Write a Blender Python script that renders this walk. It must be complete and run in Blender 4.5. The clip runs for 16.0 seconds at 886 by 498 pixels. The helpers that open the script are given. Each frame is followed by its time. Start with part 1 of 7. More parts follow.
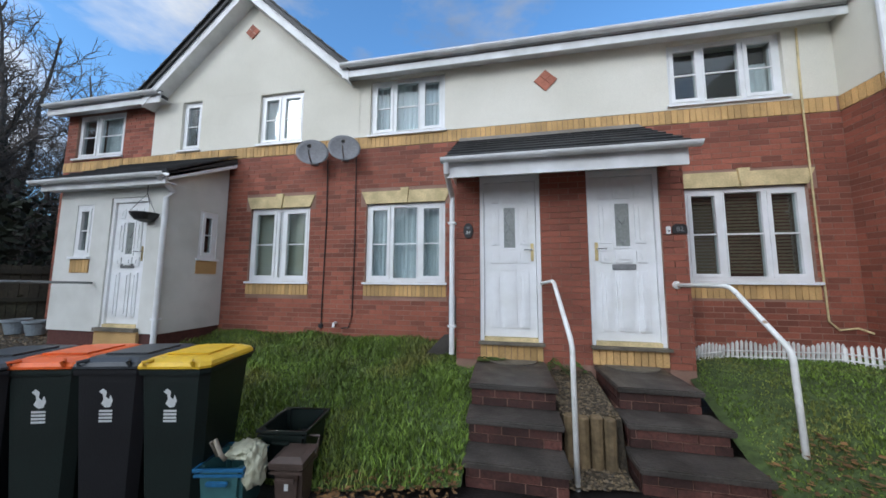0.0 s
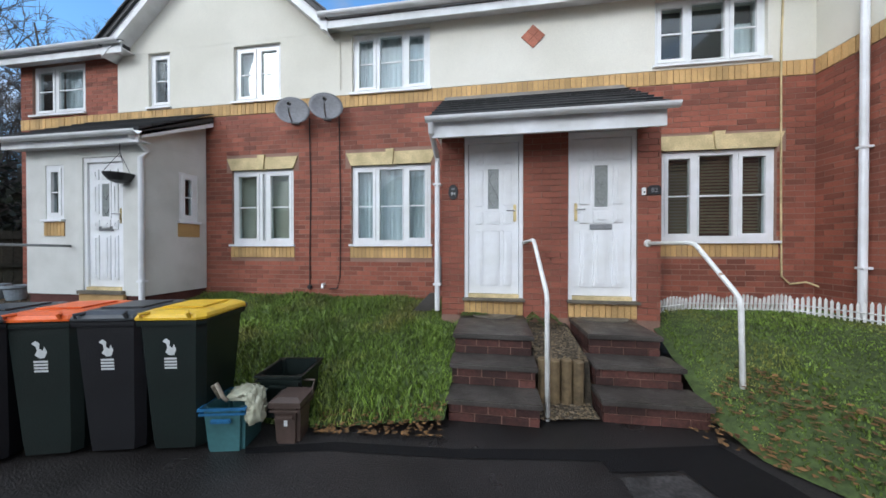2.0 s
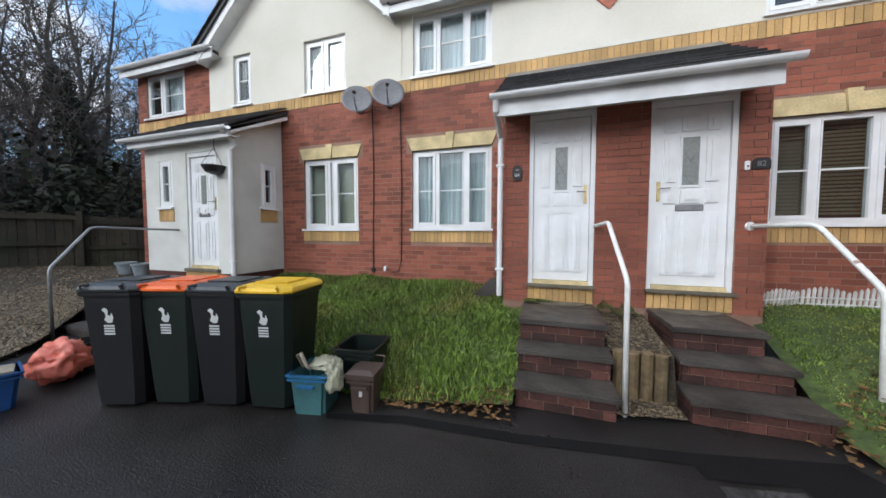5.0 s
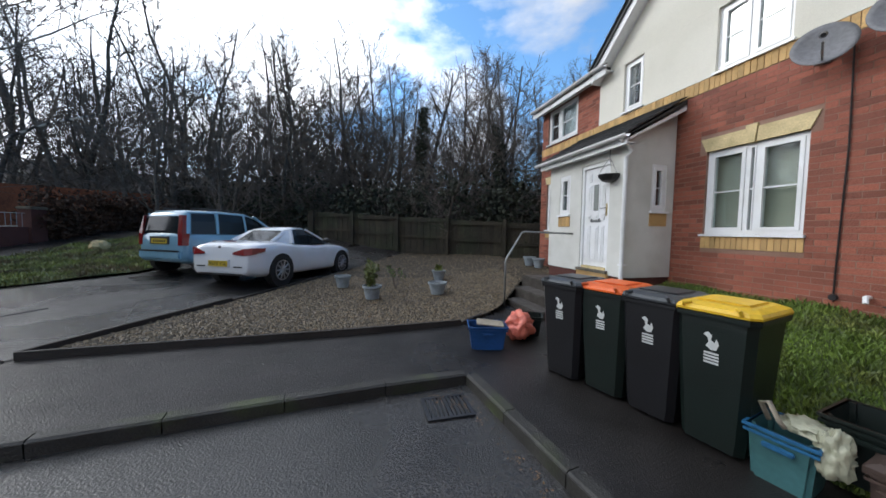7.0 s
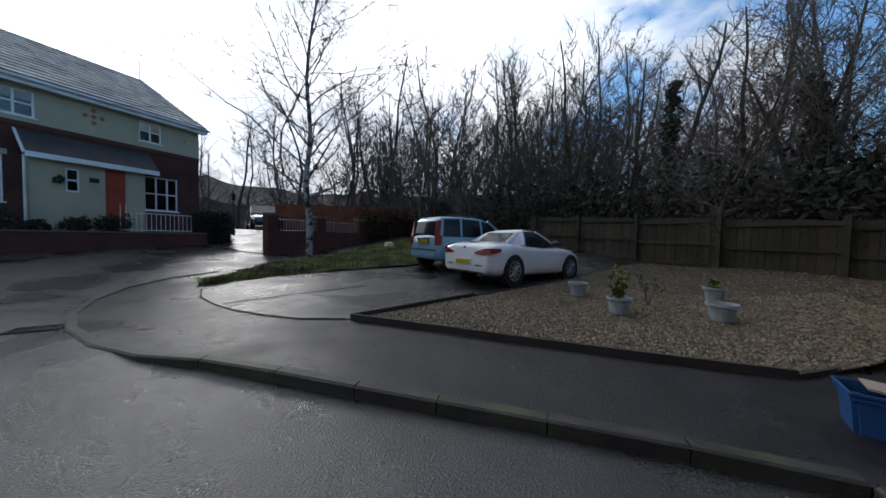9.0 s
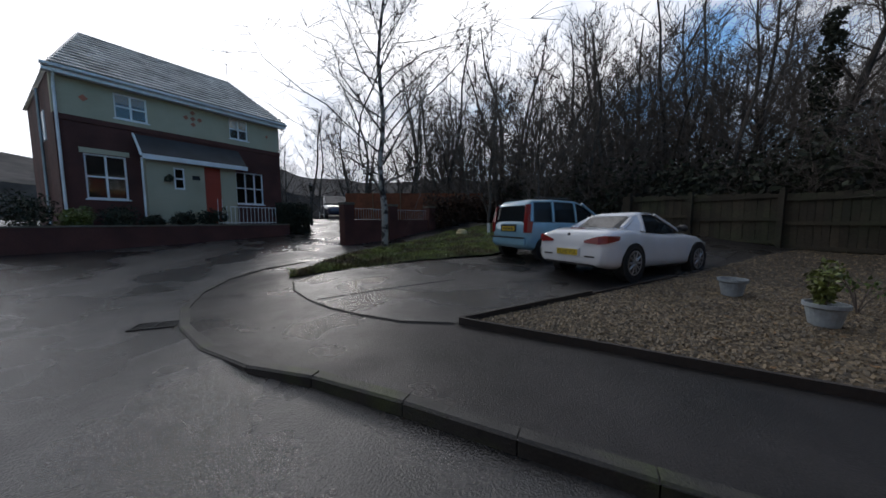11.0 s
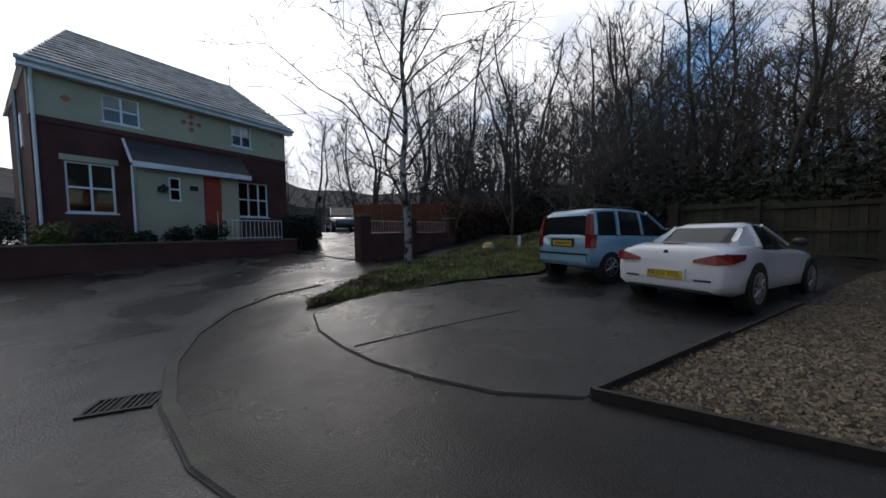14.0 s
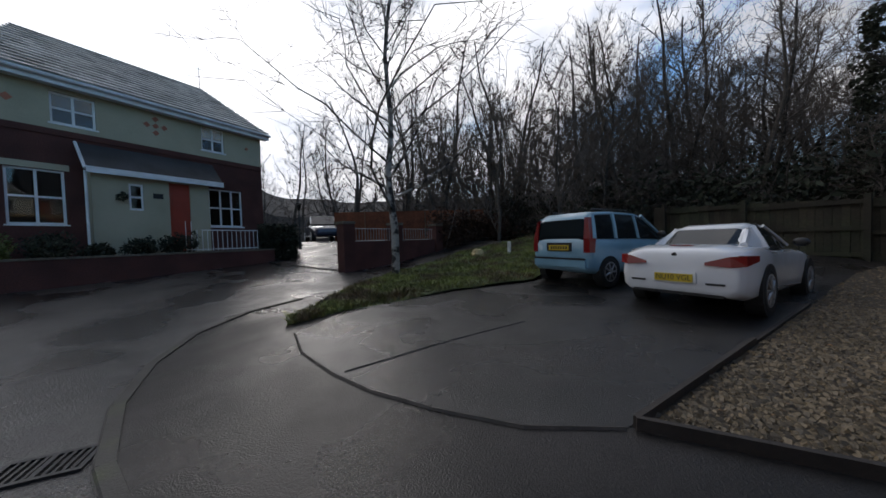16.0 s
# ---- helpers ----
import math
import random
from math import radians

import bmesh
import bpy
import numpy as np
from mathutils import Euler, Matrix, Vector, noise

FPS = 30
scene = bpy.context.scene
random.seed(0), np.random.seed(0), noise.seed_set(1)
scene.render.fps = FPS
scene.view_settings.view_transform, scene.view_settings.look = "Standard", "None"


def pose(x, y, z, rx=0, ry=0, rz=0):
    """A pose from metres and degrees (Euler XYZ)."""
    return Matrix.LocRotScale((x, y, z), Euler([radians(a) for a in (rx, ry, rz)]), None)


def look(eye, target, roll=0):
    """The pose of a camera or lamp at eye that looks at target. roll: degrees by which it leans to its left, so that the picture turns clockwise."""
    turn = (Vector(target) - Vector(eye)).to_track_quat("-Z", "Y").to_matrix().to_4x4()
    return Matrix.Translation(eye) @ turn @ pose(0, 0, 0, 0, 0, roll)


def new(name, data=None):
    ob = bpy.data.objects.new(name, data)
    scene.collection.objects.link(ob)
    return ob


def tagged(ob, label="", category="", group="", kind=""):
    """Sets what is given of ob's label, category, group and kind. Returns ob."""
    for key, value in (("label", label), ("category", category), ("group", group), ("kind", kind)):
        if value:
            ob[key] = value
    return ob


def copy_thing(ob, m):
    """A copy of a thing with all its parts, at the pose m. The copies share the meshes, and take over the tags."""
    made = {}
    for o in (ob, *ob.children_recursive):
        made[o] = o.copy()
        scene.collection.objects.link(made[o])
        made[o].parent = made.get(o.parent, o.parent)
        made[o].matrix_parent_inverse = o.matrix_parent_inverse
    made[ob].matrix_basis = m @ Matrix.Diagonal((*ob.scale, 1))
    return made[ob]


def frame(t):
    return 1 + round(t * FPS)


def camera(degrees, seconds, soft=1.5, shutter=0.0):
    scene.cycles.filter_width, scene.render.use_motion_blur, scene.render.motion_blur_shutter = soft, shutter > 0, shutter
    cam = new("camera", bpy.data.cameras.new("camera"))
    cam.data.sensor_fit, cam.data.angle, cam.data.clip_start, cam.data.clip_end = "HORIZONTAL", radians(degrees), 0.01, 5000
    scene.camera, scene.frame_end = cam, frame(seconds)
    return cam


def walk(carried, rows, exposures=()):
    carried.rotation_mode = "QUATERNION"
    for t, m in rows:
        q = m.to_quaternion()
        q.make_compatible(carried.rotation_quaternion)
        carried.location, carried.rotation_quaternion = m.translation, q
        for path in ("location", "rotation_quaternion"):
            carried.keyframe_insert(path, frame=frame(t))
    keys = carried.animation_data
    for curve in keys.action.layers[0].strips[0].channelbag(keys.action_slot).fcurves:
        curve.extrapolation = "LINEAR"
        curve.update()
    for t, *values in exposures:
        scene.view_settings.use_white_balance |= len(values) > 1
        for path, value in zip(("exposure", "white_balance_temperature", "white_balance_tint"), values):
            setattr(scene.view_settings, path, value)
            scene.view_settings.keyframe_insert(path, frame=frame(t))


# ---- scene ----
from mathutils.geometry import delaunay_2d_cdt

cam = camera(110.0, 16.0, soft=1.6)
PATH = [
    (0, (-0.31, 1.366, 1.581), (-0.69, 3.32, 1.775), 0.3),
    (0.5, (-0.295, 1.35, 1.549), (-0.648, 3.314, 1.688), 0.2),
    (1, (-0.31, 1.338, 1.516), (-0.631, 3.31, 1.601), 0.1),
    (1.5, (-0.279, 1.301, 1.51), (-0.589, 3.277, 1.549), 0.1),
    (2, (-0.266, 1.268, 1.49), (-0.567, 3.245, 1.475), -0.0),
    (2.5, (-0.299, 1.258, 1.438), (-0.584, 3.237, 1.402), -0.1),
    (3, (-0.262, 1.271, 1.461), (-0.56, 3.247, 1.39), -0.1),
    (5.5, (-0.465, 1.289, 1.436), (-1.368, 3.07, 1.324), 0.3),
    (6, (-0.553, 1.158, 1.479), (-1.854, 2.666, 1.296), 0.7),
    (6.5, (-0.78, 0.974, 1.53), (-2.419, 2.109, 1.37), 1.0),
    (7, (-0.958, 0.83, 1.498), (-2.889, 1.335, 1.388), 0.9),
    (7.5, (-1.143, 0.861, 1.313), (-3.135, 0.696, 1.291), 1.8),
    (8, (-1.284, 0.723, 1.257), (-3.24, 0.307, 1.256), 1.5),
    (8.5, (-1.347, 0.544, 1.213), (-3.273, 0.007, 1.181), 1.3),
    (9, (-1.485, 0.329, 1.338), (-3.326, -0.448, 1.259), 1.2),
    (9.5, (-1.58, 0.09, 1.327), (-3.322, -0.884, 1.213), 1.2),
    (12, (-2.024, -1.264, 1.423), (-3.669, -2.386, 1.235), -0.2),
    (12.5, (-2.111, -1.527, 1.447), (-3.735, -2.678, 1.253), -0.2),
    (13, (-2.165, -1.808, 1.452), (-3.809, -2.935, 1.285), -0.3),
    (13.5, (-2.254, -2.01, 1.413), (-3.918, -3.108, 1.255), -0.7),
    (14, (-2.385, -2.23, 1.45), (-4.063, -3.313, 1.343), -0.7),
    (14.5, (-2.477, -2.394, 1.436), (-4.158, -3.472, 1.34), -0.8),
    (15, (-2.543, -2.549, 1.442), (-4.247, -3.593, 1.371), -1.1),
    (15.5, (-2.596, -2.611, 1.436), (-4.317, -3.627, 1.37), -1.4),
    (16, (-2.629, -2.631, 1.429), (-4.369, -3.615, 1.369), -1.7),
]
walk(cam, [(t, look(eye, target, roll)) for t, eye, target, roll in PATH],
     exposures=[(0, -0.25, 5900, 9), (1.5, -0.03, 5950, 9), (5.0, 0.05, 6200, 10), (7.5, -0.2, 6300, 10), (8.5, -0.55, 6320, 10), (9.5, -0.78, 6350, 11), (12, -0.95, 6600, 13), (16, -0.95, 6650, 13)])

# ---- world and sun ----
SUN_AZ, SUN_EL = radians(214), radians(24)   # azimuth of the sun, clockwise from +y
world = bpy.data.worlds.new("sky_world")
scene.world = world
world.use_nodes = True
wn = world.node_tree
wn.nodes.clear()
w_out = wn.nodes.new("ShaderNodeOutputWorld")
w_bg = wn.nodes.new("ShaderNodeBackground")
w_sky = wn.nodes.new("ShaderNodeTexSky")
w_sky.sky_type = "NISHITA"
w_sky.sun_disc = False
w_sky.sun_elevation, w_sky.sun_rotation = SUN_EL, SUN_AZ
w_sky.air_density, w_sky.dust_density = 1.0, 1.5
w_tc = wn.nodes.new("ShaderNodeTexCoord")
w_map = wn.nodes.new("ShaderNodeMapping")
w_map.inputs["Scale"].default_value = (1.0, 1.0, 2.2)
w_noise = wn.nodes.new("ShaderNodeTexNoise")
w_noise.inputs["Scale"].default_value = 2.3
w_noise.inputs["Detail"].default_value = 7
w_noise.inputs["Roughness"].default_value = 0.55
w_ramp = wn.nodes.new("ShaderNodeValToRGB")
w_ramp.color_ramp.elements[0].position, w_ramp.color_ramp.elements[1].position = 0.40, 0.56
w_mix = wn.nodes.new("ShaderNodeMix")
w_mix.data_type = "RGBA"
w_cloud = wn.nodes.new("ShaderNodeTexNoise")
w_cloud.inputs["Scale"].default_value = 3.5
w_cloud.inputs["Detail"].default_value = 5
w_cr = wn.nodes.new("ShaderNodeValToRGB")
w_cr.color_ramp.elements[0].position, w_cr.color_ramp.elements[1].position = 0.32, 0.62
w_cr.color_ramp.elements[0].color = (3.4, 3.7, 4.2, 1)
w_cr.color_ramp.elements[1].color = (6.6, 6.7, 6.9, 1)
wn.links.new(w_tc.outputs["Generated"], w_map.inputs["Vector"])
wn.links.new(w_map.outputs[0], w_noise.inputs["Vector"])
wn.links.new(w_map.outputs[0], w_cloud.inputs["Vector"])
w_sep = wn.nodes.new("ShaderNodeSeparateXYZ")
w_bias = wn.nodes.new("ShaderNodeMath")
w_bias.operation = "MULTIPLY_ADD"
w_bias.inputs[1].default_value = -0.14
wn.links.new(w_tc.outputs["Generated"], w_sep.inputs[0])
wn.links.new(w_sep.outputs["Y"], w_bias.inputs[0])
wn.links.new(w_noise.outputs["Fac"], w_bias.inputs[2])
wn.links.new(w_bias.outputs[0], w_ramp.inputs["Fac"])
wn.links.new(w_cloud.outputs["Fac"], w_cr.inputs["Fac"])
wn.links.new(w_ramp.outputs["Color"], w_mix.inputs["Factor"])
w_gain = wn.nodes.new("ShaderNodeMix")
w_gain.data_type, w_gain.blend_type = "RGBA", "MULTIPLY"
w_gain.inputs[0].default_value = 1.0
w_gain.inputs[7].default_value = (2.0, 2.9, 3.5, 1)
wn.links.new(w_sky.outputs["Color"], w_gain.inputs[6])
wn.links.new(w_gain.outputs[2], w_mix.inputs[6])
# the cloud is brightest round the veiled sun
w_dot = wn.nodes.new("ShaderNodeVectorMath")
w_dot.operation = "DOT_PRODUCT"
w_dot.inputs[1].default_value = (math.sin(SUN_AZ) * math.cos(SUN_EL), math.cos(SUN_AZ) * math.cos(SUN_EL), math.sin(SUN_EL))
w_glow = wn.nodes.new("ShaderNodeMapRange")
w_glow.interpolation_type = "SMOOTHSTEP"
w_glow.inputs["From Min"].default_value, w_glow.inputs["From Max"].default_value = 0.0, 1.0
w_glow.inputs["To Min"].default_value, w_glow.inputs["To Max"].default_value = 0.95, 5.0
w_bright = wn.nodes.new("ShaderNodeMix")
w_bright.data_type, w_bright.blend_type = "RGBA", "MULTIPLY"
w_bright.inputs[0].default_value = 1.0
wn.links.new(w_tc.outputs["Generated"], w_dot.inputs[0])
wn.links.new(w_dot.outputs["Value"], w_glow.inputs["Value"])
wn.links.new(w_cr.outputs["Color"], w_bright.inputs[6])
wn.links.new(w_glow.outputs[0], w_bright.inputs[7])
wn.links.new(w_bright.outputs[2], w_mix.inputs[7])
wn.links.new(w_mix.outputs[2], w_bg.inputs["Color"])
wn.links.new(w_bg.outputs[0], w_out.inputs[0])
w_bg.inputs["Strength"].default_value = 0.1
sun_data = bpy.data.lights.new("sun", "SUN")
sun_data.energy, sun_data.angle, sun_data.color = 1.0, radians(12), (1.0, 0.96, 0.91)
sun = new("sun", sun_data)
sun.matrix_world = look((0, 0, 30), (-math.sin(SUN_AZ) * 30, -math.cos(SUN_AZ) * 30, 30 - 30 * math.tan(SUN_EL)))


# ---- ground height ----
def soft_plus(v, k=0.5):
    return math.log1p(math.exp(v / k)) * k if v / k < 30 else v


def gz(x, y):
    """Height of the pavement level: level at the terrace, rising gently to the west and more steeply past the verge."""
    near = 0.042 * soft_plus(-x - 3.8) + 0.022 * (soft_plus(1.9 - y) - soft_plus(-2.6 - y))
    return min(near + 0.095 * soft_plus(-8.1 - y) + 0.14 * soft_plus(-x - 11.2), 1.5)


# ---- materials ----
def mat(name, color, rough=0.6, metal=0.0, grain=30.0, grain_amt=0.15, stain=2.0, stain_amt=0.15, bump=0.1, bump_scale=None,
        island=0.0, obj=0.0, rough_var=0.0, second=None, second_scale=1.2, second_pos=(0.45, 0.6), spec=0.5, wet=None, coat=0.0):
    m = bpy.data.materials.new(name)
    m.use_nodes = True
    n, l = m.node_tree.nodes, m.node_tree.links
    b = n["Principled BSDF"]
    tc = n.new("ShaderNodeTexCoord")

    def noise_tex(scale, detail=4.0):
        t = n.new("ShaderNodeTexNoise")
        t.inputs["Scale"].default_value, t.inputs["Detail"].default_value = scale, detail
        l.new(tc.outputs["Object"], t.inputs["Vector"])
        return t.outputs["Fac"]

    def mix(kind, fac, a, c):
        x = n.new("ShaderNodeMix")
        x.data_type, x.blend_type = "RGBA", kind
        for sock, v in ((x.inputs[0], fac), (x.inputs[6], a), (x.inputs[7], c)):
            if hasattr(v, "links"):
                l.new(v, sock)
            else:
                sock.default_value = v
        return x.outputs[2]

    def ramp(fac, lo, hi, c0=(0, 0, 0, 1), c1=(1, 1, 1, 1)):
        r = n.new("ShaderNodeValToRGB")
        r.color_ramp.elements[0].position, r.color_ramp.elements[1].position = lo, hi
        r.color_ramp.elements[0].color, r.color_ramp.elements[1].color = c0, c1
        l.new(fac, r.inputs["Fac"])
        return r.outputs["Color"]

    col = (*color, 1)
    if second:
        col = mix("MIX", ramp(noise_tex(second_scale, 6), *second_pos), col, (*second, 1))
    if island:
        g = n.new("ShaderNodeNewGeometry")
        lo, hi = 1 - island, 1 + island
        col = mix("MULTIPLY", 1.0, col, ramp(g.outputs["Random Per Island"], 0, 1, (lo, lo, lo, 1), (hi, hi * 0.98, hi * 0.95, 1)))
    if obj:
        g = n.new("ShaderNodeObjectInfo")
        lo, hi = 1 - obj, 1 + obj
        col = mix("MULTIPLY", 1.0, col, ramp(g.outputs["Random"], 0, 1, (lo, lo, lo, 1), (hi, hi * 0.98, hi * 0.95, 1)))
    if grain_amt:
        a = 1 - grain_amt
        col = mix("MULTIPLY", 1.0, col, ramp(noise_tex(grain, 3), 0.3, 0.7, (a, a, a, 1), (1 + grain_amt, 1 + grain_amt, 1 + grain_amt, 1)))
    if stain_amt:
        a = 1 - stain_amt
        col = mix("MULTIPLY", 1.0, col, ramp(noise_tex(stain, 6), 0.35, 0.65, (a, a, a * 0.97, 1), (1 + stain_amt * 0.5,) * 3 + (1,)))
    if hasattr(col, "links"):
        l.new(col, b.inputs["Base Color"])
    else:
        b.inputs["Base Color"].default_value = col
    b.inputs["Metallic"].default_value = metal
    b.inputs["Specular IOR Level"].default_value = spec
    b.inputs["Coat Weight"].default_value = coat
    if wet:
        r = ramp(noise_tex(wet[0], 6), wet[1], wet[2], (wet[3],) * 3 + (1,), (wet[4],) * 3 + (1,))
        l.new(r, b.inputs["Roughness"])
    elif rough_var:
        r = ramp(noise_tex(6, 5), 0.3, 0.7, (max(rough - rough_var, 0.02),) * 3 + (1,), (min(rough + rough_var, 1),) * 3 + (1,))
        l.new(r, b.inputs["Roughness"])
    else:
        b.inputs["Roughness"].default_value = rough
    if bump:
        bn = n.new("ShaderNodeBump")
        bn.inputs["Strength"].default_value, bn.inputs["Distance"].default_value = bump, 0.02
        l.new(noise_tex(bump_scale or grain, 4), bn.inputs["Height"])
        l.new(bn.outputs[0], b.inputs["Normal"])
    return m


def glass_mat(name, color=(0.8, 0.85, 0.85), rough=0.02):
    m = bpy.data.materials.new(name)
    m.use_nodes = True
    n, l = m.node_tree.nodes, m.node_tree.links
    n.remove(n["Principled BSDF"])
    tr, gl, mx, fr = (n.new("ShaderNodeBsdfTransparent"), n.new("ShaderNodeBsdfGlossy"), n.new("ShaderNodeMixShader"), n.new("ShaderNodeLayerWeight"))
    tr.inputs["Color"].default_value = (*color, 1)
    gl.inputs["Roughness"].default_value = rough
    fr.inputs["Blend"].default_value = 0.5
    pw, ma = n.new("ShaderNodeMath"), n.new("ShaderNodeMath")
    pw.operation, ma.operation = "POWER", "MULTIPLY_ADD"
    pw.inputs[1].default_value, ma.inputs[1].default_value, ma.inputs[2].default_value = 3.5, 0.8, 0.06
    l.new(fr.outputs["Facing"], pw.inputs[0])
    l.new(pw.outputs[0], ma.inputs[0])
    l.new(ma.outputs[0], mx.inputs[0])
    l.new(tr.outputs[0], mx.inputs[1])
    l.new(gl.outputs[0], mx.inputs[2])
    l.new(mx.outputs[0], n["Material Output"].inputs["Surface"])
    return m


M_BRICK = mat("red_brick", (0.27, 0.086, 0.054), 0.8, island=0.34, grain=60, grain_amt=0.16, stain=1.3, stain_amt=0.2, bump=0.35)
M_BRICK_PIECE = mat("red_brick_piece", (0.27, 0.086, 0.054), 0.8, obj=0.2, grain=60, grain_amt=0.18, stain=1.3, stain_amt=0.2, bump=0.35)
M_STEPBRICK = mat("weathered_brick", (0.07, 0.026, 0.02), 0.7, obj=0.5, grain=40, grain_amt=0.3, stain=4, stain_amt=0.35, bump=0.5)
M_MORTAR = mat("mortar", (0.3, 0.18, 0.135), 0.9, grain=80, stain_amt=0.25, bump=0.3)
M_BUFF = mat("buff_brick", (0.56, 0.36, 0.15), 0.8, obj=0.2, grain=70, grain_amt=0.15, stain=2, stain_amt=0.15, bump=0.3)
M_BUFF_ISL = mat("buff_brick_band", (0.56, 0.36, 0.15), 0.8, island=0.2, grain=70, grain_amt=0.15, stain=2, stain_amt=0.2, bump=0.3)
M_STONE = mat("buff_cast_stone", (0.62, 0.5, 0.27), 0.8, grain=50, stain=5, stain_amt=0.25, bump=0.15)
M_RENDER = mat("cream_render", (0.74, 0.71, 0.62), 0.85, grain=120, grain_amt=0.06, stain=0.7, stain_amt=0.1, bump=0.3, bump_scale=150)
M_RENDER_GREY = mat("porch_render", (0.66, 0.66, 0.62), 0.85, grain=120, grain_amt=0.06, stain=1.4, stain_amt=0.16, bump=0.3, bump_scale=150)
M_UPVC = mat("white_upvc", (0.8, 0.81, 0.82), 0.3, grain=8, grain_amt=0.03, stain=3, stain_amt=0.06, bump=0.02)
M_FASCIA = mat("white_fascia", (0.76, 0.77, 0.78), 0.4, grain=8, grain_amt=0.04, stain=2.5, stain_amt=0.14, bump=0.03)
M_SILL = mat("timber_sill", (0.14, 0.12, 0.09), 0.7, grain=25, stain=6, stain_amt=0.3, bump=0.2)
M_TILE = mat("slate_grey_tile", (0.045, 0.047, 0.05), 0.55, island=0.3, grain=40, stain=2, stain_amt=0.3, bump=0.3)
M_TILE_PIECE = mat("slate_grey_tile_piece", (0.045, 0.047, 0.05), 0.55, obj=0.3, grain=40, stain=2, stain_amt=0.3, bump=0.3)
M_PALETILE = mat("pale_grey_tile", (0.4, 0.39, 0.37), 0.3, island=0.35, grain=20, stain=1.5, stain_amt=0.3, bump=0.3)
M_TERRACOTTA = mat("terracotta_tile", (0.38, 0.14, 0.09), 0.8, obj=0.2, grain=50, stain_amt=0.2)
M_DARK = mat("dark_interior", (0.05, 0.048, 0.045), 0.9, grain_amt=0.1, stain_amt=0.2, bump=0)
M_ROOMWALL = mat("room_wall", (0.3, 0.28, 0.25), 0.9, grain_amt=0.05, stain_amt=0.1, bump=0)
M_GLASS = glass_mat("window_glass")
M_CARGLASS = glass_mat("car_glass", (0.16, 0.18, 0.18))
M_NET = mat("net_curtain", (0.88, 0.9, 0.93), 0.9, grain=90, grain_amt=0.1, stain=3, stain_amt=0.1, bump=0.1)
M_BLIND = mat("cream_blind", (0.66, 0.62, 0.5), 0.7, grain_amt=0.05, stain_amt=0.08, bump=0)
M_WOODBLIND = mat("wooden_blind", (0.2, 0.16, 0.1), 0.5, grain_amt=0.2, stain_amt=0.1, bump=0)
M_BRASS = mat("tarnished_brass", (0.5, 0.4, 0.2), 0.35, metal=1.0, stain_amt=0.3)
M_CHROME = mat("chrome", (0.6, 0.6, 0.6), 0.15, metal=1.0, grain_amt=0.05, bump=0)
M_BLACK = mat("black_plastic", (0.018, 0.018, 0.02), 0.4, grain_amt=0.2, stain_amt=0.2, bump=0.05)
M_RUBBER = mat("tyre_rubber", (0.014, 0.014, 0.014), 0.75, grain_amt=0.2, bump=0.2)
M_CABLE = mat("black_cable", (0.015, 0.012, 0.012), 0.6, bump=0)
M_ASPHALT = mat("wet_road_asphalt", (0.03, 0.0285, 0.0275), grain=70, grain_amt=0.9, stain=0.8, stain_amt=0.5, bump=0.5, bump_scale=70, wet=(0.7, 0.4, 0.6, 0.1, 0.5), spec=0.7)
M_PAVE = mat("wet_pavement_asphalt", (0.021, 0.0185, 0.0175), grain=80, grain_amt=0.8, stain=1.1, stain_amt=0.5, bump=0.42, bump_scale=85, wet=(0.9, 0.35, 0.65, 0.22, 0.55), spec=0.36)
M_DRIVE = mat("wet_drive_asphalt", (0.018, 0.017, 0.0168), grain=75, grain_amt=0.8, stain=0.9, stain_amt=0.5, bump=0.42, bump_scale=85, wet=(0.8, 0.35, 0.65, 0.16, 0.5), spec=0.6)
M_COVER = mat("worn_concrete_cover", (0.045, 0.042, 0.04), 0.65, grain=45, grain_amt=0.6, stain=3, stain_amt=0.4, bump=0.4, second=(0.02, 0.018, 0.016), second_scale=5)
M_PANEL = mat("orange_fence_panel", (0.2, 0.058, 0.022), 0.85, obj=0.2, grain=15, grain_amt=0.3, stain=1.5, stain_amt=0.3, bump=0.3)
M_PATCH = mat("dark_tar_band", (0.005, 0.005, 0.0055), 0.6, grain=120, grain_amt=0.3, bump=0.3, spec=0.25)
M_KERB = mat("concrete_kerb", (0.034, 0.032, 0.028), 0.6, obj=0.12, grain=60, grain_amt=0.25, stain=3, stain_amt=0.35, bump=0.4, second=(0.045, 0.055, 0.022), second_scale=2.5, second_pos=(0.5, 0.68))
M_SLAB = mat("wet_paving_slab", (0.06, 0.052, 0.045), 0.48, grain=50, grain_amt=0.25, stain=4, stain_amt=0.35, bump=0.3, rough_var=0.15)
M_SOIL = mat("dark_soil", (0.045, 0.035, 0.022), 0.9, grain=25, grain_amt=0.4, stain=2, stain_amt=0.3, bump=0.8)
M_LAWN = mat("lawn_soil", (0.05, 0.075, 0.018), 0.9, grain=20, grain_amt=0.4, stain=1.5, stain_amt=0.3, bump=0.8)
M_GRASS = mat("grass_blade", (0.115, 0.18, 0.025), 0.6, island=0.65, grain_amt=0.1, stain=1.6, stain_amt=0.35, bump=0, second=(0.2, 0.19, 0.05), second_scale=1.1, second_pos=(0.5, 0.7))
M_WEED = mat("weed_leaf", (0.07, 0.12, 0.025), 0.5, island=0.45, grain_amt=0.1, bump=0)
M_LEAFLITTER = mat("fallen_leaf", (0.16, 0.085, 0.03), 0.7, island=0.5, bump=0)
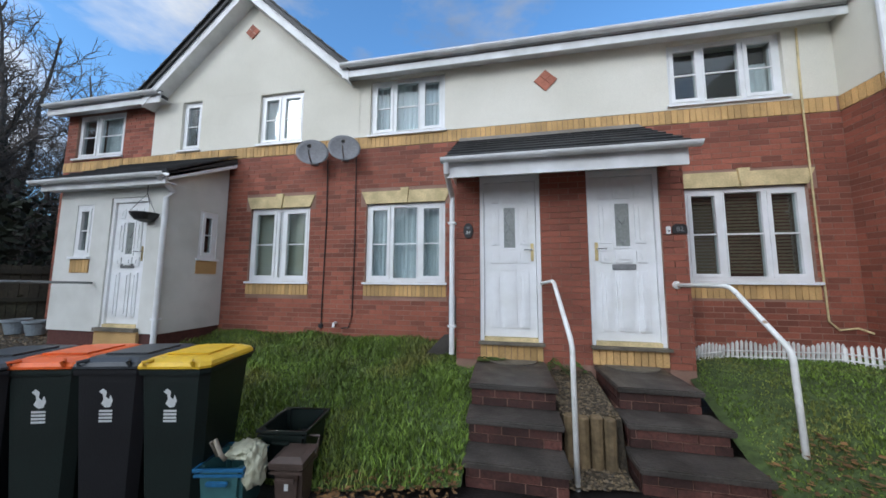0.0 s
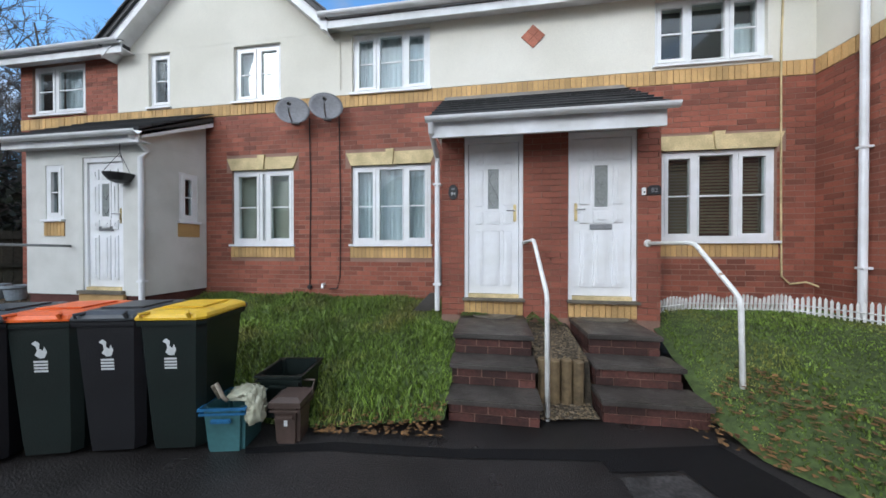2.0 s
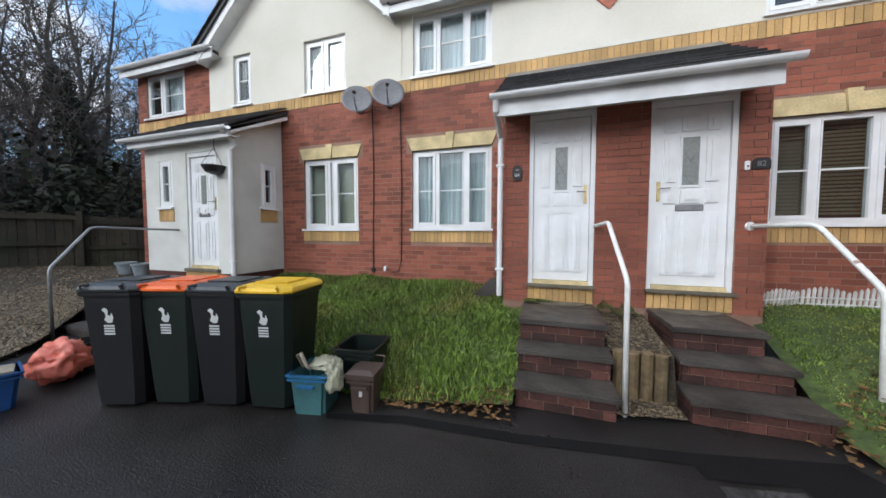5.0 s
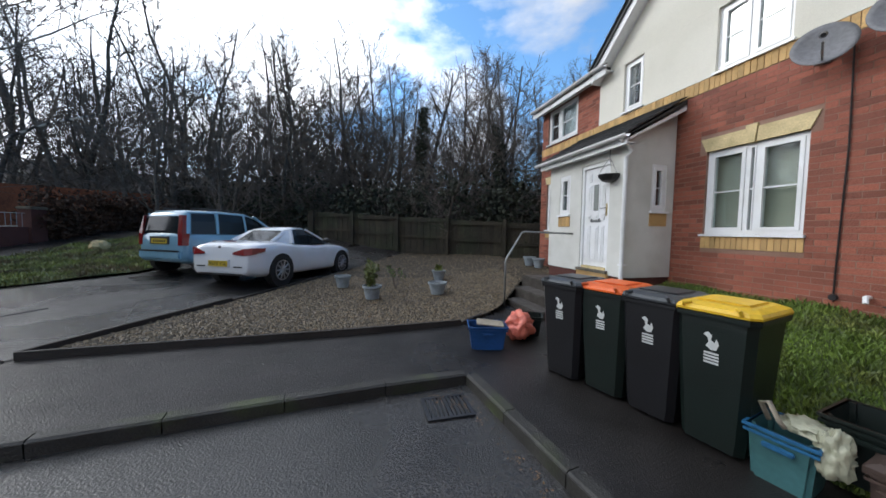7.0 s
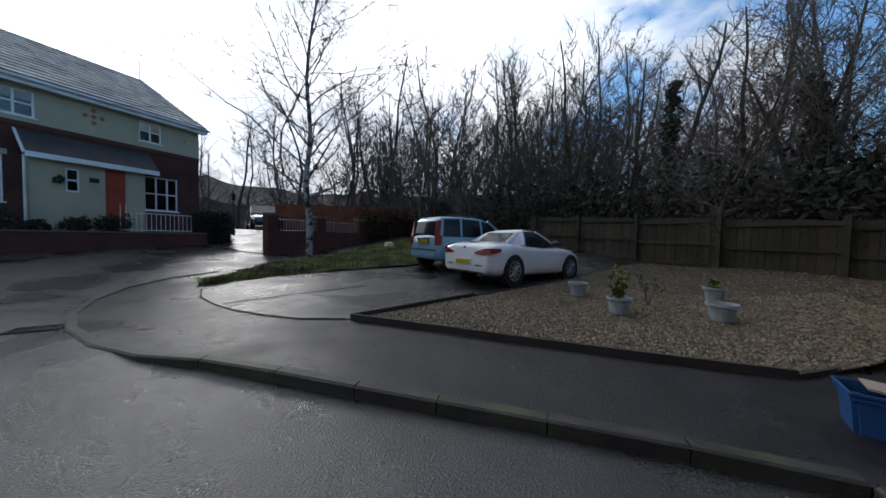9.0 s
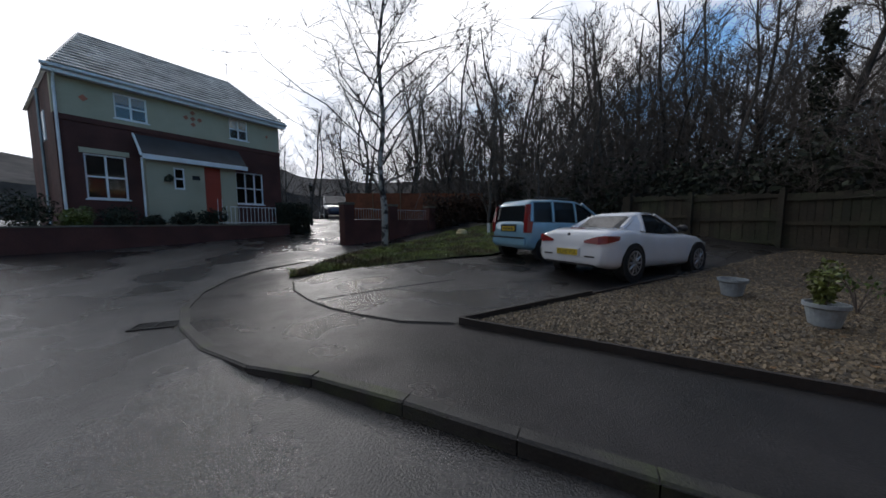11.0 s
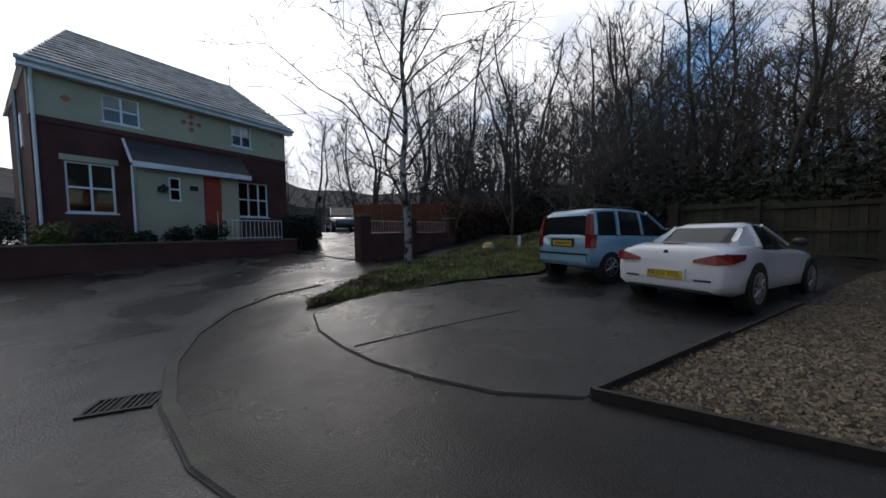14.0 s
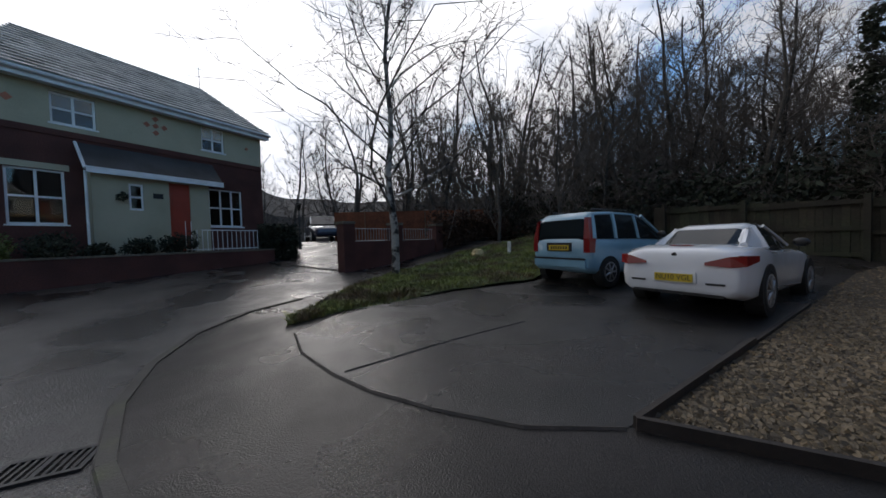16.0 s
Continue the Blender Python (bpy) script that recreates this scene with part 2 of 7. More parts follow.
M_GRAVEL = mat("golden_gravel", (0.105, 0.078, 0.044), 0.55, island=0.65, grain=60, grain_amt=0.2, stain_amt=0.1, bump=0.1)
M_GRAVELBED = mat("gravel_bed", (0.045, 0.034, 0.021), 0.85, grain=45, grain_amt=0.5, stain=1.5, stain_amt=0.2, bump=0.9)
M_TIMBER = mat("weathered_timber", (0.16, 0.115, 0.06), 0.8, obj=0.25, grain=18, grain_amt=0.3, stain=4, stain_amt=0.3, bump=0.4)
M_FENCE = mat("old_fence_board", (0.036, 0.03, 0.019), 0.85, obj=0.3, grain=20, grain_amt=0.3, stain=1.5, stain_amt=0.35, bump=0.4, second=(0.03, 0.035, 0.018), second_scale=0.9)
M_EDGING = mat("edging_board", (0.03, 0.024, 0.02), 0.7, grain=30, stain_amt=0.3, bump=0.3)
M_GALV = mat("galvanised_steel", (0.3, 0.31, 0.32), 0.45, metal=0.7, stain_amt=0.25)
M_WHITEPAINT = mat("chipped_white_paint", (0.76, 0.76, 0.74), 0.4, grain=20, grain_amt=0.06, stain=8, stain_amt=0.12, second=(0.3, 0.2, 0.13), second_scale=9, second_pos=(0.66, 0.72))
M_PICKET = mat("white_plastic_picket", (0.74, 0.74, 0.72), 0.5, grain_amt=0.05, stain=5, stain_amt=0.25, bump=0)
M_BINBLACK = mat("black_bin_plastic", (0.007, 0.007, 0.009), 0.45, grain=90, grain_amt=0.15, stain=3, stain_amt=0.25, bump=0.1)
M_BINGREEN = mat("dark_green_bin_plastic", (0.004, 0.01, 0.008), 0.45, grain=90, grain_amt=0.15, stain=3, stain_amt=0.25, bump=0.1)
M_LIDORANGE = mat("orange_lid_plastic", (0.75, 0.13, 0.02), 0.4, grain_amt=0.06, stain=4, stain_amt=0.15, bump=0.05)
M_LIDYELLOW = mat("yellow_lid_plastic", (0.75, 0.47, 0.025), 0.4, grain_amt=0.06, stain=4, stain_amt=0.15, bump=0.05)
M_LIDGREY = mat("grey_lid_plastic", (0.045, 0.05, 0.055), 0.4, grain_amt=0.1, stain=4, stain_amt=0.2, bump=0.05)
M_BINPRINT = mat("white_bin_print", (0.62, 0.64, 0.64), 0.5, grain_amt=0.05, stain_amt=0.1, bump=0)
M_TEAL = mat("teal_box_plastic", (0.05, 0.14, 0.145), 0.45, grain_amt=0.08, stain=4, stain_amt=0.2, bump=0.05)
M_BLUEBOX = mat("blue_box_plastic", (0.015, 0.07, 0.22), 0.45, grain_amt=0.08, stain=4, stain_amt=0.2, bump=0.05)
M_BLUERIM = mat("blue_rim_plastic", (0.02, 0.12, 0.26), 0.45, bump=0)
M_BROWN = mat("brown_caddy_plastic", (0.075, 0.05, 0.04), 0.45, grain_amt=0.1, stain=4, stain_amt=0.2, bump=0.05)
M_BAGCREAM = mat("cream_plastic_bag", (0.4, 0.4, 0.29), 0.4, grain=12, grain_amt=0.12, stain_amt=0.15, bump=0.6, bump_scale=14)
M_BAGRED = mat("red_plastic_bag", (0.74, 0.2, 0.14), 0.3, grain=12, grain_amt=0.15, stain_amt=0.15, bump=0.6, bump_scale=14)
M_CARD = mat("cardboard", (0.3, 0.26, 0.2), 0.8, stain_amt=0.2)
M_POT = mat("grey_blue_pot", (0.27, 0.31, 0.34), 0.5, grain_amt=0.06, stain=8, stain_amt=0.2, bump=0.03)
M_SHRUB = mat("shrub_leaf", (0.11, 0.14, 0.03), 0.45, island=0.4, bump=0)
M_DARKSHRUB = mat("dark_shrub_leaf", (0.018, 0.024, 0.011), 0.8, island=0.5, bump=0)
M_IVY = mat("ivy_leaf", (0.024, 0.03, 0.017), 0.85, island=0.5, bump=0)
M_BARK = mat("grey_brown_bark", (0.075, 0.066, 0.057), 0.9, grain=14, grain_amt=0.3, stain_amt=0.3, bump=0.5, obj=0.3)
M_TWIG = mat("brown_twig", (0.125, 0.105, 0.092), 0.9, island=0.2, grain_amt=0.1, bump=0)
M_BIRCH = mat("birch_bark", (0.3, 0.285, 0.26), 0.7, grain=25, grain_amt=0.2, bump=0.4, second=(0.025, 0.02, 0.018), second_scale=4.5, second_pos=(0.47, 0.55))
M_BRACKEN = mat("dead_bracken", (0.05, 0.024, 0.013), 0.9, island=0.4, bump=0)
M_WHITECAR = mat("white_car_paint", (0.7, 0.72, 0.75), 0.25, grain_amt=0.0, stain_amt=0.04, bump=0, coat=1.0)
M_BLUECAR = mat("light_blue_car_paint", (0.19, 0.36, 0.47), 0.28, grain_amt=0.0, stain_amt=0.06, bump=0, coat=1.0)
M_DARKCAR = mat("dark_blue_car_paint", (0.03, 0.04, 0.07), 0.25, grain_amt=0.0, stain_amt=0.05, bump=0, coat=1.0)
M_REDLAMP = mat("red_lamp_lens", (0.2, 0.012, 0.012), 0.2, grain_amt=0, stain_amt=0.1, bump=0, coat=0.3)
M_PLATE = mat("yellow_plate", (0.55, 0.4, 0.03), 0.35, grain_amt=0, stain_amt=0.08, bump=0)
M_ALLOY = mat("silver_alloy", (0.42, 0.43, 0.45), 0.3, metal=0.8, grain_amt=0, stain_amt=0.15, bump=0)
M_REDDOOR = mat("orange_red_door_paint", (0.36, 0.045, 0.02), 0.45, grain_amt=0.05, stain_amt=0.15, bump=0.02)
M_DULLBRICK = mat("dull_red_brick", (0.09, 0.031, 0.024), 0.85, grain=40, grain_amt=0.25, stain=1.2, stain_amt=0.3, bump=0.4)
M_H2RENDER = mat("pale_buff_render", (0.44, 0.4, 0.29), 0.9, grain=60, grain_amt=0.06, stain=0.8, stain_amt=0.12, bump=0.2)
M_PLAQUE = mat("black_slate_plaque", (0.012, 0.012, 0.013), 0.6, bump=0.02)
M_DISH = mat("grey_dish_mesh", (0.17, 0.17, 0.18), 0.5, stain_amt=0.15, bump=0)
M_HILL = mat("far_wood", (0.06, 0.052, 0.046), 1.0, grain=0.8, grain_amt=0.4, stain=0.2, stain_amt=0.3, bump=0)


# ---- mesh helpers ----
def mesh_object(name, bm, material, smooth=False):
    me = bpy.data.meshes.new(name)
    bmesh.ops.recalc_face_normals(bm, faces=bm.faces[:])
    bm.to_mesh(me)
    bm.free()
    me.materials.append(material)
    if smooth:
        me.polygons.foreach_set("use_smooth", [True] * len(me.polygons))
    return new(name, me)


def part(name, bm, material, parent, label="", smooth=False):
    ob = mesh_object(name, bm, material, smooth)
    ob.parent = parent
    if label:
        tagged(ob, label)
    return ob


def thing(name, label, category, m=None, kind="", group=""):
    ob = new(name)
    ob.empty_display_size = 0.1
    if m is not None:
        ob.matrix_basis = m
    return tagged(ob, label, category, group, kind)


def box(x0, x1, y0, y1, z0, z1, bm=None, bevel=0.0):
    bm = bm or bmesh.new()
    vs = [bm.verts.new(p) for p in ((x0, y0, z0), (x1, y0, z0), (x1, y1, z0), (x0, y1, z0), (x0, y0, z1), (x1, y0, z1), (x1, y1, z1), (x0, y1, z1))]
    fs = [bm.faces.new([vs[i] for i in q]) for q in ((3, 2, 1, 0), (4, 5, 6, 7), (0, 1, 5, 4), (1, 2, 6, 5), (2, 3, 7, 6), (3, 0, 4, 7))]
    if bevel:
        bmesh.ops.bevel(bm, geom=list({e for f in fs for e in f.edges}), offset=bevel, segments=2, affect="EDGES")
    return bm


def prism(points, a, b, axis="y", bm=None):
    """A polygon of two coordinates, drawn out from a to b along the axis."""
    bm = bm or bmesh.new()
    def at(p, v):
        return {"x": (v, p[0], p[1]), "y": (p[0], v, p[1]), "z": (p[0], p[1], v)}[axis]
    one, two = [bm.verts.new(at(p, a)) for p in points], [bm.verts.new(at(p, b)) for p in points]
    bm.faces.new(one)
    bm.faces.new(two[::-1])
    for i in range(len(points)):
        j = (i + 1) % len(points)
        bm.faces.new((one[i], one[j], two[j], two[i]))
    return bm


def tube(points, radii, sides=8, bm=None, cap=True):
    bm = bm or bmesh.new()
    pts = [Vector(p) for p in points]
    if not hasattr(radii, "__len__"):
        radii = [radii] * len(pts)
    rings = []
    for i, p in enumerate(pts):
        d = (pts[min(i + 1, len(pts) - 1)] - pts[max(i - 1, 0)]).normalized()
        u = d.cross(Vector((0.31, 0.17, 0.93)) if abs(d.z) < 0.9 else Vector((1, 0.1, 0))).normalized()
        v = d.cross(u)
        rings.append([bm.verts.new(p + radii[i] * (math.cos(a) * u + math.sin(a) * v)) for a in (2 * math.pi * k / sides for k in range(sides))])
    for r0, r1 in zip(rings, rings[1:]):
        for k in range(sides):
            bm.faces.new((r0[k], r0[(k + 1) % sides], r1[(k + 1) % sides], r1[k]))
    if cap:
        bm.faces.new(rings[0][::-1])
        bm.faces.new(rings[-1])
    return bm


def loft(rings, bm=None, cap=True):
    bm = bm or bmesh.new()
    made = [[bm.verts.new(p) for p in ring] for ring in rings]
    for a, b in zip(made, made[1:]):
        for k in range(len(a)):
            bm.faces.new((a[k], a[(k + 1) % len(a)], b[(k + 1) % len(a)], b[k]))
    if cap:
        bm.faces.new(made[0][::-1])
        bm.faces.new(made[-1])
    return bm


def lathe(profile, sides=24, bm=None):
    """Turns (radius, height) pairs round the z axis."""
    return loft([[(r * math.cos(2 * math.pi * k / sides), r * math.sin(2 * math.pi * k / sides), z) for k in range(sides)] for r, z in profile], bm)


def from_arrays(name, verts, faces, material):
    me = bpy.data.meshes.new(name)
    me.from_pydata(verts, [], faces)
    me.update()
    me.materials.append(material)
    return new(name, me)


def inside(p, poly):
    x, y, hit = p[0], p[1], False
    for (x0, y0), (x1, y1) in zip(poly, poly[1:] + poly[:1]):
        if (y0 > y) != (y1 > y) and x < (x1 - x0) * (y - y0) / (y1 - y0) + x0:
            hit = not hit
    return hit


def patch(name, poly, height, material, step=0.5, kind="structure", label="", category=""):
    """A sheet of ground over a polygon, following the height function."""
    edge = []
    for (x0, y0), (x1, y1) in zip(poly, poly[1:] + poly[:1]):
        n = max(1, int(math.hypot(x1 - x0, y1 - y0) / step))
        edge += [(x0 + (x1 - x0) * k / n, y0 + (y1 - y0) * k / n) for k in range(n)]
    xs, ys = [p[0] for p in poly], [p[1] for p in poly]
    pts, rings = [Vector(p) for p in edge], list(range(len(edge)))
    x = min(xs) + step / 2
    while x < max(xs):
        y = min(ys) + step / 2
        while y < max(ys):
            if inside((x, y), poly):
                pts.append(Vector((x, y)))
            y += step
        x += step
    v, _, f, *_ = delaunay_2d_cdt(pts, [(i, (i + 1) % len(edge)) for i in rings], [], 1, 1e-4)
    ob = from_arrays(name, [(p.x, p.y, height(p.x, p.y)) for p in v], [tuple(q) for q in f], material)
    for q in ob.data.polygons:
        if q.normal.z < 0:
            q.flip()
    return tagged(ob, label, category, kind=kind)


# ---- ground, road, pavement ----
KERB = [(9.0, 2.95), (5.0, 2.75), (2.0, 2.55), (-1.4, 2.25), (-2.55, 2.06), (-3.91, 1.87), (-3.85, 1.05), (-3.74, 0.2), (-3.62, -0.6), (-3.52, -1.3), (-3.42, -2.1), (-3.28, -2.95),
        (-3.08, -3.6), (-3.02, -4.4), (-3.15, -5.4), (-3.45, -6.35), (-3.95, -7.25), (-4.7, -8.05), (-5.7, -8.5), (-6.8, -8.5), (-7.8, -8.45), (-9.2, -8.9), (-10.0, -9.6)]
BACK = [(-16.0, -9.5), (-16, 6), (-9.2, 6.0), (9.0, 6.0)]
ground = patch("ground", [(-70, -70), (70, -70), (70, 70), (-70, 70)], lambda x, y: gz(x, y) - 0.35, M_SOIL, 7.0, label="bare dark ground under the place", category="ground")
road = patch("road", [(14, 3.5), (14, -30), (-30, -30), (-30, -8), (-12, -8), (-3.95, -2), (-3.95, 2.25)], lambda x, y: gz(x, y) - 0.1 * (1 if y > -3 else max(0.12, 1 - (-3 - y) * 1.2)), M_ASPHALT, 0.8,
             label="wet grey asphalt road with damp patches", category="road")
pavement = patch("pavement", KERB + BACK, gz, M_PAVE, 0.5, label="wet dark asphalt pavement round the corner", category="pavement")
DRIVE_EDGE = [(-4.95, -2.6), (-4.68, -3.2), (-4.6, -3.85), (-4.6, -4.5), (-4.7, -5.1), (-4.93, -5.88), (-5.35, -6.6)]
drive = patch("driveway", DRIVE_EDGE + [(-6.5, -6.85), (-8.6, -5.75), (-10.1, -4.4), (-13.9, -2.2), (-12.6, 1.3), (-9.3, -0.13), (-7.1, -1.35)], lambda x, y: gz(x, y) + 0.008, M_DRIVE, 0.4,
              label="wet asphalt parking drive with a worn seam", category="driveway")
tar_band = patch("tar_band", [(-2.05, 3.3), (-1.42, 3.47), (-0.56, 3.52), (0.56, 3.68), (1.42, 3.86), (1.58, 3.5), (1.7, 3.1), (1.3, 2.9), (1.12, 3.2), (1.0, 3.53), (0.52, 3.44), (0.5, 3.55), (-0.55, 3.42), (-1.4, 3.37), (-2.0, 3.24)],
                 lambda x, y: gz(x, y) + 0.005, M_PATCH, 0.3, label="black tar strip along the back of the pavement", category="pavement")
slab_patch = patch("concrete_patch", [(0.56, 3.4), (0.98, 3.48), (1.1, 3.17), (1.2, 2.7), (0.62, 2.7)], lambda x, y: gz(x, y) + 0.006, M_COVER, 0.2, label="grey concrete service cover in the pavement", category="cover")


def kerb_stones(parent):
    """Kerb stones of about 0.9 m, upstanding along the terrace and dropped flush round the bend."""
    run = []
    for (x0, y0), (x1, y1) in zip(KERB[1:19], KERB[2:20]):
        n = max(1, round(math.hypot(x1 - x0, y1 - y0) / 0.9))
        run += [((x0 + (x1 - x0) * k / n, y0 + (y1 - y0) * k / n), (x0 + (x1 - x0) * (k + 1) / n, y0 + (y1 - y0) * (k + 1) / n)) for k in range(n)]
    for a, b in run:
        d = Vector((b[0] - a[0], b[1] - a[1])).normalized()
        nrm = Vector((d.y, -d.x))  # towards the pavement for this direction of the run
        rings = []
        for p, s in ((a, 0.005), (b, -0.005)):
            q = Vector(p) + d * s
            top = gz(*q) + 0.014
            face = top - 0.13
            rings.append([(q.x, q.y, face), (q.x, q.y, top - 0.02), (q.x + nrm.x * 0.02, q.y + nrm.y * 0.02, top), (q.x + nrm.x * 0.11, q.y + nrm.y * 0.11, top), (q.x + nrm.x * 0.11, q.y + nrm.y * 0.11, face)])
        part("kerb_stone", loft(rings), M_KERB, parent)


kerb = thing("kerb", "mossy concrete kerb stones along the road edge", "kerb", kind="structure")


def drain_grate(x, y, turn, w, d, drop=0.095):
    g = thing("drain_grate", "rusty black cast-iron gully grate in the road gutter", "drain", pose(x, y, gz(x, y) - drop, 0, 0, turn))
    fr = box(-w / 2, w / 2, -d / 2, -d / 2 + 0.03, -0.02, 0.012)
    for b in ((-w / 2, w / 2, d / 2 - 0.03, d / 2), (-w / 2, -w / 2 + 0.03, -d / 2 + 0.03, d / 2 - 0.03), (w / 2 - 0.03, w / 2, -d / 2 + 0.03, d / 2 - 0.03), (-0.015, 0.015, -d / 2 + 0.03, d / 2 - 0.03)):
        box(*b, -0.02, 0.012, fr)
    part("frame", fr, M_BLACK, g)
    part("pit", box(-w / 2 + 0.03, w / 2 - 0.03, -d / 2 + 0.03, d / 2 - 0.03, -0.02, -0.008), M_RUBBER, g)
    for k in range(9):
        x0 = -w / 2 + 0.045 + k * (w - 0.08) / 9
        part("bar", box(x0, x0 + 0.018, -d / 2 + 0.03, d / 2 - 0.03, -0.015, 0.01), M_BLACK, g)


drain_grate(-3.56, 1.57, 90, 0.42, 0.36)
drain_grate(-3.03, -5.73, -36, 0.46, 0.28, 0.006)


# ---- walls with openings ----
def cut(x0, x1, z0, z1, openings):
    """Rectangles that tile a wall round its openings."""
    zs = sorted({z0, z1, *(min(max(z, z0), z1) for o in openings for z in o[2:])})
    out = []
    for a, b in zip(zs, zs[1:]):
        free = [(x0, x1)]
        for ox0, ox1, oz0, oz1 in openings:
            if oz0 < b - 1e-6 and oz1 > a + 1e-6:
                free = [s for p, q in free for s in ((p, min(q, ox0)), (max(p, ox1), q)) if s[1] - s[0] > 1e-6]
        out += [(p, q, a, b) for p, q in free]
    return out


def brick_rows(x0, x1, z0, z1, openings, length=0.225, course=0.075, shift=0.0):
    out, k, z = [], 0, z0
    while z < z1 - 0.02:
        zb = min(z + course, z1)
        x = x0 - (length / 2 if k % 2 else 0) - shift
        while x < x1:
            spans = [(max(x, x0), min(x + length, x1))]
            for ox0, ox1, oz0, oz1 in openings:
                if oz0 < zb - 0.01 and oz1 > z + 0.01:
                    spans = [s for p, q in spans for s in ((p, min(q, ox0)), (max(p, ox1), q))]
            out += [(p + 0.005, q - 0.005, z + 0.005, zb - 0.005) for p, q in spans if q - p > 0.03]
            x += length
        z += course
        k += 1
    return out


def brick_skin(name, rects, place, proud, material, parent=None):
    """Many bricks in one mesh: place(u, w, d) gives a point u along, w up and d out of the wall."""
    rng = random.Random(7)
    verts, faces = [], []
    for a, b, c, d in rects:
        p, n = proud * rng.uniform(0.5, 1.2), len(verts)
        verts += [place(a, c, 0), place(b, c, 0), place(b, d, 0), place(a, d, 0), place(a, c, p), place(b, c, p), place(b, d, p), place(a, d, p)]
        faces += [(n + 4, n + 5, n + 6, n + 7), (n, n + 1, n + 5, n + 4), (n + 1, n + 2, n + 6, n + 5), (n + 2, n + 3, n + 7, n + 6), (n + 3, n, n + 4, n + 7)]
    ob = from_arrays(name, verts, faces, material)
    ob.parent = parent
    return tagged(ob, kind="stuff")


Y = 6.0
WIN = {  # x0, x1, z0, z1
    "w0": (-4.65, -3.5, 1.53, 2.79), "w1": (-2.48, -1.18, 1.53, 2.79), "w2": (2.09, 3.48, 1.57, 2.81), "wl": (-8.95, -8.05, 1.6, 2.9),
    "u0": (-4.6, -3.72, 3.96, 4.9), "u1": (-2.46, -1.19, 3.95, 4.9), "u2": (1.99, 3.36, 4.0, 4.9), "us": (-6.32, -5.87, 3.98, 4.94), "ul": (-8.97, -7.72, 4.0, 4.93)}
BAY = (-0.9, 1.74, 0.3, 3.2)
PORCH = (-7.23, -5.2, 0.3, 3.3)
BAND = (3.73, 3.93)
openings = list(WIN.values())
LEFT, RIGHT, RENDER_X = -9.25, 3.92, -6.98
wall_front = new("wall_front")
tagged(wall_front, "terrace front of red brick below cream render", "wall", kind="structure")
bm = bmesh.new()
for r in cut(LEFT, RIGHT, 0.2, BAND[0], openings) + cut(LEFT, RENDER_X, BAND[1] + 0.002, 4.96, openings):
    box(r[0], r[1], Y, Y + 0.28, r[2], r[3], bm)
part("mortar_bed", bm, M_MORTAR, wall_front)
bm = bmesh.new()
for r in cut(RENDER_X, RIGHT, BAND[1] + 0.002, 4.96, openings):
    box(r[0], r[1], Y - 0.012, Y + 0.28, r[2], r[3], bm)
part("render_coat", bm, M_RENDER, wall_front, "cream painted render coat with faint streaks")
part("gable_panel", prism([(-6.94, 4.962), (-2.82, 4.962), (-4.88, 6.82)], Y - 0.012, Y + 0.28), M_RENDER, wall_front, "cream rendered gable")
part("band_bed", box(LEFT, RIGHT, Y, Y + 0.28, BAND[0], BAND[1] + 0.002), M_MORTAR, wall_front)
lintels = [(WIN[k][0] - 0.1, WIN[k][1] + 0.1, WIN[k][3], WIN[k][3] + 0.225) for k in ("w0", "w1", "w2", "wl")]
sills = [(WIN[k][0] - 0.02, WIN[k][1] + 0.02, WIN[k][2] - 0.22, WIN[k][2]) for k in ("w0", "w1", "w2", "wl")]
rows = brick_rows(LEFT, RIGHT, 0.35, BAND[0], openings + lintels + sills + [BAY, PORCH])
rows += brick_rows(LEFT, RENDER_X, BAND[1], 4.95, openings)
brick_skin("brick_face", rows, lambda u, w, d: (u, Y - d, w), 0.005, M_BRICK, wall_front)
band = [(LEFT + k * 0.075 + 0.004, LEFT + (k + 1) * 0.075 - 0.004, BAND[0] + 0.006, BAND[1] - 0.004) for k in range(int((RIGHT - LEFT) / 0.075))]
brick_skin("soldier_band", band, lambda u, w, d: (u, Y - d, w), 0.014, M_BUFF_ISL, wall_front)

# wing that comes forward beside the terrace
wall_wing = new("wall_wing")
tagged(wall_wing, "red brick side wall of the neighbouring house", "wall", kind="structure")
WY = -3.0
part("mortar_bed", box(RIGHT, RIGHT + 0.3, WY, Y + 0.28, 0.0, BAND[1]), M_MORTAR, wall_wing)
part("render_coat", box(RIGHT - 0.012, RIGHT + 0.3, WY, Y - 0.012, BAND[1] + 0.002, 5.6), M_RENDER, wall_wing)
brick_skin("brick_face", brick_rows(WY, Y, 0.05, BAND[0], []), lambda u, w, d: (RIGHT - d, u, w), 0.005, M_BRICK, wall_wing)
brick_skin("soldier_band", [(WY + k * 0.075 + 0.004, WY + (k + 1) * 0.075 - 0.004, BAND[0] + 0.006, BAND[1] - 0.004) for k in range(int((Y - WY) / 0.075))],
           lambda u, w, d: (RIGHT - d, u, w), 0.014, M_BUFF_ISL, wall_wing)
wall_end = new("wall_end")
tagged(wall_end, "red brick end wall of the terrace", "wall", kind="structure")
part("mortar_bed", box(LEFT, LEFT + 0.28, Y + 0.28, 13.0, 0.2, 5.25), M_MORTAR, wall_end)
brick_skin("brick_face", brick_rows(Y + 0.28, 13.0, 0.35, 5.25, []), lambda u, w, d: (LEFT - d, u, w), 0.008, M_BRICK, wall_end)
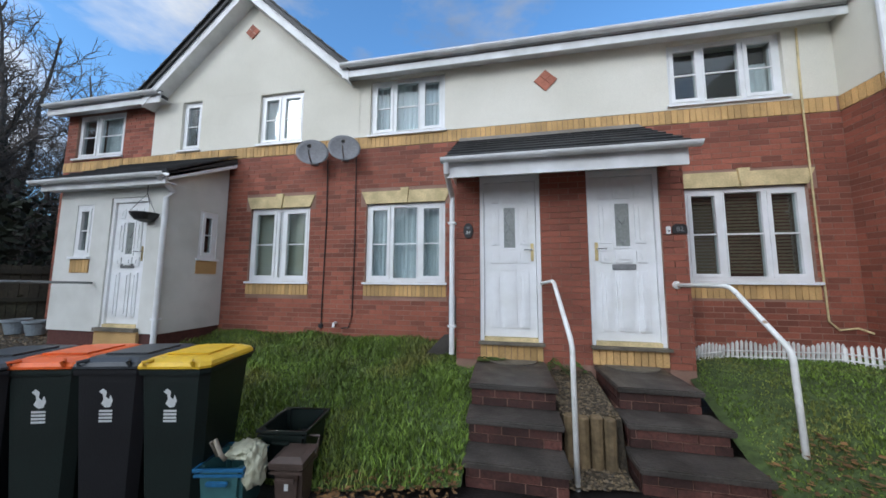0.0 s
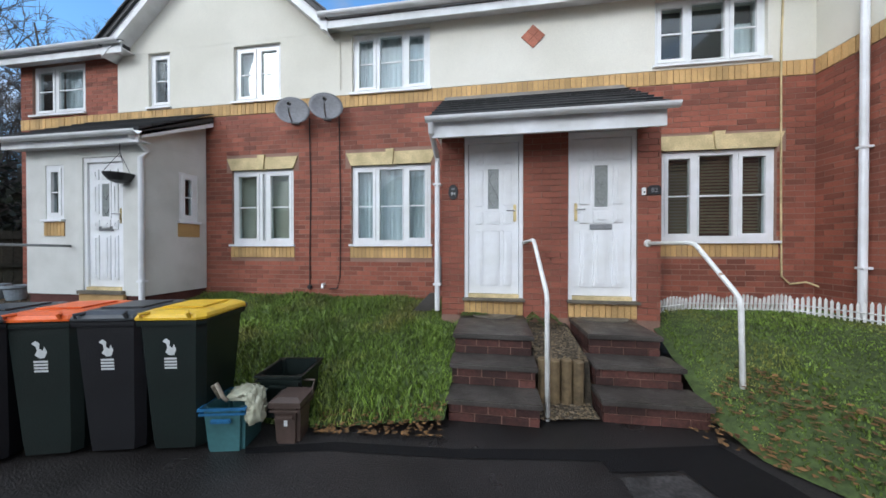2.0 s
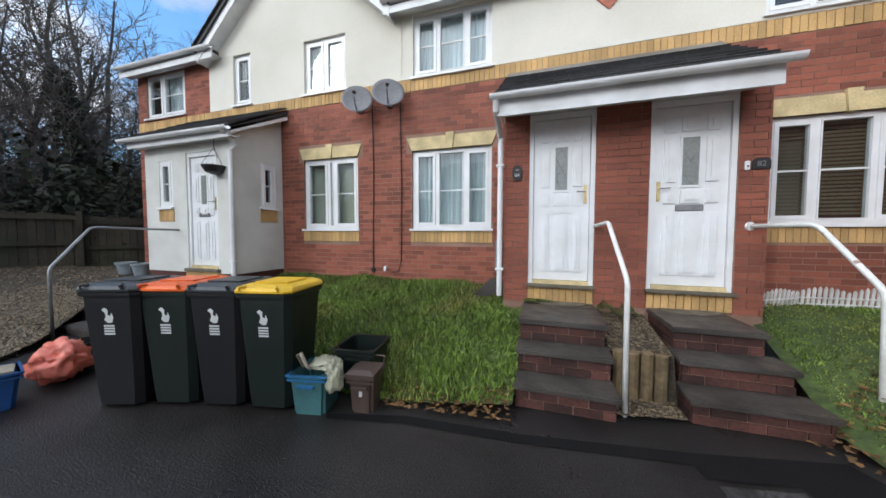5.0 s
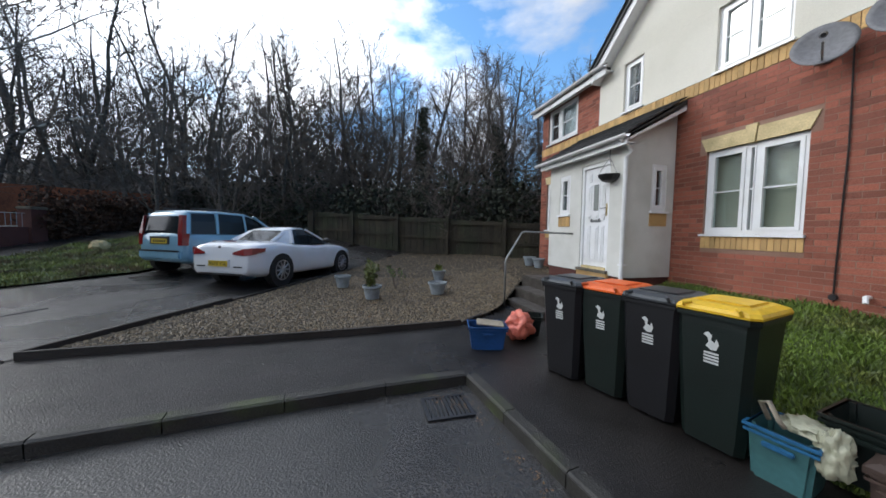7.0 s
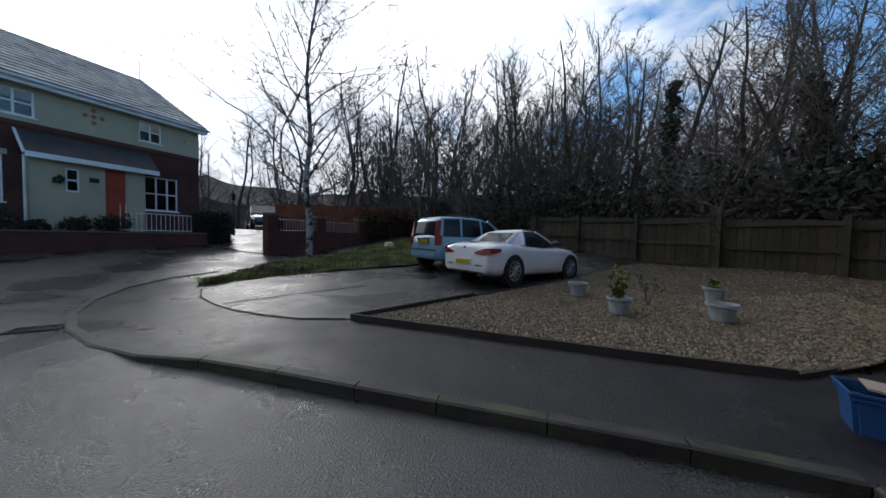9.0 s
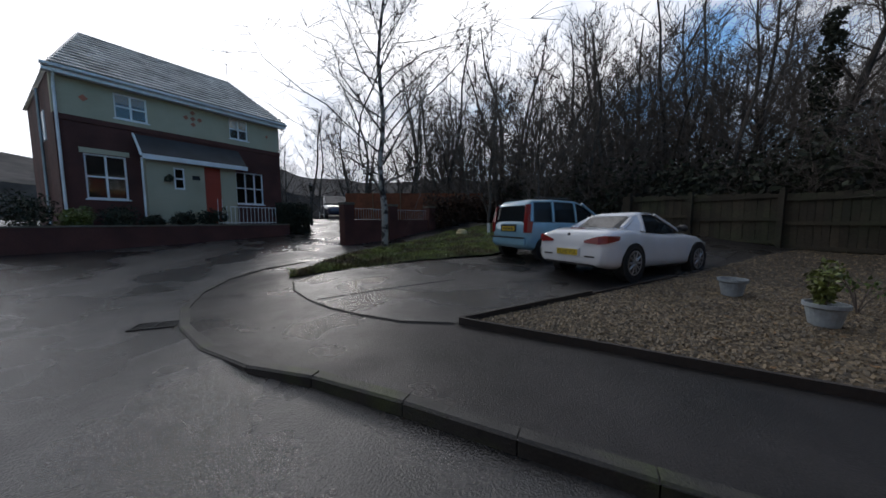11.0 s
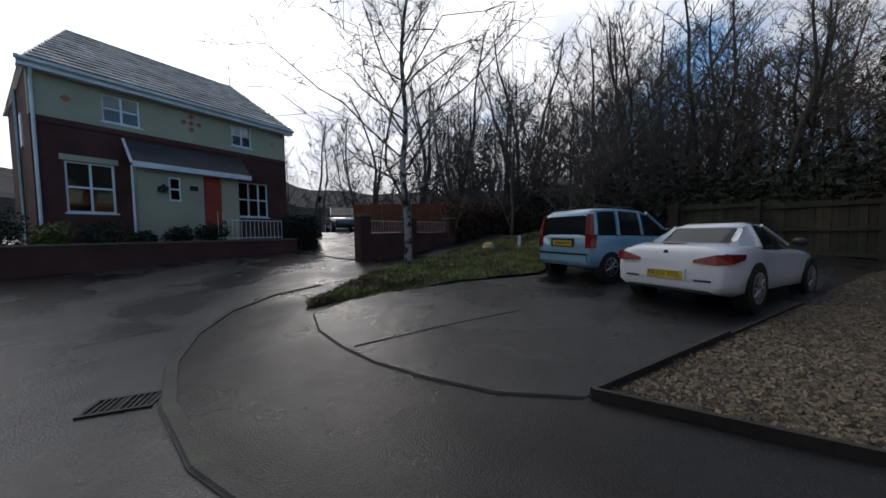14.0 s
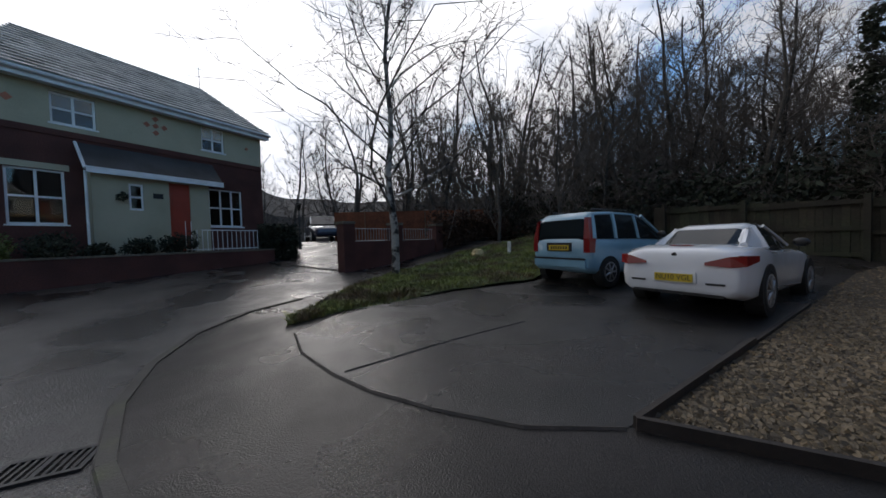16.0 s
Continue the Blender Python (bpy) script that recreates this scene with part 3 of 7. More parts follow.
wall_back = tagged(mesh_object("wall_back", box(LEFT, 9.0, 12.9, 13.2, 0, 5.25), M_DULLBRICK), "plain brick back wall of the terrace", "wall", kind="structure")
wall_room = tagged(mesh_object("wall_room", box(LEFT + 0.3, RIGHT, 8.6, 8.7, 0.3, 5.2), M_ROOMWALL), "plain inner room wall behind the windows", "wall", kind="structure")
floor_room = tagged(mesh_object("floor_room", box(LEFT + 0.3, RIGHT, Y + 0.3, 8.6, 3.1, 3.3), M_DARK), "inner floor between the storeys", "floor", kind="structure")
ceiling_room = tagged(mesh_object("ceiling_room", box(LEFT + 0.3, RIGHT, Y + 0.3, 8.6, 5.21, 5.25), M_ROOMWALL), "plain upstairs ceiling", "ceiling", kind="structure")


# ---- roofs ----
def tiled_slope(name, x0, x1, y0, z0, y1, z1, material, parent, gauge=0.3, width=0.3, thick=0.03):
    """Overlapping tiles in one mesh over a slope that rises from (y0, z0) to (y1, z1)."""
    run, verts, faces = math.hypot(y1 - y0, z1 - z0), [], []
    dy, dz = (y1 - y0) / run, (z1 - z0) / run
    ny, nz = -dz * (1 if dy > 0 else -1), abs(dy)
    n = max(1, round(run / gauge))
    g = run / n
    for k in range(n):
        x = x0 - (width / 2 if k % 2 else 0)
        while x < x1 - 0.01:
            a, b = max(x, x0) + 0.003, min(x + width, x1) - 0.003
            if b - a > 0.02:
                i = len(verts)
                for s, h in ((k * g, thick), (min((k + 1.25) * g, run), 0.012)):
                    for u in (a, b):
                        verts += [(u, y0 + dy * s + ny * h, z0 + dz * s + nz * h), (u, y0 + dy * s, z0 + dz * s)]
                faces += [(i, i + 2, i + 6, i + 4), (i + 1, i + 3, i + 2, i), (i, i + 4, i + 5, i + 1), (i + 2, i + 3, i + 7, i + 6)]
            x += width
    ob = from_arrays(name, verts, faces, material)
    ob.parent = parent
    return tagged(ob, kind="stuff")


def gutter(x0, x1, y, z, parent, r=0.055):
    bm = bmesh.new()
    prof = [(r * math.cos(a), r * math.sin(a)) for a in (math.pi + k * math.pi / 8 for k in range(9))]
    inner = [(0.86 * p, 0.86 * q) for p, q in prof[::-1]]
    prism([(y + p, z + q) for p, q in prof + inner], x0, x1, "x", bm)
    return part("gutter", bm, M_FASCIA, parent, "white plastic half-round gutter")


roof = thing("roof", "dark concrete tiled terrace roof with white fascia", "roof", kind="structure")
part("deck", prism([(5.77, 5.0), (9.4, 7.7), (13.3, 5.28), (13.3, 5.22), (5.77, 4.98)], -2.9, 9.0, "x"), M_DARK, roof)
part("deck", prism([(5.77, 5.0), (9.4, 7.7), (13.3, 5.28), (13.3, 5.22), (5.77, 4.98)], LEFT - 0.15, -6.7, "x"), M_DARK, roof)
tiled_slope("tile_slope", -2.9, 9.0, 5.72, 5.02, 9.4, 7.75, M_TILE, roof)
tiled_slope("tile_slope", LEFT - 0.15, -6.65, 5.72, 5.02, 9.4, 7.75, M_TILE, roof)
for a, b in ((-2.88, 4.3), (LEFT - 0.2, -6.6)):
    part("fascia", box(a, b, 5.77, 5.79, 4.87, 5.07), M_FASCIA, roof)
    part("soffit", box(a, b, 5.79, Y - 0.013, 4.945, 4.96), M_FASCIA, roof)
    gutter(a, b + 0.02, 5.715, 5.06, roof)
AP, FT = (-4.88, 7.0), 2.12
for s in (-1, 1):
    e = (AP[0] + s * FT, AP[1] - FT * 0.9)
    part("gable_slope", prism([AP, e, (e[0], e[1] - 0.1), (AP[0], AP[1] - 0.1)], 5.72, 10.5), M_TILE, roof, "dark tiled gable roof slope")
    part("barge_board", prism([(AP[0], AP[1] - 0.102), (e[0], e[1] - 0.102), (e[0], e[1] - 0.28), (AP[0], AP[1] - 0.28)], 5.76, 5.79), M_FASCIA, roof, "white barge board")
    part("verge_soffit", prism([(AP[0], AP[1] - 0.26), (e[0], e[1] - 0.26), (e[0], e[1] - 0.28), (AP[0], AP[1] - 0.28)], 5.79, Y - 0.013), M_FASCIA, roof)
    for k in range(9):
        f0, f1 = k / 9, (k + 1.08) / 9
        p, q = [(AP[0] + s * FT * f, AP[1] - FT * 0.9 * f) for f in (f0, min(f1, 1.02))]
        part("verge_tile", prism([(p[0], p[1] + 0.012), (q[0], q[1] + 0.034), (q[0], q[1]), (p[0], p[1])], 5.68, 5.98), M_TILE_PIECE, roof)


# ---- windows ----
def upvc_window(name, label, x0, x1, z0, z1, lights, bar=True, y=Y, deep=0.07, sill=True, kind="structure", turn=None, mid=0.5):
    """White casement window: outer frame, mullions, sashes, panes, a glazing bar across each light and a sill."""
    w = thing(name, label, "window", pose((x0 + x1) / 2, y, z0) if turn is None else turn, kind=kind)
    W, H, f = (x1 - x0) / 2, z1 - z0, 0.055
    y0, y1 = deep - 0.03, deep + 0.05
    bm = box(-W, W, y0, y1, H - f, H)
    box(-W, W, y0, y1, 0, f, bm)
    box(-W, -W + f, y0, y1, f, H - f, bm)
    box(W - f, W, y0, y1, f, H - f, bm)
    part("frame", bm, M_UPVC, w)
    n = len(lights)
    edges = [-W + f]
    total = sum(lights)
    for s in lights:
        edges.append(edges[-1] + (2 * W - 2 * f) * s / total)
    for e in edges[1:-1]:
        part("mullion", box(e - 0.025, e + 0.025, y0 + 0.002, y1, f, H - f), M_UPVC, w)
    for k in range(n):
        a, b = edges[k] + (0.027 if k else 0), edges[k + 1] - (0.027 if k < n - 1 else 0)
        s = 0.045 if (k != 1 or n != 3) else 0.012
        bm = box(a, b, y0 - 0.012, y1 - 0.02, f, f + s)
        box(a, b, y0 - 0.012, y1 - 0.02, H - f - s, H - f, bm)
        box(a, a + s, y0 - 0.012, y1 - 0.02, f + s, H - f - s, bm)
        box(b - s, b, y0 - 0.012, y1 - 0.02, f + s, H - f - s, bm)
        part("sash", bm, M_UPVC, w)
        pane = part("pane", box(a + s, b - s, y0 + 0.02, y0 + 0.026, f + s, H - f - s), M_GLASS, w, "clear glass pane")
        pane.visible_shadow = False
        if bar:
            zc = f + (H - 2 * f) * mid
            part("glazing_bar", box(a + s, b - s, y0 + 0.005, y0 + 0.019, zc - 0.01, zc + 0.01), M_UPVC, w)
    if sill:
        part("sill", box(-W - 0.03, W + 0.03, -0.05, y1, -0.035, -0.001), M_UPVC, w)
    return w


window_1 = upvc_window("window_1", "white two-light window with cream slatted blinds behind", *WIN["w0"], [1, 0.25, 1])
window_2 = upvc_window("window_2", "white three-light window with net curtains behind", *WIN["w1"], [1, 1.25, 1], mid=0.48)
window_3 = upvc_window("window_3", "white three-light window with dark wooden blinds behind", *WIN["w2"], [1, 1.25, 1])
window_4 = upvc_window("window_4", "white upstairs two-light window in cream render", *WIN["u0"], [1, 1.1])
window_5 = upvc_window("window_5", "white upstairs three-light window with net curtains", *WIN["u1"], [1, 1.25, 1])
window_6 = upvc_window("window_6", "white upstairs three-light window with parted curtains", *WIN["u2"], [1, 1.25, 1])
window_7 = upvc_window("window_7", "narrow white upstairs window in cream render", *WIN["us"], [1])
window_8 = upvc_window("window_8", "white upstairs window in red brick with pale curtains", *WIN["ul"], [0.8, 1.2])
window_9 = upvc_window("window_9", "white ground-floor window half hidden by the porch", *WIN["wl"], [1, 1])


def lintel(k, x0, x1, z):
    lin = thing("lintel", "buff cast-stone flat-arch lintel with keystone over a window", "lintel", kind="structure", group="window lintels")
    c = (x0 + x1) / 2
    part("lintel_stone", prism([(x0, z), (c - 0.05, z), (c - 0.07, z + 0.2), (x0 - 0.085, z + 0.2)], Y - 0.02, Y + 0.06), M_STONE, lin)
    part("lintel_stone", prism([(c + 0.05, z), (x1, z), (x1 + 0.085, z + 0.2), (c + 0.07, z + 0.2)], Y - 0.02, Y + 0.06), M_STONE, lin)
    part("keystone", prism([(c - 0.042, z - 0.005), (c + 0.042, z - 0.005), (c + 0.068, z + 0.24), (c - 0.068, z + 0.24)], Y - 0.04, Y + 0.06), M_STONE, lin)


def brick_sill(x0, x1, z0, z1, y=Y):
    s = thing("brick_sill", "course of buff bricks on end under a window", "sill", kind="structure", group="brick sills")
    n = max(1, round((x1 - x0) / 0.068))
    g = (x1 - x0) / n
    part("mortar_bed", box(x0, x1, y - 0.004, y + 0.05, z0, z1), M_MORTAR, s)
    for k in range(n):
        part("brick", box(x0 + k * g + 0.004, x0 + (k + 1) * g - 0.004, y - 0.014, y + 0.02, z0 + 0.004, z1 - 0.003), M_BUFF, s)


for k, (li, si) in enumerate(zip(("w0", "w1", "w2", "wl"), sills)):
    lintel(k, WIN[li][0], WIN[li][1], WIN[li][3])
    brick_sill(si[0], si[1], si[2], si[3] - 0.036)


# ---- curtains and blinds ----
def curtain(label, x0, x1, z0, z1, y, material=None, waves=14, group="curtains"):
    rng = random.Random(int((x0 + z0) * 100))
    n, verts, faces = waves * 8, [], []
    ph = rng.uniform(0, 6)
    for i in range(n + 1):
        u = i / n
        d = 0.022 * math.sin(u * waves * 6.283 + ph + math.sin(u * 9)) + 0.01 * math.sin(u * waves * 15)
        for h in (0, 0.5, 1):
            verts.append((x0 + (x1 - x0) * u + 0.02 * (1 - h) * math.sin(u * 20), y + d * (1 - 0.35 * h), z0 + (z1 - z0) * h))
    for i in range(n):
        for h in (0, 1):
            a = i * 3 + h
            faces.append((a, a + 3, a + 4, a + 1))
    ob = from_arrays("curtain", verts, faces, material or M_NET)
    ob.data.polygons.foreach_set("use_smooth", [True] * len(ob.data.polygons))
    tagged(ob, label, "curtain", group)


def slat_blind(label, x0, x1, z0, z1, y, material, pitch=0.03):
    fill = 0.3 if pitch > 0.04 else 0.42  # the wide slats stand half open
    b = thing("window_blind", label, "blind", group="window blinds")
    part("head_rail", box(x0, x1, y - 0.02, y + 0.02, z1 - 0.04, z1), material, b)
    for k in range(int((z1 - z0 - 0.05) / pitch)):
        z = z1 - 0.05 - k * pitch
        part("slat", box(x0, x1, y - 0.002, y + 0.002, z - pitch * fill, z + pitch * fill), material, b)


nets = "white net curtain hanging in loose folds behind the glass"
curtain(nets, *WIN["w1"][:2], WIN["w1"][2] + 0.02, WIN["w1"][3], Y + 0.19)
curtain(nets, *WIN["u1"][:2], WIN["u1"][2] + 0.02, WIN["u1"][3], Y + 0.19)
curtain(nets, 2.95, 3.33, WIN["u2"][2] + 0.02, 4.6, Y + 0.2, waves=5)
curtain("pale curtain drawn behind the upstairs window", -8.5, -7.74, WIN["ul"][2], WIN["ul"][3], Y + 0.19, waves=6)
curtain("pale curtain drawn behind the upstairs window", -4.58, -3.74, WIN["u0"][2], WIN["u0"][3], Y + 0.19, waves=3)
slat_blind("cream slatted blind lowered behind the window", -4.6, -4.15, WIN["w0"][2] + 0.05, WIN["w0"][3] - 0.03, Y + 0.17, M_BLIND)
slat_blind("cream slatted blind lowered behind the window", -4.0, -3.55, WIN["w0"][2] + 0.05, WIN["w0"][3] - 0.03, Y + 0.17, M_BLIND)
slat_blind("dark wooden slatted blind lowered behind the window", 2.12, 3.45, WIN["w2"][2] + 0.05, WIN["w2"][3] - 0.03, Y + 0.17, M_WOODBLIND, 0.045)


def diamond(x, z, s):
    d = thing("tile_diamond", "four terracotta tiles set as a diamond in render", "wall tile", kind="structure")
    for cx, cz in ((0, 0.5), (0, -0.5), (0.5, 0), (-0.5, 0)):
        c, h = (x + cx * s, z + cz * s), s * 0.48
        part("tile", prism([(c[0] - h, c[1]), (c[0], c[1] - h), (c[0] + h, c[1]), (c[0], c[1] + h)], Y - 0.03, Y + 0.0), M_TERRACOTTA, d)


diamond(0.35, 4.57, 0.17)
diamond(-4.86, 6.18, 0.15)


# ---- doors and bay ----
def panel_door(name, label, x0, x1, z0, z1, y, hinge, plate, diamonds):
    d = thing(name, label, "door", pose((x0 + x1) / 2, y, z0), kind="structure")
    W, H, f = (x1 - x0) / 2, z1 - z0, 0.05
    bm = box(-W, -W + f, -0.03, 0.06, 0, H)
    box(W - f, W, -0.03, 0.06, 0, H, bm)
    box(-W + f, W - f, -0.03, 0.06, H - f - 0.02, H, bm)
    part("frame", bm, M_UPVC, d)
    part("leaf", box(-W + f + 0.004, W - f - 0.004, 0.0, 0.045, 0.05, H - f - 0.024), M_UPVC, d)
    part("threshold", box(-W + f, W - f, -0.045, 0.06, 0.0, 0.045), M_STONE, d, "worn pale threshold strip")
    lw = W - f - 0.004
    cols = [(-lw + 0.09, -lw / 3 - 0.025), (-lw / 3 + 0.025, lw / 3 - 0.025), (lw / 3 + 0.025, lw - 0.09)]
    tops = [(0.14, 0.83), (0.93, 1.07), (1.16, 1.63), (1.7, 1.86)]
    for i, (a, b) in enumerate(cols):
        for j, (p, q) in enumerate(tops):
            p, q = p * H / 2.06 + 0.02, q * H / 2.06 + 0.02
            if i == 1 and j == 2:
                continue
            bm = box(a, b, -0.014, 0.004, p, q)
            bmesh.ops.bevel(bm, geom=bm.edges[:], offset=0.0015, segments=1, affect="EDGES")
            box(a + 0.014, b - 0.014, -0.016, -0.002, p + 0.014, q - 0.014, bm)
            box(a + 0.03, b - 0.03, -0.028, 0.004, p + 0.03, q - 0.03, bm, 0.01)
            part("panel", bm, M_UPVC, d)
    a, b = cols[1]
    p, q = 1.12 * H / 2.06, 1.68 * H / 2.06
    bm = box(a - 0.012, b + 0.012, -0.012, 0.003, p, p + 0.025)
    box(a - 0.012, b + 0.012, -0.012, 0.003, q - 0.025, q, bm)
    box(a - 0.012, a + 0.012, -0.012, 0.003, p + 0.025, q - 0.025, bm)
    box(b - 0.012, b + 0.012, -0.012, 0.003, p + 0.025, q - 0.025, bm)
    part("glazing_bead", bm, M_UPVC, d)
    part("glass", box(a + 0.012, b - 0.012, -0.005, -0.001, p + 0.025, q - 0.025), mat("obscure_glass", (0.25, 0.27, 0.26), 0.15, bump=0.2), d, "obscured leaded glass panel")
    c, hw, hh = (a + b) / 2, (b - a) / 2 - 0.02, (q - p) / 4 - 0.02
    for zc in (p + (q - p) * 0.29, p + (q - p) * 0.71):
        pts = [(c, -0.008, zc - hh), (c + hw, -0.008, zc), (c, -0.008, zc + hh), (c - hw, -0.008, zc), (c, -0.008, zc - hh)]
        part("lead", tube(pts if diamonds else pts[3:] + pts[1:2], 0.004, 4), M_GALV, d)
    hx = (W - f - 0.05) * (-hinge)
    part("handle_plate", box(hx - 0.018, hx + 0.018, -0.014, 0.0, 0.98, 1.2, None, 0.004), M_BRASS, d)
    part("handle", tube([(hx, -0.012, 1.12), (hx, -0.05, 1.12), (hx + 0.1 * hinge, -0.052, 1.12)], 0.009), M_CHROME, d)
    part("letter_plate", box(-0.13, 0.13, -0.014, 0.0, 0.87, 0.94, None, 0.006), plate, d)
    return d


DY = 5.36
D1, D2, DZ0, DZ1 = (-0.6, 0.145), (0.69, 1.48), 0.83, 2.9
panel_door("door_1", "white panelled front door with diamond-leaded glass", *D1, DZ0, DZ1, DY, -1, M_UPVC, True)
panel_door("door_2", "white panelled front door with etched glass and letter plate", *D2, DZ0, DZ1, DY, 1, M_GALV, False)
bay = thing("wall_bay", "red brick porch bay with piers round two doors", "wall", kind="structure")
PIERS = [(-0.9, D1[0]), (D1[1], D2[0]), (D2[1], 1.74)]
bm = bmesh.new()
for a, b in PIERS:
    box(a, b, 5.31, Y - 0.01, 0.3, 3.02, bm)
box(D1[0], D1[1], 5.33, Y - 0.01, 0.3, 0.69, bm)
box(D2[0], D2[1], 5.33, Y - 0.01, 0.3, 0.69, bm)
part("mortar_bed", bm, M_MORTAR, bay)
for a, b in (D1, D2):
    part("door_sill", box(a - 0.02, b + 0.02, 5.24, 5.5, 0.795, 0.829, None, 0.006), M_SILL, bay, "dark weathered timber door sill")
    part("lintel_void", box(a, b, 5.36, Y - 0.01, DZ1 + 0.001, 3.02), M_FASCIA, bay)
    part("mortar_bed", box(a, b, 5.32, 5.6, 0.69, 0.795), M_MORTAR, bay)
    n = round((b - a) / 0.075)
    for k in range(n):
        g = (b - a) / n
        part("brick", box(a + k * g + 0.004, a + (k + 1) * g - 0.004, 5.295, 5.34, 0.62, 0.793), M_BUFF, bay)
canopy = thing("porch_canopy", "dark tiled lean-to canopy with white fascia and gutter", "canopy", kind="structure")
CX0, CX1 = -0.95, 1.58
part("deck", prism([(4.9, 2.99), (Y - 0.02, 3.66), (Y - 0.02, 3.56), (4.9, 2.94)], CX0, CX1, "x"), M_DARK, canopy)
part("fascia", box(CX0, CX1, 4.87, 4.895, 2.77, 2.96), M_FASCIA, canopy)
part("soffit", box(CX0, CX1, 4.895, Y - 0.02, 2.905, 2.925), M_FASCIA, canopy)
for a in (CX0, CX1 - 0.02):
    part("end_board", prism([(4.9, 2.926), (Y - 0.02, 2.926), (Y - 0.02, 3.55), (4.9, 2.95)], a, a + 0.02, "x"), M_FASCIA, canopy)
tiled_slope("tile_slope", CX0 - 0.02, CX1 + 0.02, 4.84, 2.99, Y - 0.03, 3.7, M_TILE, canopy, gauge=0.19, width=0.32, thick=0.04)
part("flashing", prism([(Y - 0.16, 3.65), (Y - 0.02, 3.77), (Y - 0.02, 3.75), (Y - 0.14, 3.63)], CX0, CX1, "x"), M_GALV, canopy)
gutter(CX0 - 0.06, CX1 + 0.08, 4.8, 2.98, canopy)


def downpipe(label, points, r=0.034, brackets=()):
    p = thing("downpipe", label, "pipe", kind="structure")
    part("pipe", tube(points, r, 10), M_FASCIA, p)
    for x, y, z in brackets:
        part("bracket", box(x - 0.05, x + 0.05, y - 0.045, y + 0.045, z - 0.015, z + 0.015, None, 0.004), M_FASCIA, p)


downpipe("white plastic downpipe at the porch bay corner", [(-0.95, 4.8, 2.93), (-0.95, 4.84, 2.83), (-0.95, 5.25, 2.66), (-0.95, 5.26, 2.56), (-0.95, 5.26, 0.66)], brackets=[(-0.95, 5.27, 2.3), (-0.95, 5.27, 1.0)])
downpipe("white plastic downpipe on the brick side wall", [(3.85, 5.4, 5.5), (3.85, 5.4, 0.62)], 0.036, [(3.86, 5.4, 2.6), (3.86, 5.4, 1.25)])


# ---- left porch ----
PX0, PX1, PY = -7.27, -5.14, 5.0
porch = thing("wall_porch", "white rendered lean-to porch with brick plinth", "porch", kind="structure")
PD, PW = (-6.22, -5.5, 0.85, 2.8), (-6.9, -6.56, 1.9, 2.71)
bm = bmesh.new()
for r in cut(PX0, PX1, 0.78, 2.98, [PD, PW]):
    box(r[0], r[1], PY, PY + 0.12, r[2], r[3], bm)
for r in cut(PY + 0.12, Y - 0.02, 0.78, 2.98, [(5.5, 5.82, 1.9, 2.68)]):
    box(PX1 - 0.12, PX1, r[0], r[1], r[2], r[3], bm)
box(PX0, PX0 + 0.12, PY + 0.12, Y - 0.02, 0.78, 2.98, bm)
part("render_coat", bm, M_RENDER_GREY, porch)
part("plinth", box(PX0 + 0.02, PX1 - 0.02, PY + 0.02, Y - 0.02, 0.2, 0.778), M_DULLBRICK, porch)
for a in (PX0 + 0.002, PX1 - 0.06):
    part("cheek", prism([(PY, 2.982), (Y - 0.02, 2.982), (Y - 0.02, 3.62), (PY - 0.1, 3.02)], a, a + 0.058, "x"), M_RENDER_GREY, porch)
panel_door("door_3", "white panelled porch door with a narrow dark glass", PD[0], PD[1], PD[2], PD[3], PY + 0.05, -1, M_GALV, False)
upvc_window("window_10", "narrow white porch window beside the door", *PW, [1], y=PY, deep=0.04)
side_turn = Matrix.Translation((PX1, 5.66, 1.9)) @ Matrix.Rotation(radians(90), 4, "Z")
upvc_window("window_11", "narrow white porch side window", -0.16, 0.16, 0, 0.78, [1], deep=0.04, turn=side_turn)
brick_sill(PW[0] - 0.02, PW[1] + 0.02, 1.65, 1.86, PY)
part("side_sill_bricks", box(PX1 - 0.02, PX1 + 0.012, 5.48, 5.84, 1.65, 1.86), M_BUFF_ISL, porch, "buff brick course under the side window")
part("roof_deck", prism([(4.86, 3.08), (Y - 0.02, 3.72), (Y - 0.02, 3.62), (4.86, 3.02)], PX0 - 0.15, PX1 + 0.15, "x"), M_DARK, porch)
tiled_slope("tile_slope", PX0 - 0.17, PX1 + 0.17, 4.82, 3.09, Y - 0.03, 3.76, M_TILE, porch, gauge=0.19, width=0.32, thick=0.04)
part("fascia", box(PX0 - 0.15, PX1 + 0.13, 4.83, 4.855, 2.92, 3.08), M_FASCIA, porch)
part("soffit", box(PX0 - 0.15, PX1 + 0.13, 4.855, PY - 0.002, 2.94, 2.96), M_FASCIA, porch)
part("end_board", prism([(4.86, 2.98), (Y - 0.02, 3.55), (Y - 0.02, 3.64), (4.86, 3.07)], PX1 + 0.13, PX1 + 0.15, "x"), M_FASCIA, porch)
gutter(PX0 - 0.25, PX1 + 0.2, 4.77, 3.06, porch)
part("threshold_bricks", box(PD[0] - 0.03, PD[1] + 0.03, PY - 0.03, PY + 0.015, 0.58, 0.8), M_BUFF_ISL, porch)
part("door_sill", box(PD[0] - 0.03, PD[1] + 0.03, PY - 0.06, PY + 0.1, 0.802, 0.85), M_SILL, porch)
downpipe("white plastic downpipe at the porch corner", [(-5.08, 4.78, 3.02), (-5.1, 5.02, 2.85), (-5.14, 4.96, 2.75), (-5.14, 4.96, 0.5)], brackets=[(-5.14, 4.97, 1.0)])
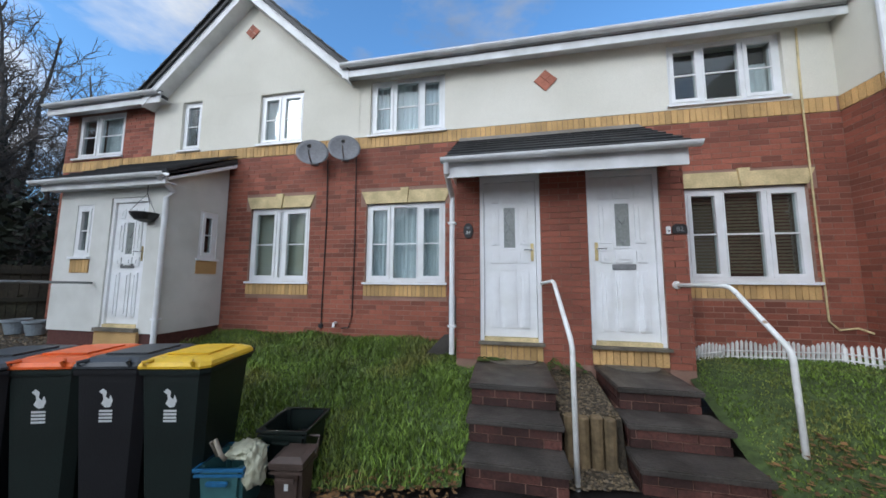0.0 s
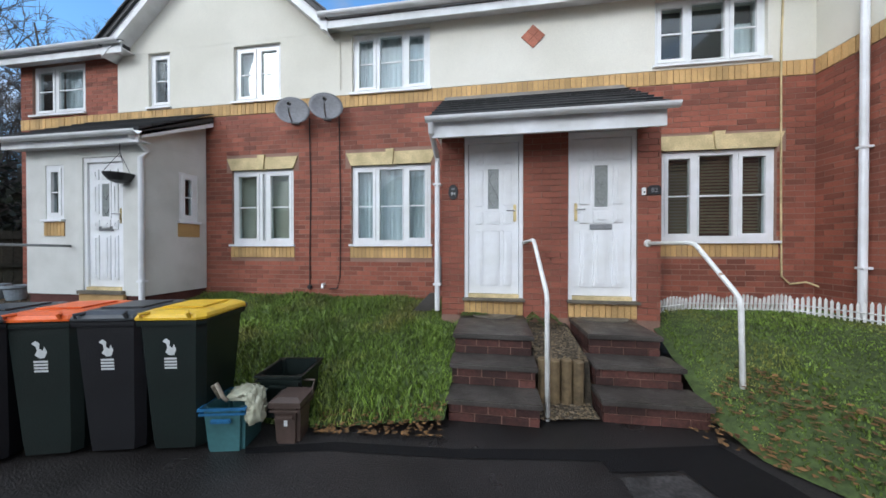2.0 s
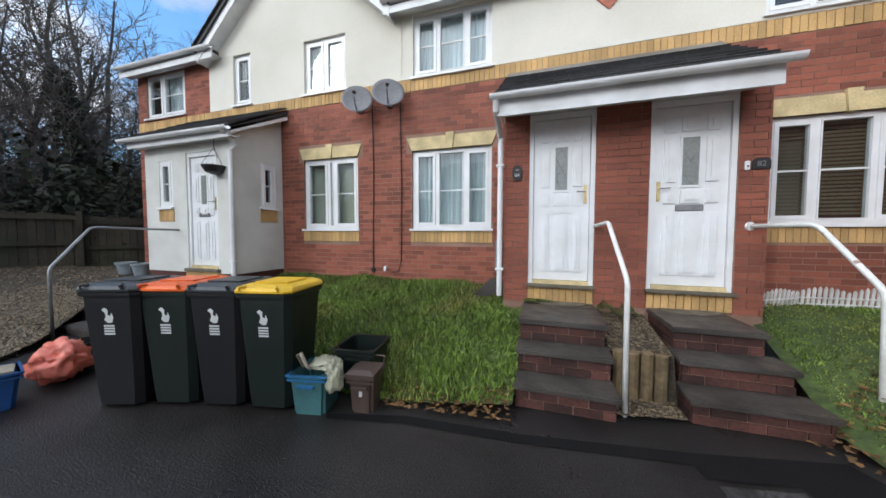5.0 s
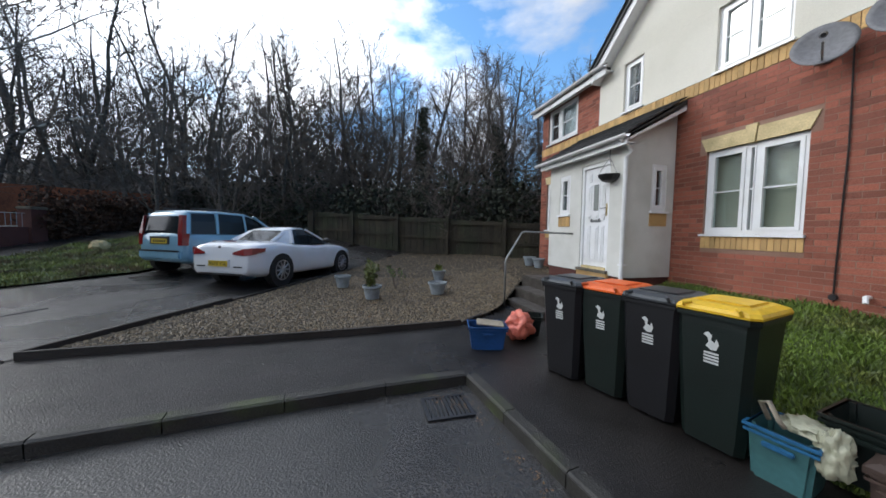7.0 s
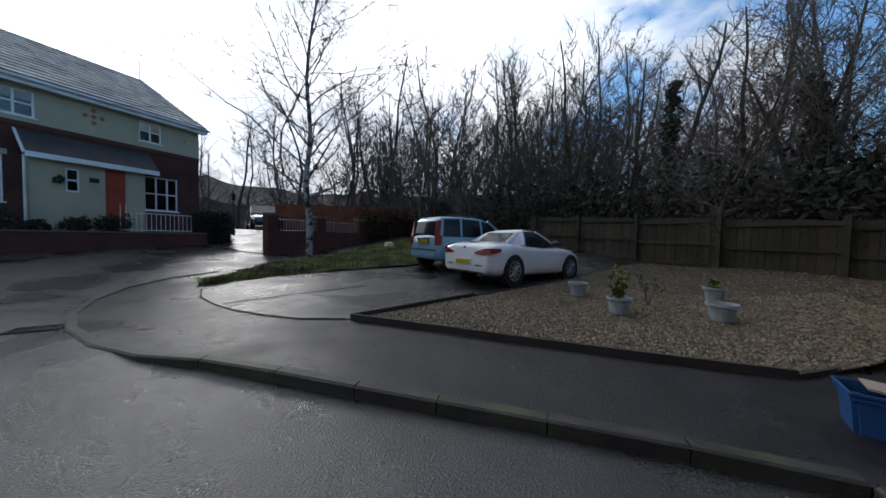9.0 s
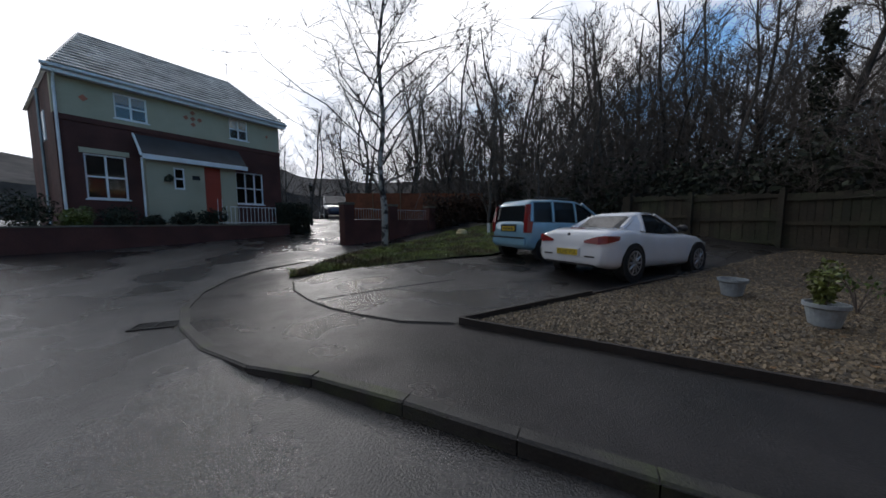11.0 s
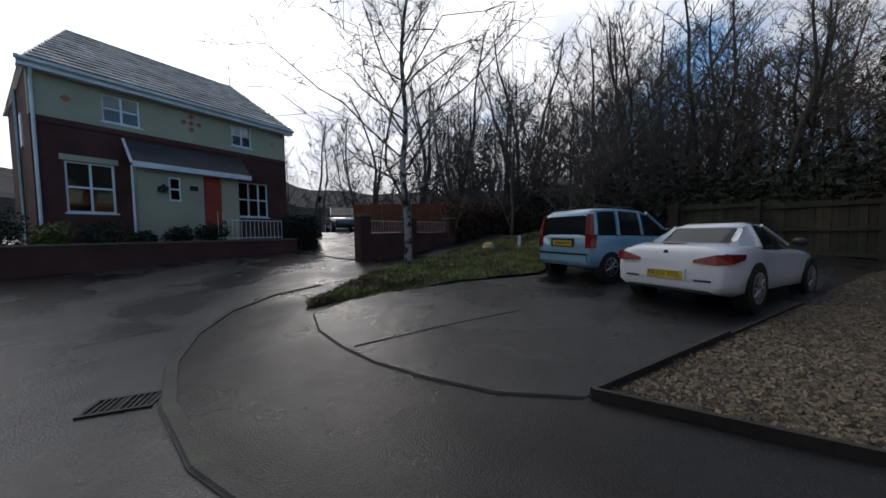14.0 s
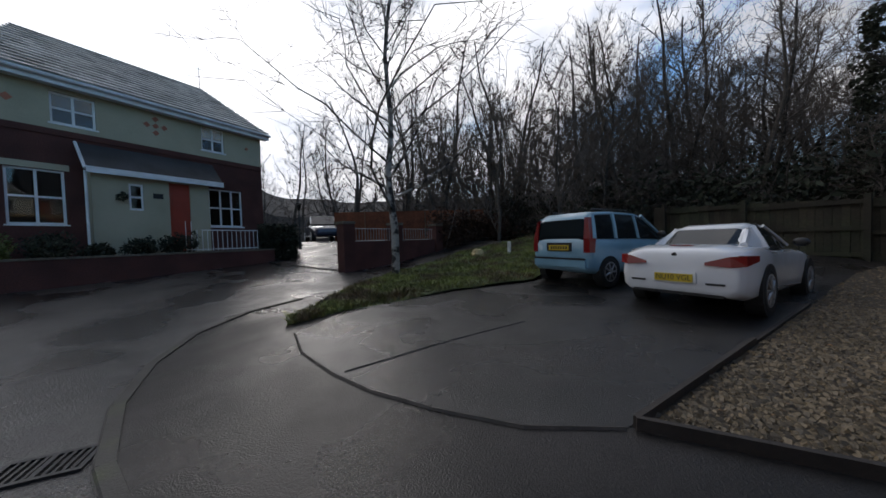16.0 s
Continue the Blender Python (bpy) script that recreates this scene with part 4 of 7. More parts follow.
basket = thing("hanging_basket", "dark empty hanging basket under the porch eave", "basket", pose(-5.45, 4.93, 2.52))
part("bowl", lathe([(0.05, -0.13), (0.12, -0.1), (0.17, -0.03), (0.18, 0.0), (0.16, 0.0), (0.1, -0.08)], 16), M_BLACK, basket)
for a in (0, 2.1, 4.2):
    part("chain", tube([(0.17 * math.cos(a), 0.17 * math.sin(a), 0), (0, 0, 0.3)], 0.004, 4), M_BLACK, basket)
part("hook", tube([(0, 0, 0.3), (0, 0, 0.44)], 0.005, 5), M_BLACK, basket)


# ---- lawns ----
def lawn_h(x, y):
    t = min(max((y - 3.62) / 2.38, 0), 1)
    base = 0.02 + 0.66 * (t ** 0.75)
    return base + 0.02 * math.sin(x * 5 + y * 3) * t


def lawn2_h(x, y):
    edge = max(3.75 - (x - 1.6) * 1.3, 2.9 - (x - 2.25) * 0.3)
    return 0.012 + 0.66 * min(max((y - edge) / 2.3, 0), 1) ** 0.85


LAWN1 = [(-0.63, 3.74), (-1.65, 3.6), (-2.2, 3.6), (-3.6, 3.52), (-4.3, 3.65), (-5.0, 4.6), (-5.2, 5.1), (-5.2, 5.99), (-0.9, 5.99), (-0.9, 5.3), (-0.64, 5.2)]
lawn = patch("lawn", LAWN1, lawn_h, M_LAWN, 0.25, label="steep rough green front lawn", category="lawn")
lawn_two = patch("lawn", [(1.5, 4.08), (1.6, 3.7), (1.9, 3.3), (2.3, 2.95), (3.91, 2.5), (3.91, 5.99), (1.76, 5.99)], lawn2_h, M_LAWN, 0.25, label="sloping front lawn with fallen leaves", category="lawn")


def blades(name, poly, height, count, size, material, label, seed, lean=0.5, wide=0.006):
    rng = random.Random(seed)
    xs, ys = [p[0] for p in poly], [p[1] for p in poly]
    verts, faces = [], []
    made = 0
    while made < count:
        x, y = rng.uniform(min(xs), max(xs)), rng.uniform(min(ys), max(ys))
        if not inside((x, y), poly):
            continue
        made += 1
        tuft = 0.6 + 0.8 * noise.noise(Vector((x * 2.2, y * 2.2, seed)))
        h, a = size * rng.uniform(0.5, 1.3) * max(tuft, 0.35), rng.uniform(0, 6.283)
        z, n, w = height(x, y), len(verts), wide * rng.uniform(0.7, 1.5)
        lx, ly = h * lean * rng.uniform(-1, 1), h * lean * rng.uniform(-1, 1)
        cx, cy = w * math.cos(a), w * math.sin(a)
        verts += [(x - cx, y - cy, z - 0.01), (x + cx, y + cy, z - 0.01), (x + lx * 0.4 - cx * 0.7, y + ly * 0.4 - cy * 0.7, z + h * 0.6), (x + lx * 0.4 + cx * 0.7, y + ly * 0.4 + cy * 0.7, z + h * 0.6), (x + lx, y + ly, z + h)]
        faces += [(n, n + 1, n + 3, n + 2), (n + 2, n + 3, n + 4)]
    ob = from_arrays(name, verts, faces, material)
    return tagged(ob, label, "grass", kind="stuff")


blades("grass", LAWN1, lawn_h, 34000, 0.1, M_GRASS, "thick uneven tufts of green grass on the bank", 3, 0.8, 0.007)
blades("grass", [(1.6, 4.1), (1.66, 3.75), (1.95, 3.35), (2.35, 3.0), (3.9, 2.55), (3.9, 5.99), (1.78, 5.99)], lawn2_h, 16000, 0.035, M_GRASS, "short worn grass", 4, 0.8)


def litter(name, poly, height, count, size, material, label, seed):
    rng = random.Random(seed)
    xs, ys = [p[0] for p in poly], [p[1] for p in poly]
    verts, faces, made = [], [], 0
    while made < count:
        x, y = rng.uniform(min(xs), max(xs)), rng.uniform(min(ys), max(ys))
        if not inside((x, y), poly):
            continue
        made += 1
        z, n, a, s = height(x, y) + 0.006, len(verts), rng.uniform(0, 6.283), size * rng.uniform(0.5, 1.3)
        for k, r in enumerate((1, 0.5, 0.75, 0.5)):
            b = a + k * 1.571
            verts.append((x + s * r * math.cos(b), y + s * r * math.sin(b), z + rng.uniform(0, 0.35) * s))
        faces += [(n, n + 1, n + 2), (n, n + 2, n + 3)]
    return tagged(from_arrays(name, verts, faces, material), label, "leaves", kind="stuff")


litter("fallen_leaves", [(-0.64, 3.62), (-1.7, 3.52), (-1.7, 3.7), (-0.64, 3.9)], lambda x, y: max(gz(x, y), lawn_h(x, y)), 260, 0.03, M_LEAFLITTER, "brown leaves along the foot of the bank", 8)
litter("fallen_leaves", [(1.35, 4.0), (1.6, 3.6), (2.3, 2.95), (3.8, 2.5), (3.8, 3.3), (2.4, 3.9), (1.9, 4.5)], lambda x, y: lawn2_h(x, y) + 0.012, 220, 0.03, M_LEAFLITTER, "brown leaves scattered on the lawn edge", 9)
litter("fallen_leaves", [(1.25, 3.98), (1.6, 3.62), (2.1, 3.3), (2.4, 3.7), (2.0, 4.5), (1.6, 4.25)], lambda x, y: lawn2_h(x, y) + 0.015, 300, 0.032, M_LEAFLITTER, "heap of brown leaves round the foot of the handrail", 12)
litter("fallen_leaves", [(-3.8, 1.3), (-3.8, 1.8), (-2.0, 2.06), (0.5, 2.34), (0.5, 2.24), (-2.0, 1.96), (-3.4, 1.72)], lambda x, y: gz(x, y) - 0.09, 300, 0.012, M_LEAFLITTER, "wet leaves and moss in the gutter", 10)


# ---- brick steps ----
def steps(label, x0, x1, y0, rise, going, n, y_back, skew=0.0):
    st = thing("brick_steps", label, "steps", kind="structure", group="front steps")
    for k in range(n):
        f, z0, z1 = y0 + k * going, k * rise, (k + 1) * rise
        a, b = x0 + skew * k * 0.3, x1 - skew * k
        part("core", box(a + 0.012, b - 0.012, f + 0.012, y_back, z0 - 0.05, z1 - 0.05), M_MORTAR, st)
        part("tread", box(a - 0.02, b + 0.02, f - 0.035, f + going + 0.03 if k < n - 1 else y_back, z1 - 0.05, z1, None, 0.01), M_SLAB, st, "worn lichen-spotted concrete tread slab")
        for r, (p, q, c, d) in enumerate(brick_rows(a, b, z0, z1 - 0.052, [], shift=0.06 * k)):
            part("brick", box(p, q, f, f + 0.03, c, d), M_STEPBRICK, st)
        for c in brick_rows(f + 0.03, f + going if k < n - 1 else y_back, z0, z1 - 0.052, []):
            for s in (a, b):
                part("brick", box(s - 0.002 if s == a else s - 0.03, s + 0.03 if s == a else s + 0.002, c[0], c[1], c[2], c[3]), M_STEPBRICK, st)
    return st


steps("three weathered brick steps with slab treads up to a door", -0.62, 0.14, 3.89, 0.205, 0.26, 3, 5.29)
steps("wide weathered brick steps with slab treads up to a door", 0.68, 1.5, 4.06, 0.205, 0.26, 3, 5.29, 0.06)
logs = thing("log_edging", "row of short upright weathered timber posts between the steps", "edging", pose(0, 0, 0))
for k in range(4):
    x = 0.23 + k * 0.105
    bm = tube([(x, 4.3, 0.0), (x, 4.3, 0.43 - 0.012 * (k % 2)), (x, 4.3, 0.44 - 0.012 * (k % 2))], [0.05, 0.05, 0.042], 10)
    part("log_post", bm, M_TIMBER, logs)
gravel_bed = patch("gravel_strip", [(0.16, 3.97), (0.66, 4.07), (0.66, 5.29), (0.16, 5.29)], lambda x, y: 0.03 if y < 4.35 else 0.4 + (y - 4.35) * 0.15, M_GRAVELBED, 0.1, label="sloping gravel strip between the steps", category="gravel")


def stones(name, poly, height, count, size, label, seed, material=None):
    rng = random.Random(seed)
    xs, ys = [p[0] for p in poly], [p[1] for p in poly]
    verts, faces, made = [], [], 0
    while made < count:
        x, y = rng.uniform(min(xs), max(xs)), rng.uniform(min(ys), max(ys))
        if not inside((x, y), poly):
            continue
        made += 1
        s, z, n, a = size * rng.uniform(0.5, 1.4), height(x, y), len(verts), rng.uniform(0, 3.14)
        ca, sa, q, h = math.cos(a), math.sin(a), rng.uniform(0.55, 1), rng.uniform(0.35, 0.8)
        for dx, dy, dz in ((1, 0, 0.1), (0.1, q, 0), (-1, 0.1, 0.15), (0, -q, 0), (0.3, 0.25, h), (-0.35, -0.2, h * 0.9)):
            verts.append((x + s * (dx * ca - dy * sa), y + s * (dx * sa + dy * ca), z + s * dz))
        faces += [(n, n + 1, n + 4), (n + 1, n + 2, n + 5, n + 4), (n + 2, n + 3, n + 5), (n + 3, n, n + 4, n + 5)]
    return tagged(from_arrays(name, verts, faces, material or M_GRAVEL), label, "gravel", kind="stuff")


stones("gravel", [(0.17, 3.95), (0.65, 4.05), (0.65, 5.28), (0.17, 5.28)], lambda x, y: 0.03 if y < 4.35 else 0.4 + (y - 4.35) * 0.15, 1500, 0.016, "small brown gravel between the steps", 21)


# ---- handrails, plaques, dishes, cables ----
def handrail(label, pts, r, material, mount=None):
    h = thing("handrail", label, "handrail", kind="structure")
    smooth = [Vector(pts[0])]
    for a, b, c in zip(pts, pts[1:], pts[2:]):
        a, b, c = Vector(a), Vector(b), Vector(c)
        p, q = b + (a - b).normalized() * 0.07, b + (c - b).normalized() * 0.07
        smooth += [p.lerp(b, t).lerp(b.lerp(q, t), t) for t in (0, 0.25, 0.5, 0.75, 1)]
    smooth.append(Vector(pts[-1]))
    part("rail", tube(smooth, r, 10), material, h, smooth=True)
    if mount:
        part("wall_flange", tube([mount[0], mount[1]], 0.045, 14), material, h)


handrail("white painted tubular handrail beside the steps", [(0.22, 4.02, -0.02), (0.22, 4.05, 1.07), (0.22, 4.9, 1.57), (0.15, 5.31, 1.54)], 0.021, M_WHITEPAINT)
handrail("chipped white tubular handrail sloping beside the steps", [(1.86, 4.24, -0.02), (1.86, 4.28, 1.04), (1.8, 4.8, 1.53), (1.6, 5.3, 1.53)], 0.022, M_WHITEPAINT, ((1.6, 5.29, 1.53), (1.59, 5.315, 1.53)))
handrail("grey galvanised handrail up to the porch", [(-6.2, 3.4, 0.1), (-6.2, 3.4, 1.0), (-6.72, 4.02, 1.53), (-6.4, 4.98, 1.5)], 0.018, M_GALV)


def words(text, size, material, parent, m, depth=0.002):
    cu = bpy.data.curves.new("letters", "FONT")
    cu.body, cu.size, cu.extrude, cu.align_x, cu.align_y = text, size, depth, "CENTER", "CENTER"
    ob = bpy.data.objects.new("letters", cu)
    me = bpy.data.meshes.new_from_object(ob)
    me.materials.append(material)
    out = new("letters", me)
    out.parent = parent
    out.matrix_basis = m
    return out


pl = thing("house_number", "oval black plaque with a white number 84", "sign", pose(-0.745, 5.295, 2.2))
part("plaque", lathe([(0.001, 0), (1, 0), (1, 1), (0.9, 1.3), (0.001, 1.3)], 28), M_PLAQUE, pl)
pl.children[0].matrix_basis = Matrix.Rotation(radians(90), 4, "X") @ Matrix.Diagonal((0.062, 0.1, 0.008, 1))
words("84", 0.06, M_BINPRINT, pl, pose(0, -0.013, -0.025, 90))
part("motif", box(-0.02, 0.02, -0.0125, -0.01, 0.03, 0.05), M_GALV, pl)
pl = thing("house_number", "black slate plaque with white number 82", "sign", pose(1.66, 5.3, 2.16))
part("plaque", prism([(-0.075, -0.05), (0.075, -0.05), (0.075, 0.03), (0.045, 0.06), (-0.045, 0.06), (-0.075, 0.03)], -0.012, 0.0), M_PLAQUE, pl)
words("82", 0.075, M_GALV, pl, pose(0, -0.014, 0, 90))
bell = thing("doorbell", "small cream plastic doorbell box", "doorbell", pose(1.545, 5.305, 2.15))
part("case", box(-0.022, 0.022, -0.025, 0, -0.045, 0.045, None, 0.006), M_UPVC, bell)
part("button", tube([(0, -0.025, -0.01), (0, -0.03, -0.01)], 0.01, 10), M_BLACK, bell)


def dish(x, z, turn):
    d = thing("satellite_dish", "grey mesh satellite dish on the brick wall", "satellite dish", pose(x, 5.72, z, 0, 0, turn), group="satellite dishes")
    bowl = lathe([(0.001, -0.045), (0.1, -0.04), (0.2, -0.018), (0.25, 0), (0.248, 0.006), (0.2, -0.01), (0.1, -0.032), (0.001, -0.037)], 28)
    bmesh.ops.transform(bowl, matrix=Matrix.Rotation(radians(72), 4, "X"), verts=bowl.verts)
    part("reflector", bowl, M_DISH, d, smooth=True)
    part("arm", tube([(0, 0.02, -0.2), (0, -0.28, -0.16), (0, -0.33, -0.1)], 0.012, 6), M_GALV, d)
    part("receiver", tube([(0, -0.36, -0.05), (0, -0.29, -0.02)], [0.02, 0.032], 10), M_BLACK, d)
    part("bracket", tube([(0, 0.04, 0), (0, 0.2, -0.05), (0, 0.28, -0.05)], 0.018, 8), M_GALV, d)
    part("wall_plate", box(-0.06, 0.06, 0.255, 0.29, -0.12, 0.04), M_GALV, d)


dish(-3.32, 3.62, 25)
dish(-2.76, 3.65, 25)


def cable(label, pts, material=None, r=0.009):
    c = mesh_object("wall_cable", tube(pts, r, 5), material or M_CABLE)
    tagged(c, label, "cable")


cable("black cable clipped down the brick wall", [(-3.2, 5.98, 3.6), (-3.18, 5.982, 2.5), (-3.2, 5.982, 1.2), (-3.2, 5.98, 0.78)])
cable("black cable clipped down the brick wall", [(-2.68, 5.98, 3.6), (-2.66, 5.982, 2.2), (-2.67, 5.982, 1.0), (-2.72, 5.98, 0.82), (-2.85, 5.98, 0.8)])
cable("cream cable running down the corner of the wall", [(3.52, 5.97, 4.9), (3.5, 5.97, 4.0), (3.52, 5.98, 2.0), (3.53, 5.98, 1.1), (3.62, 5.97, 1.0), (3.78, 5.95, 1.03), (3.88, 5.9, 0.98)], M_STONE, 0.012)
cable("thin pale cable down the render", [(-2.66, 5.97, 5.1), (-2.65, 5.97, 4.03)], M_RENDER, 0.006)
vent = thing("boiler_outlet", "small white plastic overflow pipe in brickwork", "pipe", pose(-2.95, 5.98, 0.85))
part("elbow", tube([(0, 0.02, 0.03), (0, -0.05, 0.03), (0.01, -0.07, -0.03)], 0.022, 8), M_UPVC, vent)
vent = thing("gas_outlet", "small round black cable outlet on the wall", "outlet", pose(-3.2, 5.985, 0.83))
part("body", tube([(0, 0.01, 0), (0, -0.03, 0)], 0.035, 12), M_BLACK, vent)
meter = thing("meter_box", "slim grey meter box with clips beside the bay", "meter box", pose(-1.06, 5.985, 1.05))
part("cover", box(-0.05, 0.05, -0.05, 0, -0.16, 0.3, None, 0.01), M_GALV, meter)
flag = tagged(mesh_object("leaning_slab", prism([(-1.38, 0.55), (-0.99, 0.62), (-0.99, 0.86), (-1.1, 0.84)], 5.5, 5.55), M_SLAB), "triangular concrete slab leaning on the bank", "slab")


def mats(x, y, z):
    m = thing("door_mat", "dark half-round coir doormat on the top step", "doormat", pose(x, y, z))
    part("mat_body", prism([(0.28 * math.cos(a), -0.2 * math.sin(a)) for a in (k * math.pi / 16 for k in range(17))], 0.0, 0.015, "z"), M_SILL, m)


mats(-0.22, 5.27, 0.616)
mats(1.08, 5.27, 0.616)
litter("weeds", [(-0.62, 5.1), (-0.3, 5.2), (-0.3, 5.29), (-0.62, 5.29)], lambda x, y: 0.63, 90, 0.035, M_WEED, "small green weeds growing by the door sill", 31)
litter("weeds", [(0.1, 5.05), (0.55, 5.0), (0.6, 5.29), (0.1, 5.29)], lambda x, y: 0.6 + 0.05 * math.sin(x * 30), 160, 0.035, M_WEED, "small green weeds between the steps", 32)


# ---- white picket edging ----
def picket_run(a, b, tilt):
    f = thing("picket_edging", "low white plastic picket edging along the wall", "fence", group="picket edging")
    a, b = Vector(a), Vector(b)
    n = int((b - a).length / 0.045)
    d = (b - a).normalized()
    for k in range(n + 1):
        p = a.lerp(b, k / n)
        h = 0.17 + 0.05 * abs(math.sin(k / 9 * math.pi))
        s, t = d * 0.012, Vector((0.008 * -d.y, 0.008 * d.x, 0))
        top = Vector((0, tilt, h))
        part("picket", loft([[p - s - t, p + s - t, p + s + t, p - s + t], [p - s - t + top, p + s - t + top, p + s + t + top, p - s + t + top], [p + top * 1.12 - t, p + top * 1.12 - t * 0.9, p + top * 1.12 + t * 0.9, p + top * 1.12 + t]]), M_PICKET, f)
    for h in (0.05, 0.12):
        o = Vector((0, tilt * h / 0.2, h))
        t = Vector((-d.y, d.x, 0)) * -0.011
        part("rail", tube([a + o + t, b + o + t], 0.008, 4), M_PICKET, f)


picket_run((1.83, 5.6, 0.6), (2.22, 5.72, 0.63), -0.05)
picket_run((2.24, 5.72, 0.64), (3.4, 5.72, 0.66), -0.02)
picket_run((3.42, 5.7, 0.66), (3.88, 4.9, 0.66), 0.0)


# ---- bins and boxes ----
def wheelie_bin(x, y, turn, body_mat, lid_mat, label):
    b = thing("wheelie_bin", label, "bin", pose(x, y, gz(x, y), 0, 0, turn), group="wheelie bins")
    def ring(w, f, k, z, c=0.045):
        return [(-w + c, f, z), (w - c, f, z), (w, f + c, z), (w, k - c, z), (w - c, k, z), (-w + c, k, z), (-w, k - c, z), (-w, f + c, z)]
    part("body", loft([ring(0.18, 0.05, 0.42, 0.03), ring(0.19, 0.045, 0.43, 0.12), ring(0.225, 0.0, 0.5, 0.88), ring(0.228, 0.0, 0.505, 0.93)]), body_mat, b)
    part("rim", loft([ring(0.242, -0.02, 0.53, 0.93), ring(0.245, -0.022, 0.535, 0.945), ring(0.245, -0.022, 0.535, 0.965), ring(0.235, -0.012, 0.525, 0.972)]), body_mat, b)
    part("lid", loft([ring(0.246, -0.03, 0.54, 0.974), ring(0.248, -0.032, 0.545, 0.99), ring(0.236, -0.015, 0.54, 1.012), ring(0.19, 0.05, 0.51, 1.03), ring(0.18, 0.07, 0.5, 1.031)]), lid_mat, b)
    part("lid_rib", box(-0.15, 0.15, 0.12, 0.42, 1.029, 1.043, None, 0.006), lid_mat, b)
    for s in (-0.16, 0.16):
        part("lid_grip", tube([(s, -0.03, 0.992), (s, -0.045, 1.02), (s * 0.8, 0.0, 1.026)], 0.012, 6), lid_mat, b)
        part("wheel", tube([(s - 0.03, 0.44, 0.1), (s + 0.03, 0.44, 0.1)], 0.1, 16), M_RUBBER, b)
    part("handle", tube([(-0.2, 0.55, 0.95), (-0.2, 0.6, 0.97), (0.2, 0.6, 0.97), (0.2, 0.55, 0.95)], 0.016, 8), body_mat, b)
    # council mark: a bird-like shape over bars of small print
    def on_front(px, pz):
        return -0.012 + 0.045 * (1 - (pz - 0.12) / 0.76)
    def decal(pts):
        bm = bmesh.new()
        bm.faces.new([bm.verts.new((px, on_front(px, pz) - 0.003 + 0.0115, pz)) for px, pz in pts])
        return bm
    part("mark", decal([(-0.03, 0.74), (0.0, 0.715), (0.03, 0.72), (0.045, 0.76), (0.03, 0.8), (0.02, 0.77), (0.0, 0.785), (0.005, 0.82), (-0.02, 0.84), (-0.045, 0.82), (-0.02, 0.8), (-0.015, 0.77)]), M_BINPRINT, b, "white printed bird mark")
    for k in range(4):
        part("print_bar", decal([(-0.04, 0.7 - k * 0.022), (0.045, 0.7 - k * 0.022), (0.045, 0.686 - k * 0.022), (-0.04, 0.686 - k * 0.022)]), M_BINPRINT, b, "white printed bar")
    return b


wheelie_bin(-3.68, 2.77, 18, M_BINBLACK, M_LIDGREY, "black plastic wheelie bin with a flat grey lid")
wheelie_bin(-3.31, 2.94, 16, M_BINGREEN, M_LIDORANGE, "dark green wheelie bin with a bright orange lid")
wheelie_bin(-2.92, 3.05, 14, M_BINBLACK, M_LIDGREY, "black plastic wheelie bin with a dark grey lid")
wheelie_bin(-2.51, 3.14, 12, M_BINGREEN, M_LIDYELLOW, "dark green wheelie bin with a yellow lid")


def tub(name, label, x, y, z, turn, w, d, h, material, rim=None, taper=0.85, cat="box"):
    b = thing(name, label, cat, pose(x, y, z, 0, 0, turn))
    def ring(s, z, o=0.0):
        a, c = w / 2 * s - o, d / 2 * s - o
        return [(-a, -c, z), (a, -c, z), (a, c, z), (-a, c, z)]
    bm = loft([ring(taper, 0.0), ring(1, h), ring(1, h, 0.012), ring(taper, 0.02, 0.012)])
    bmesh.ops.bevel(bm, geom=[e for e in bm.edges if abs(e.verts[0].co.z - e.verts[1].co.z) > h * 0.5], offset=0.025, segments=2, affect="EDGES")
    part("body", bm, material, b)
    bm = bmesh.new()
    for s0 in (0.0, -0.035):
        o = 0.016 if s0 == 0 else 0.01
        box(-w / 2 - o, w / 2 + o, -d / 2 - o, -d / 2 - 0.001, h - 0.016 + s0, h + 0.002 + s0, bm)
        box(-w / 2 - o, w / 2 + o, d / 2 + 0.001, d / 2 + o, h - 0.016 + s0, h + 0.002 + s0, bm)
        box(-w / 2 - o, -w / 2 - 0.001, -d / 2, d / 2, h - 0.016 + s0, h + 0.002 + s0, bm)
        box(w / 2 + 0.001, w / 2 + o, -d / 2, d / 2, h - 0.016 + s0, h + 0.002 + s0, bm)
    part("rim", bm, rim or material, b)
    part("grip", box(-0.07, 0.07, -d / 2 - 0.03, -d / 2 - 0.008, h - 0.1, h - 0.07, None, 0.006), rim or material, b)
    return b


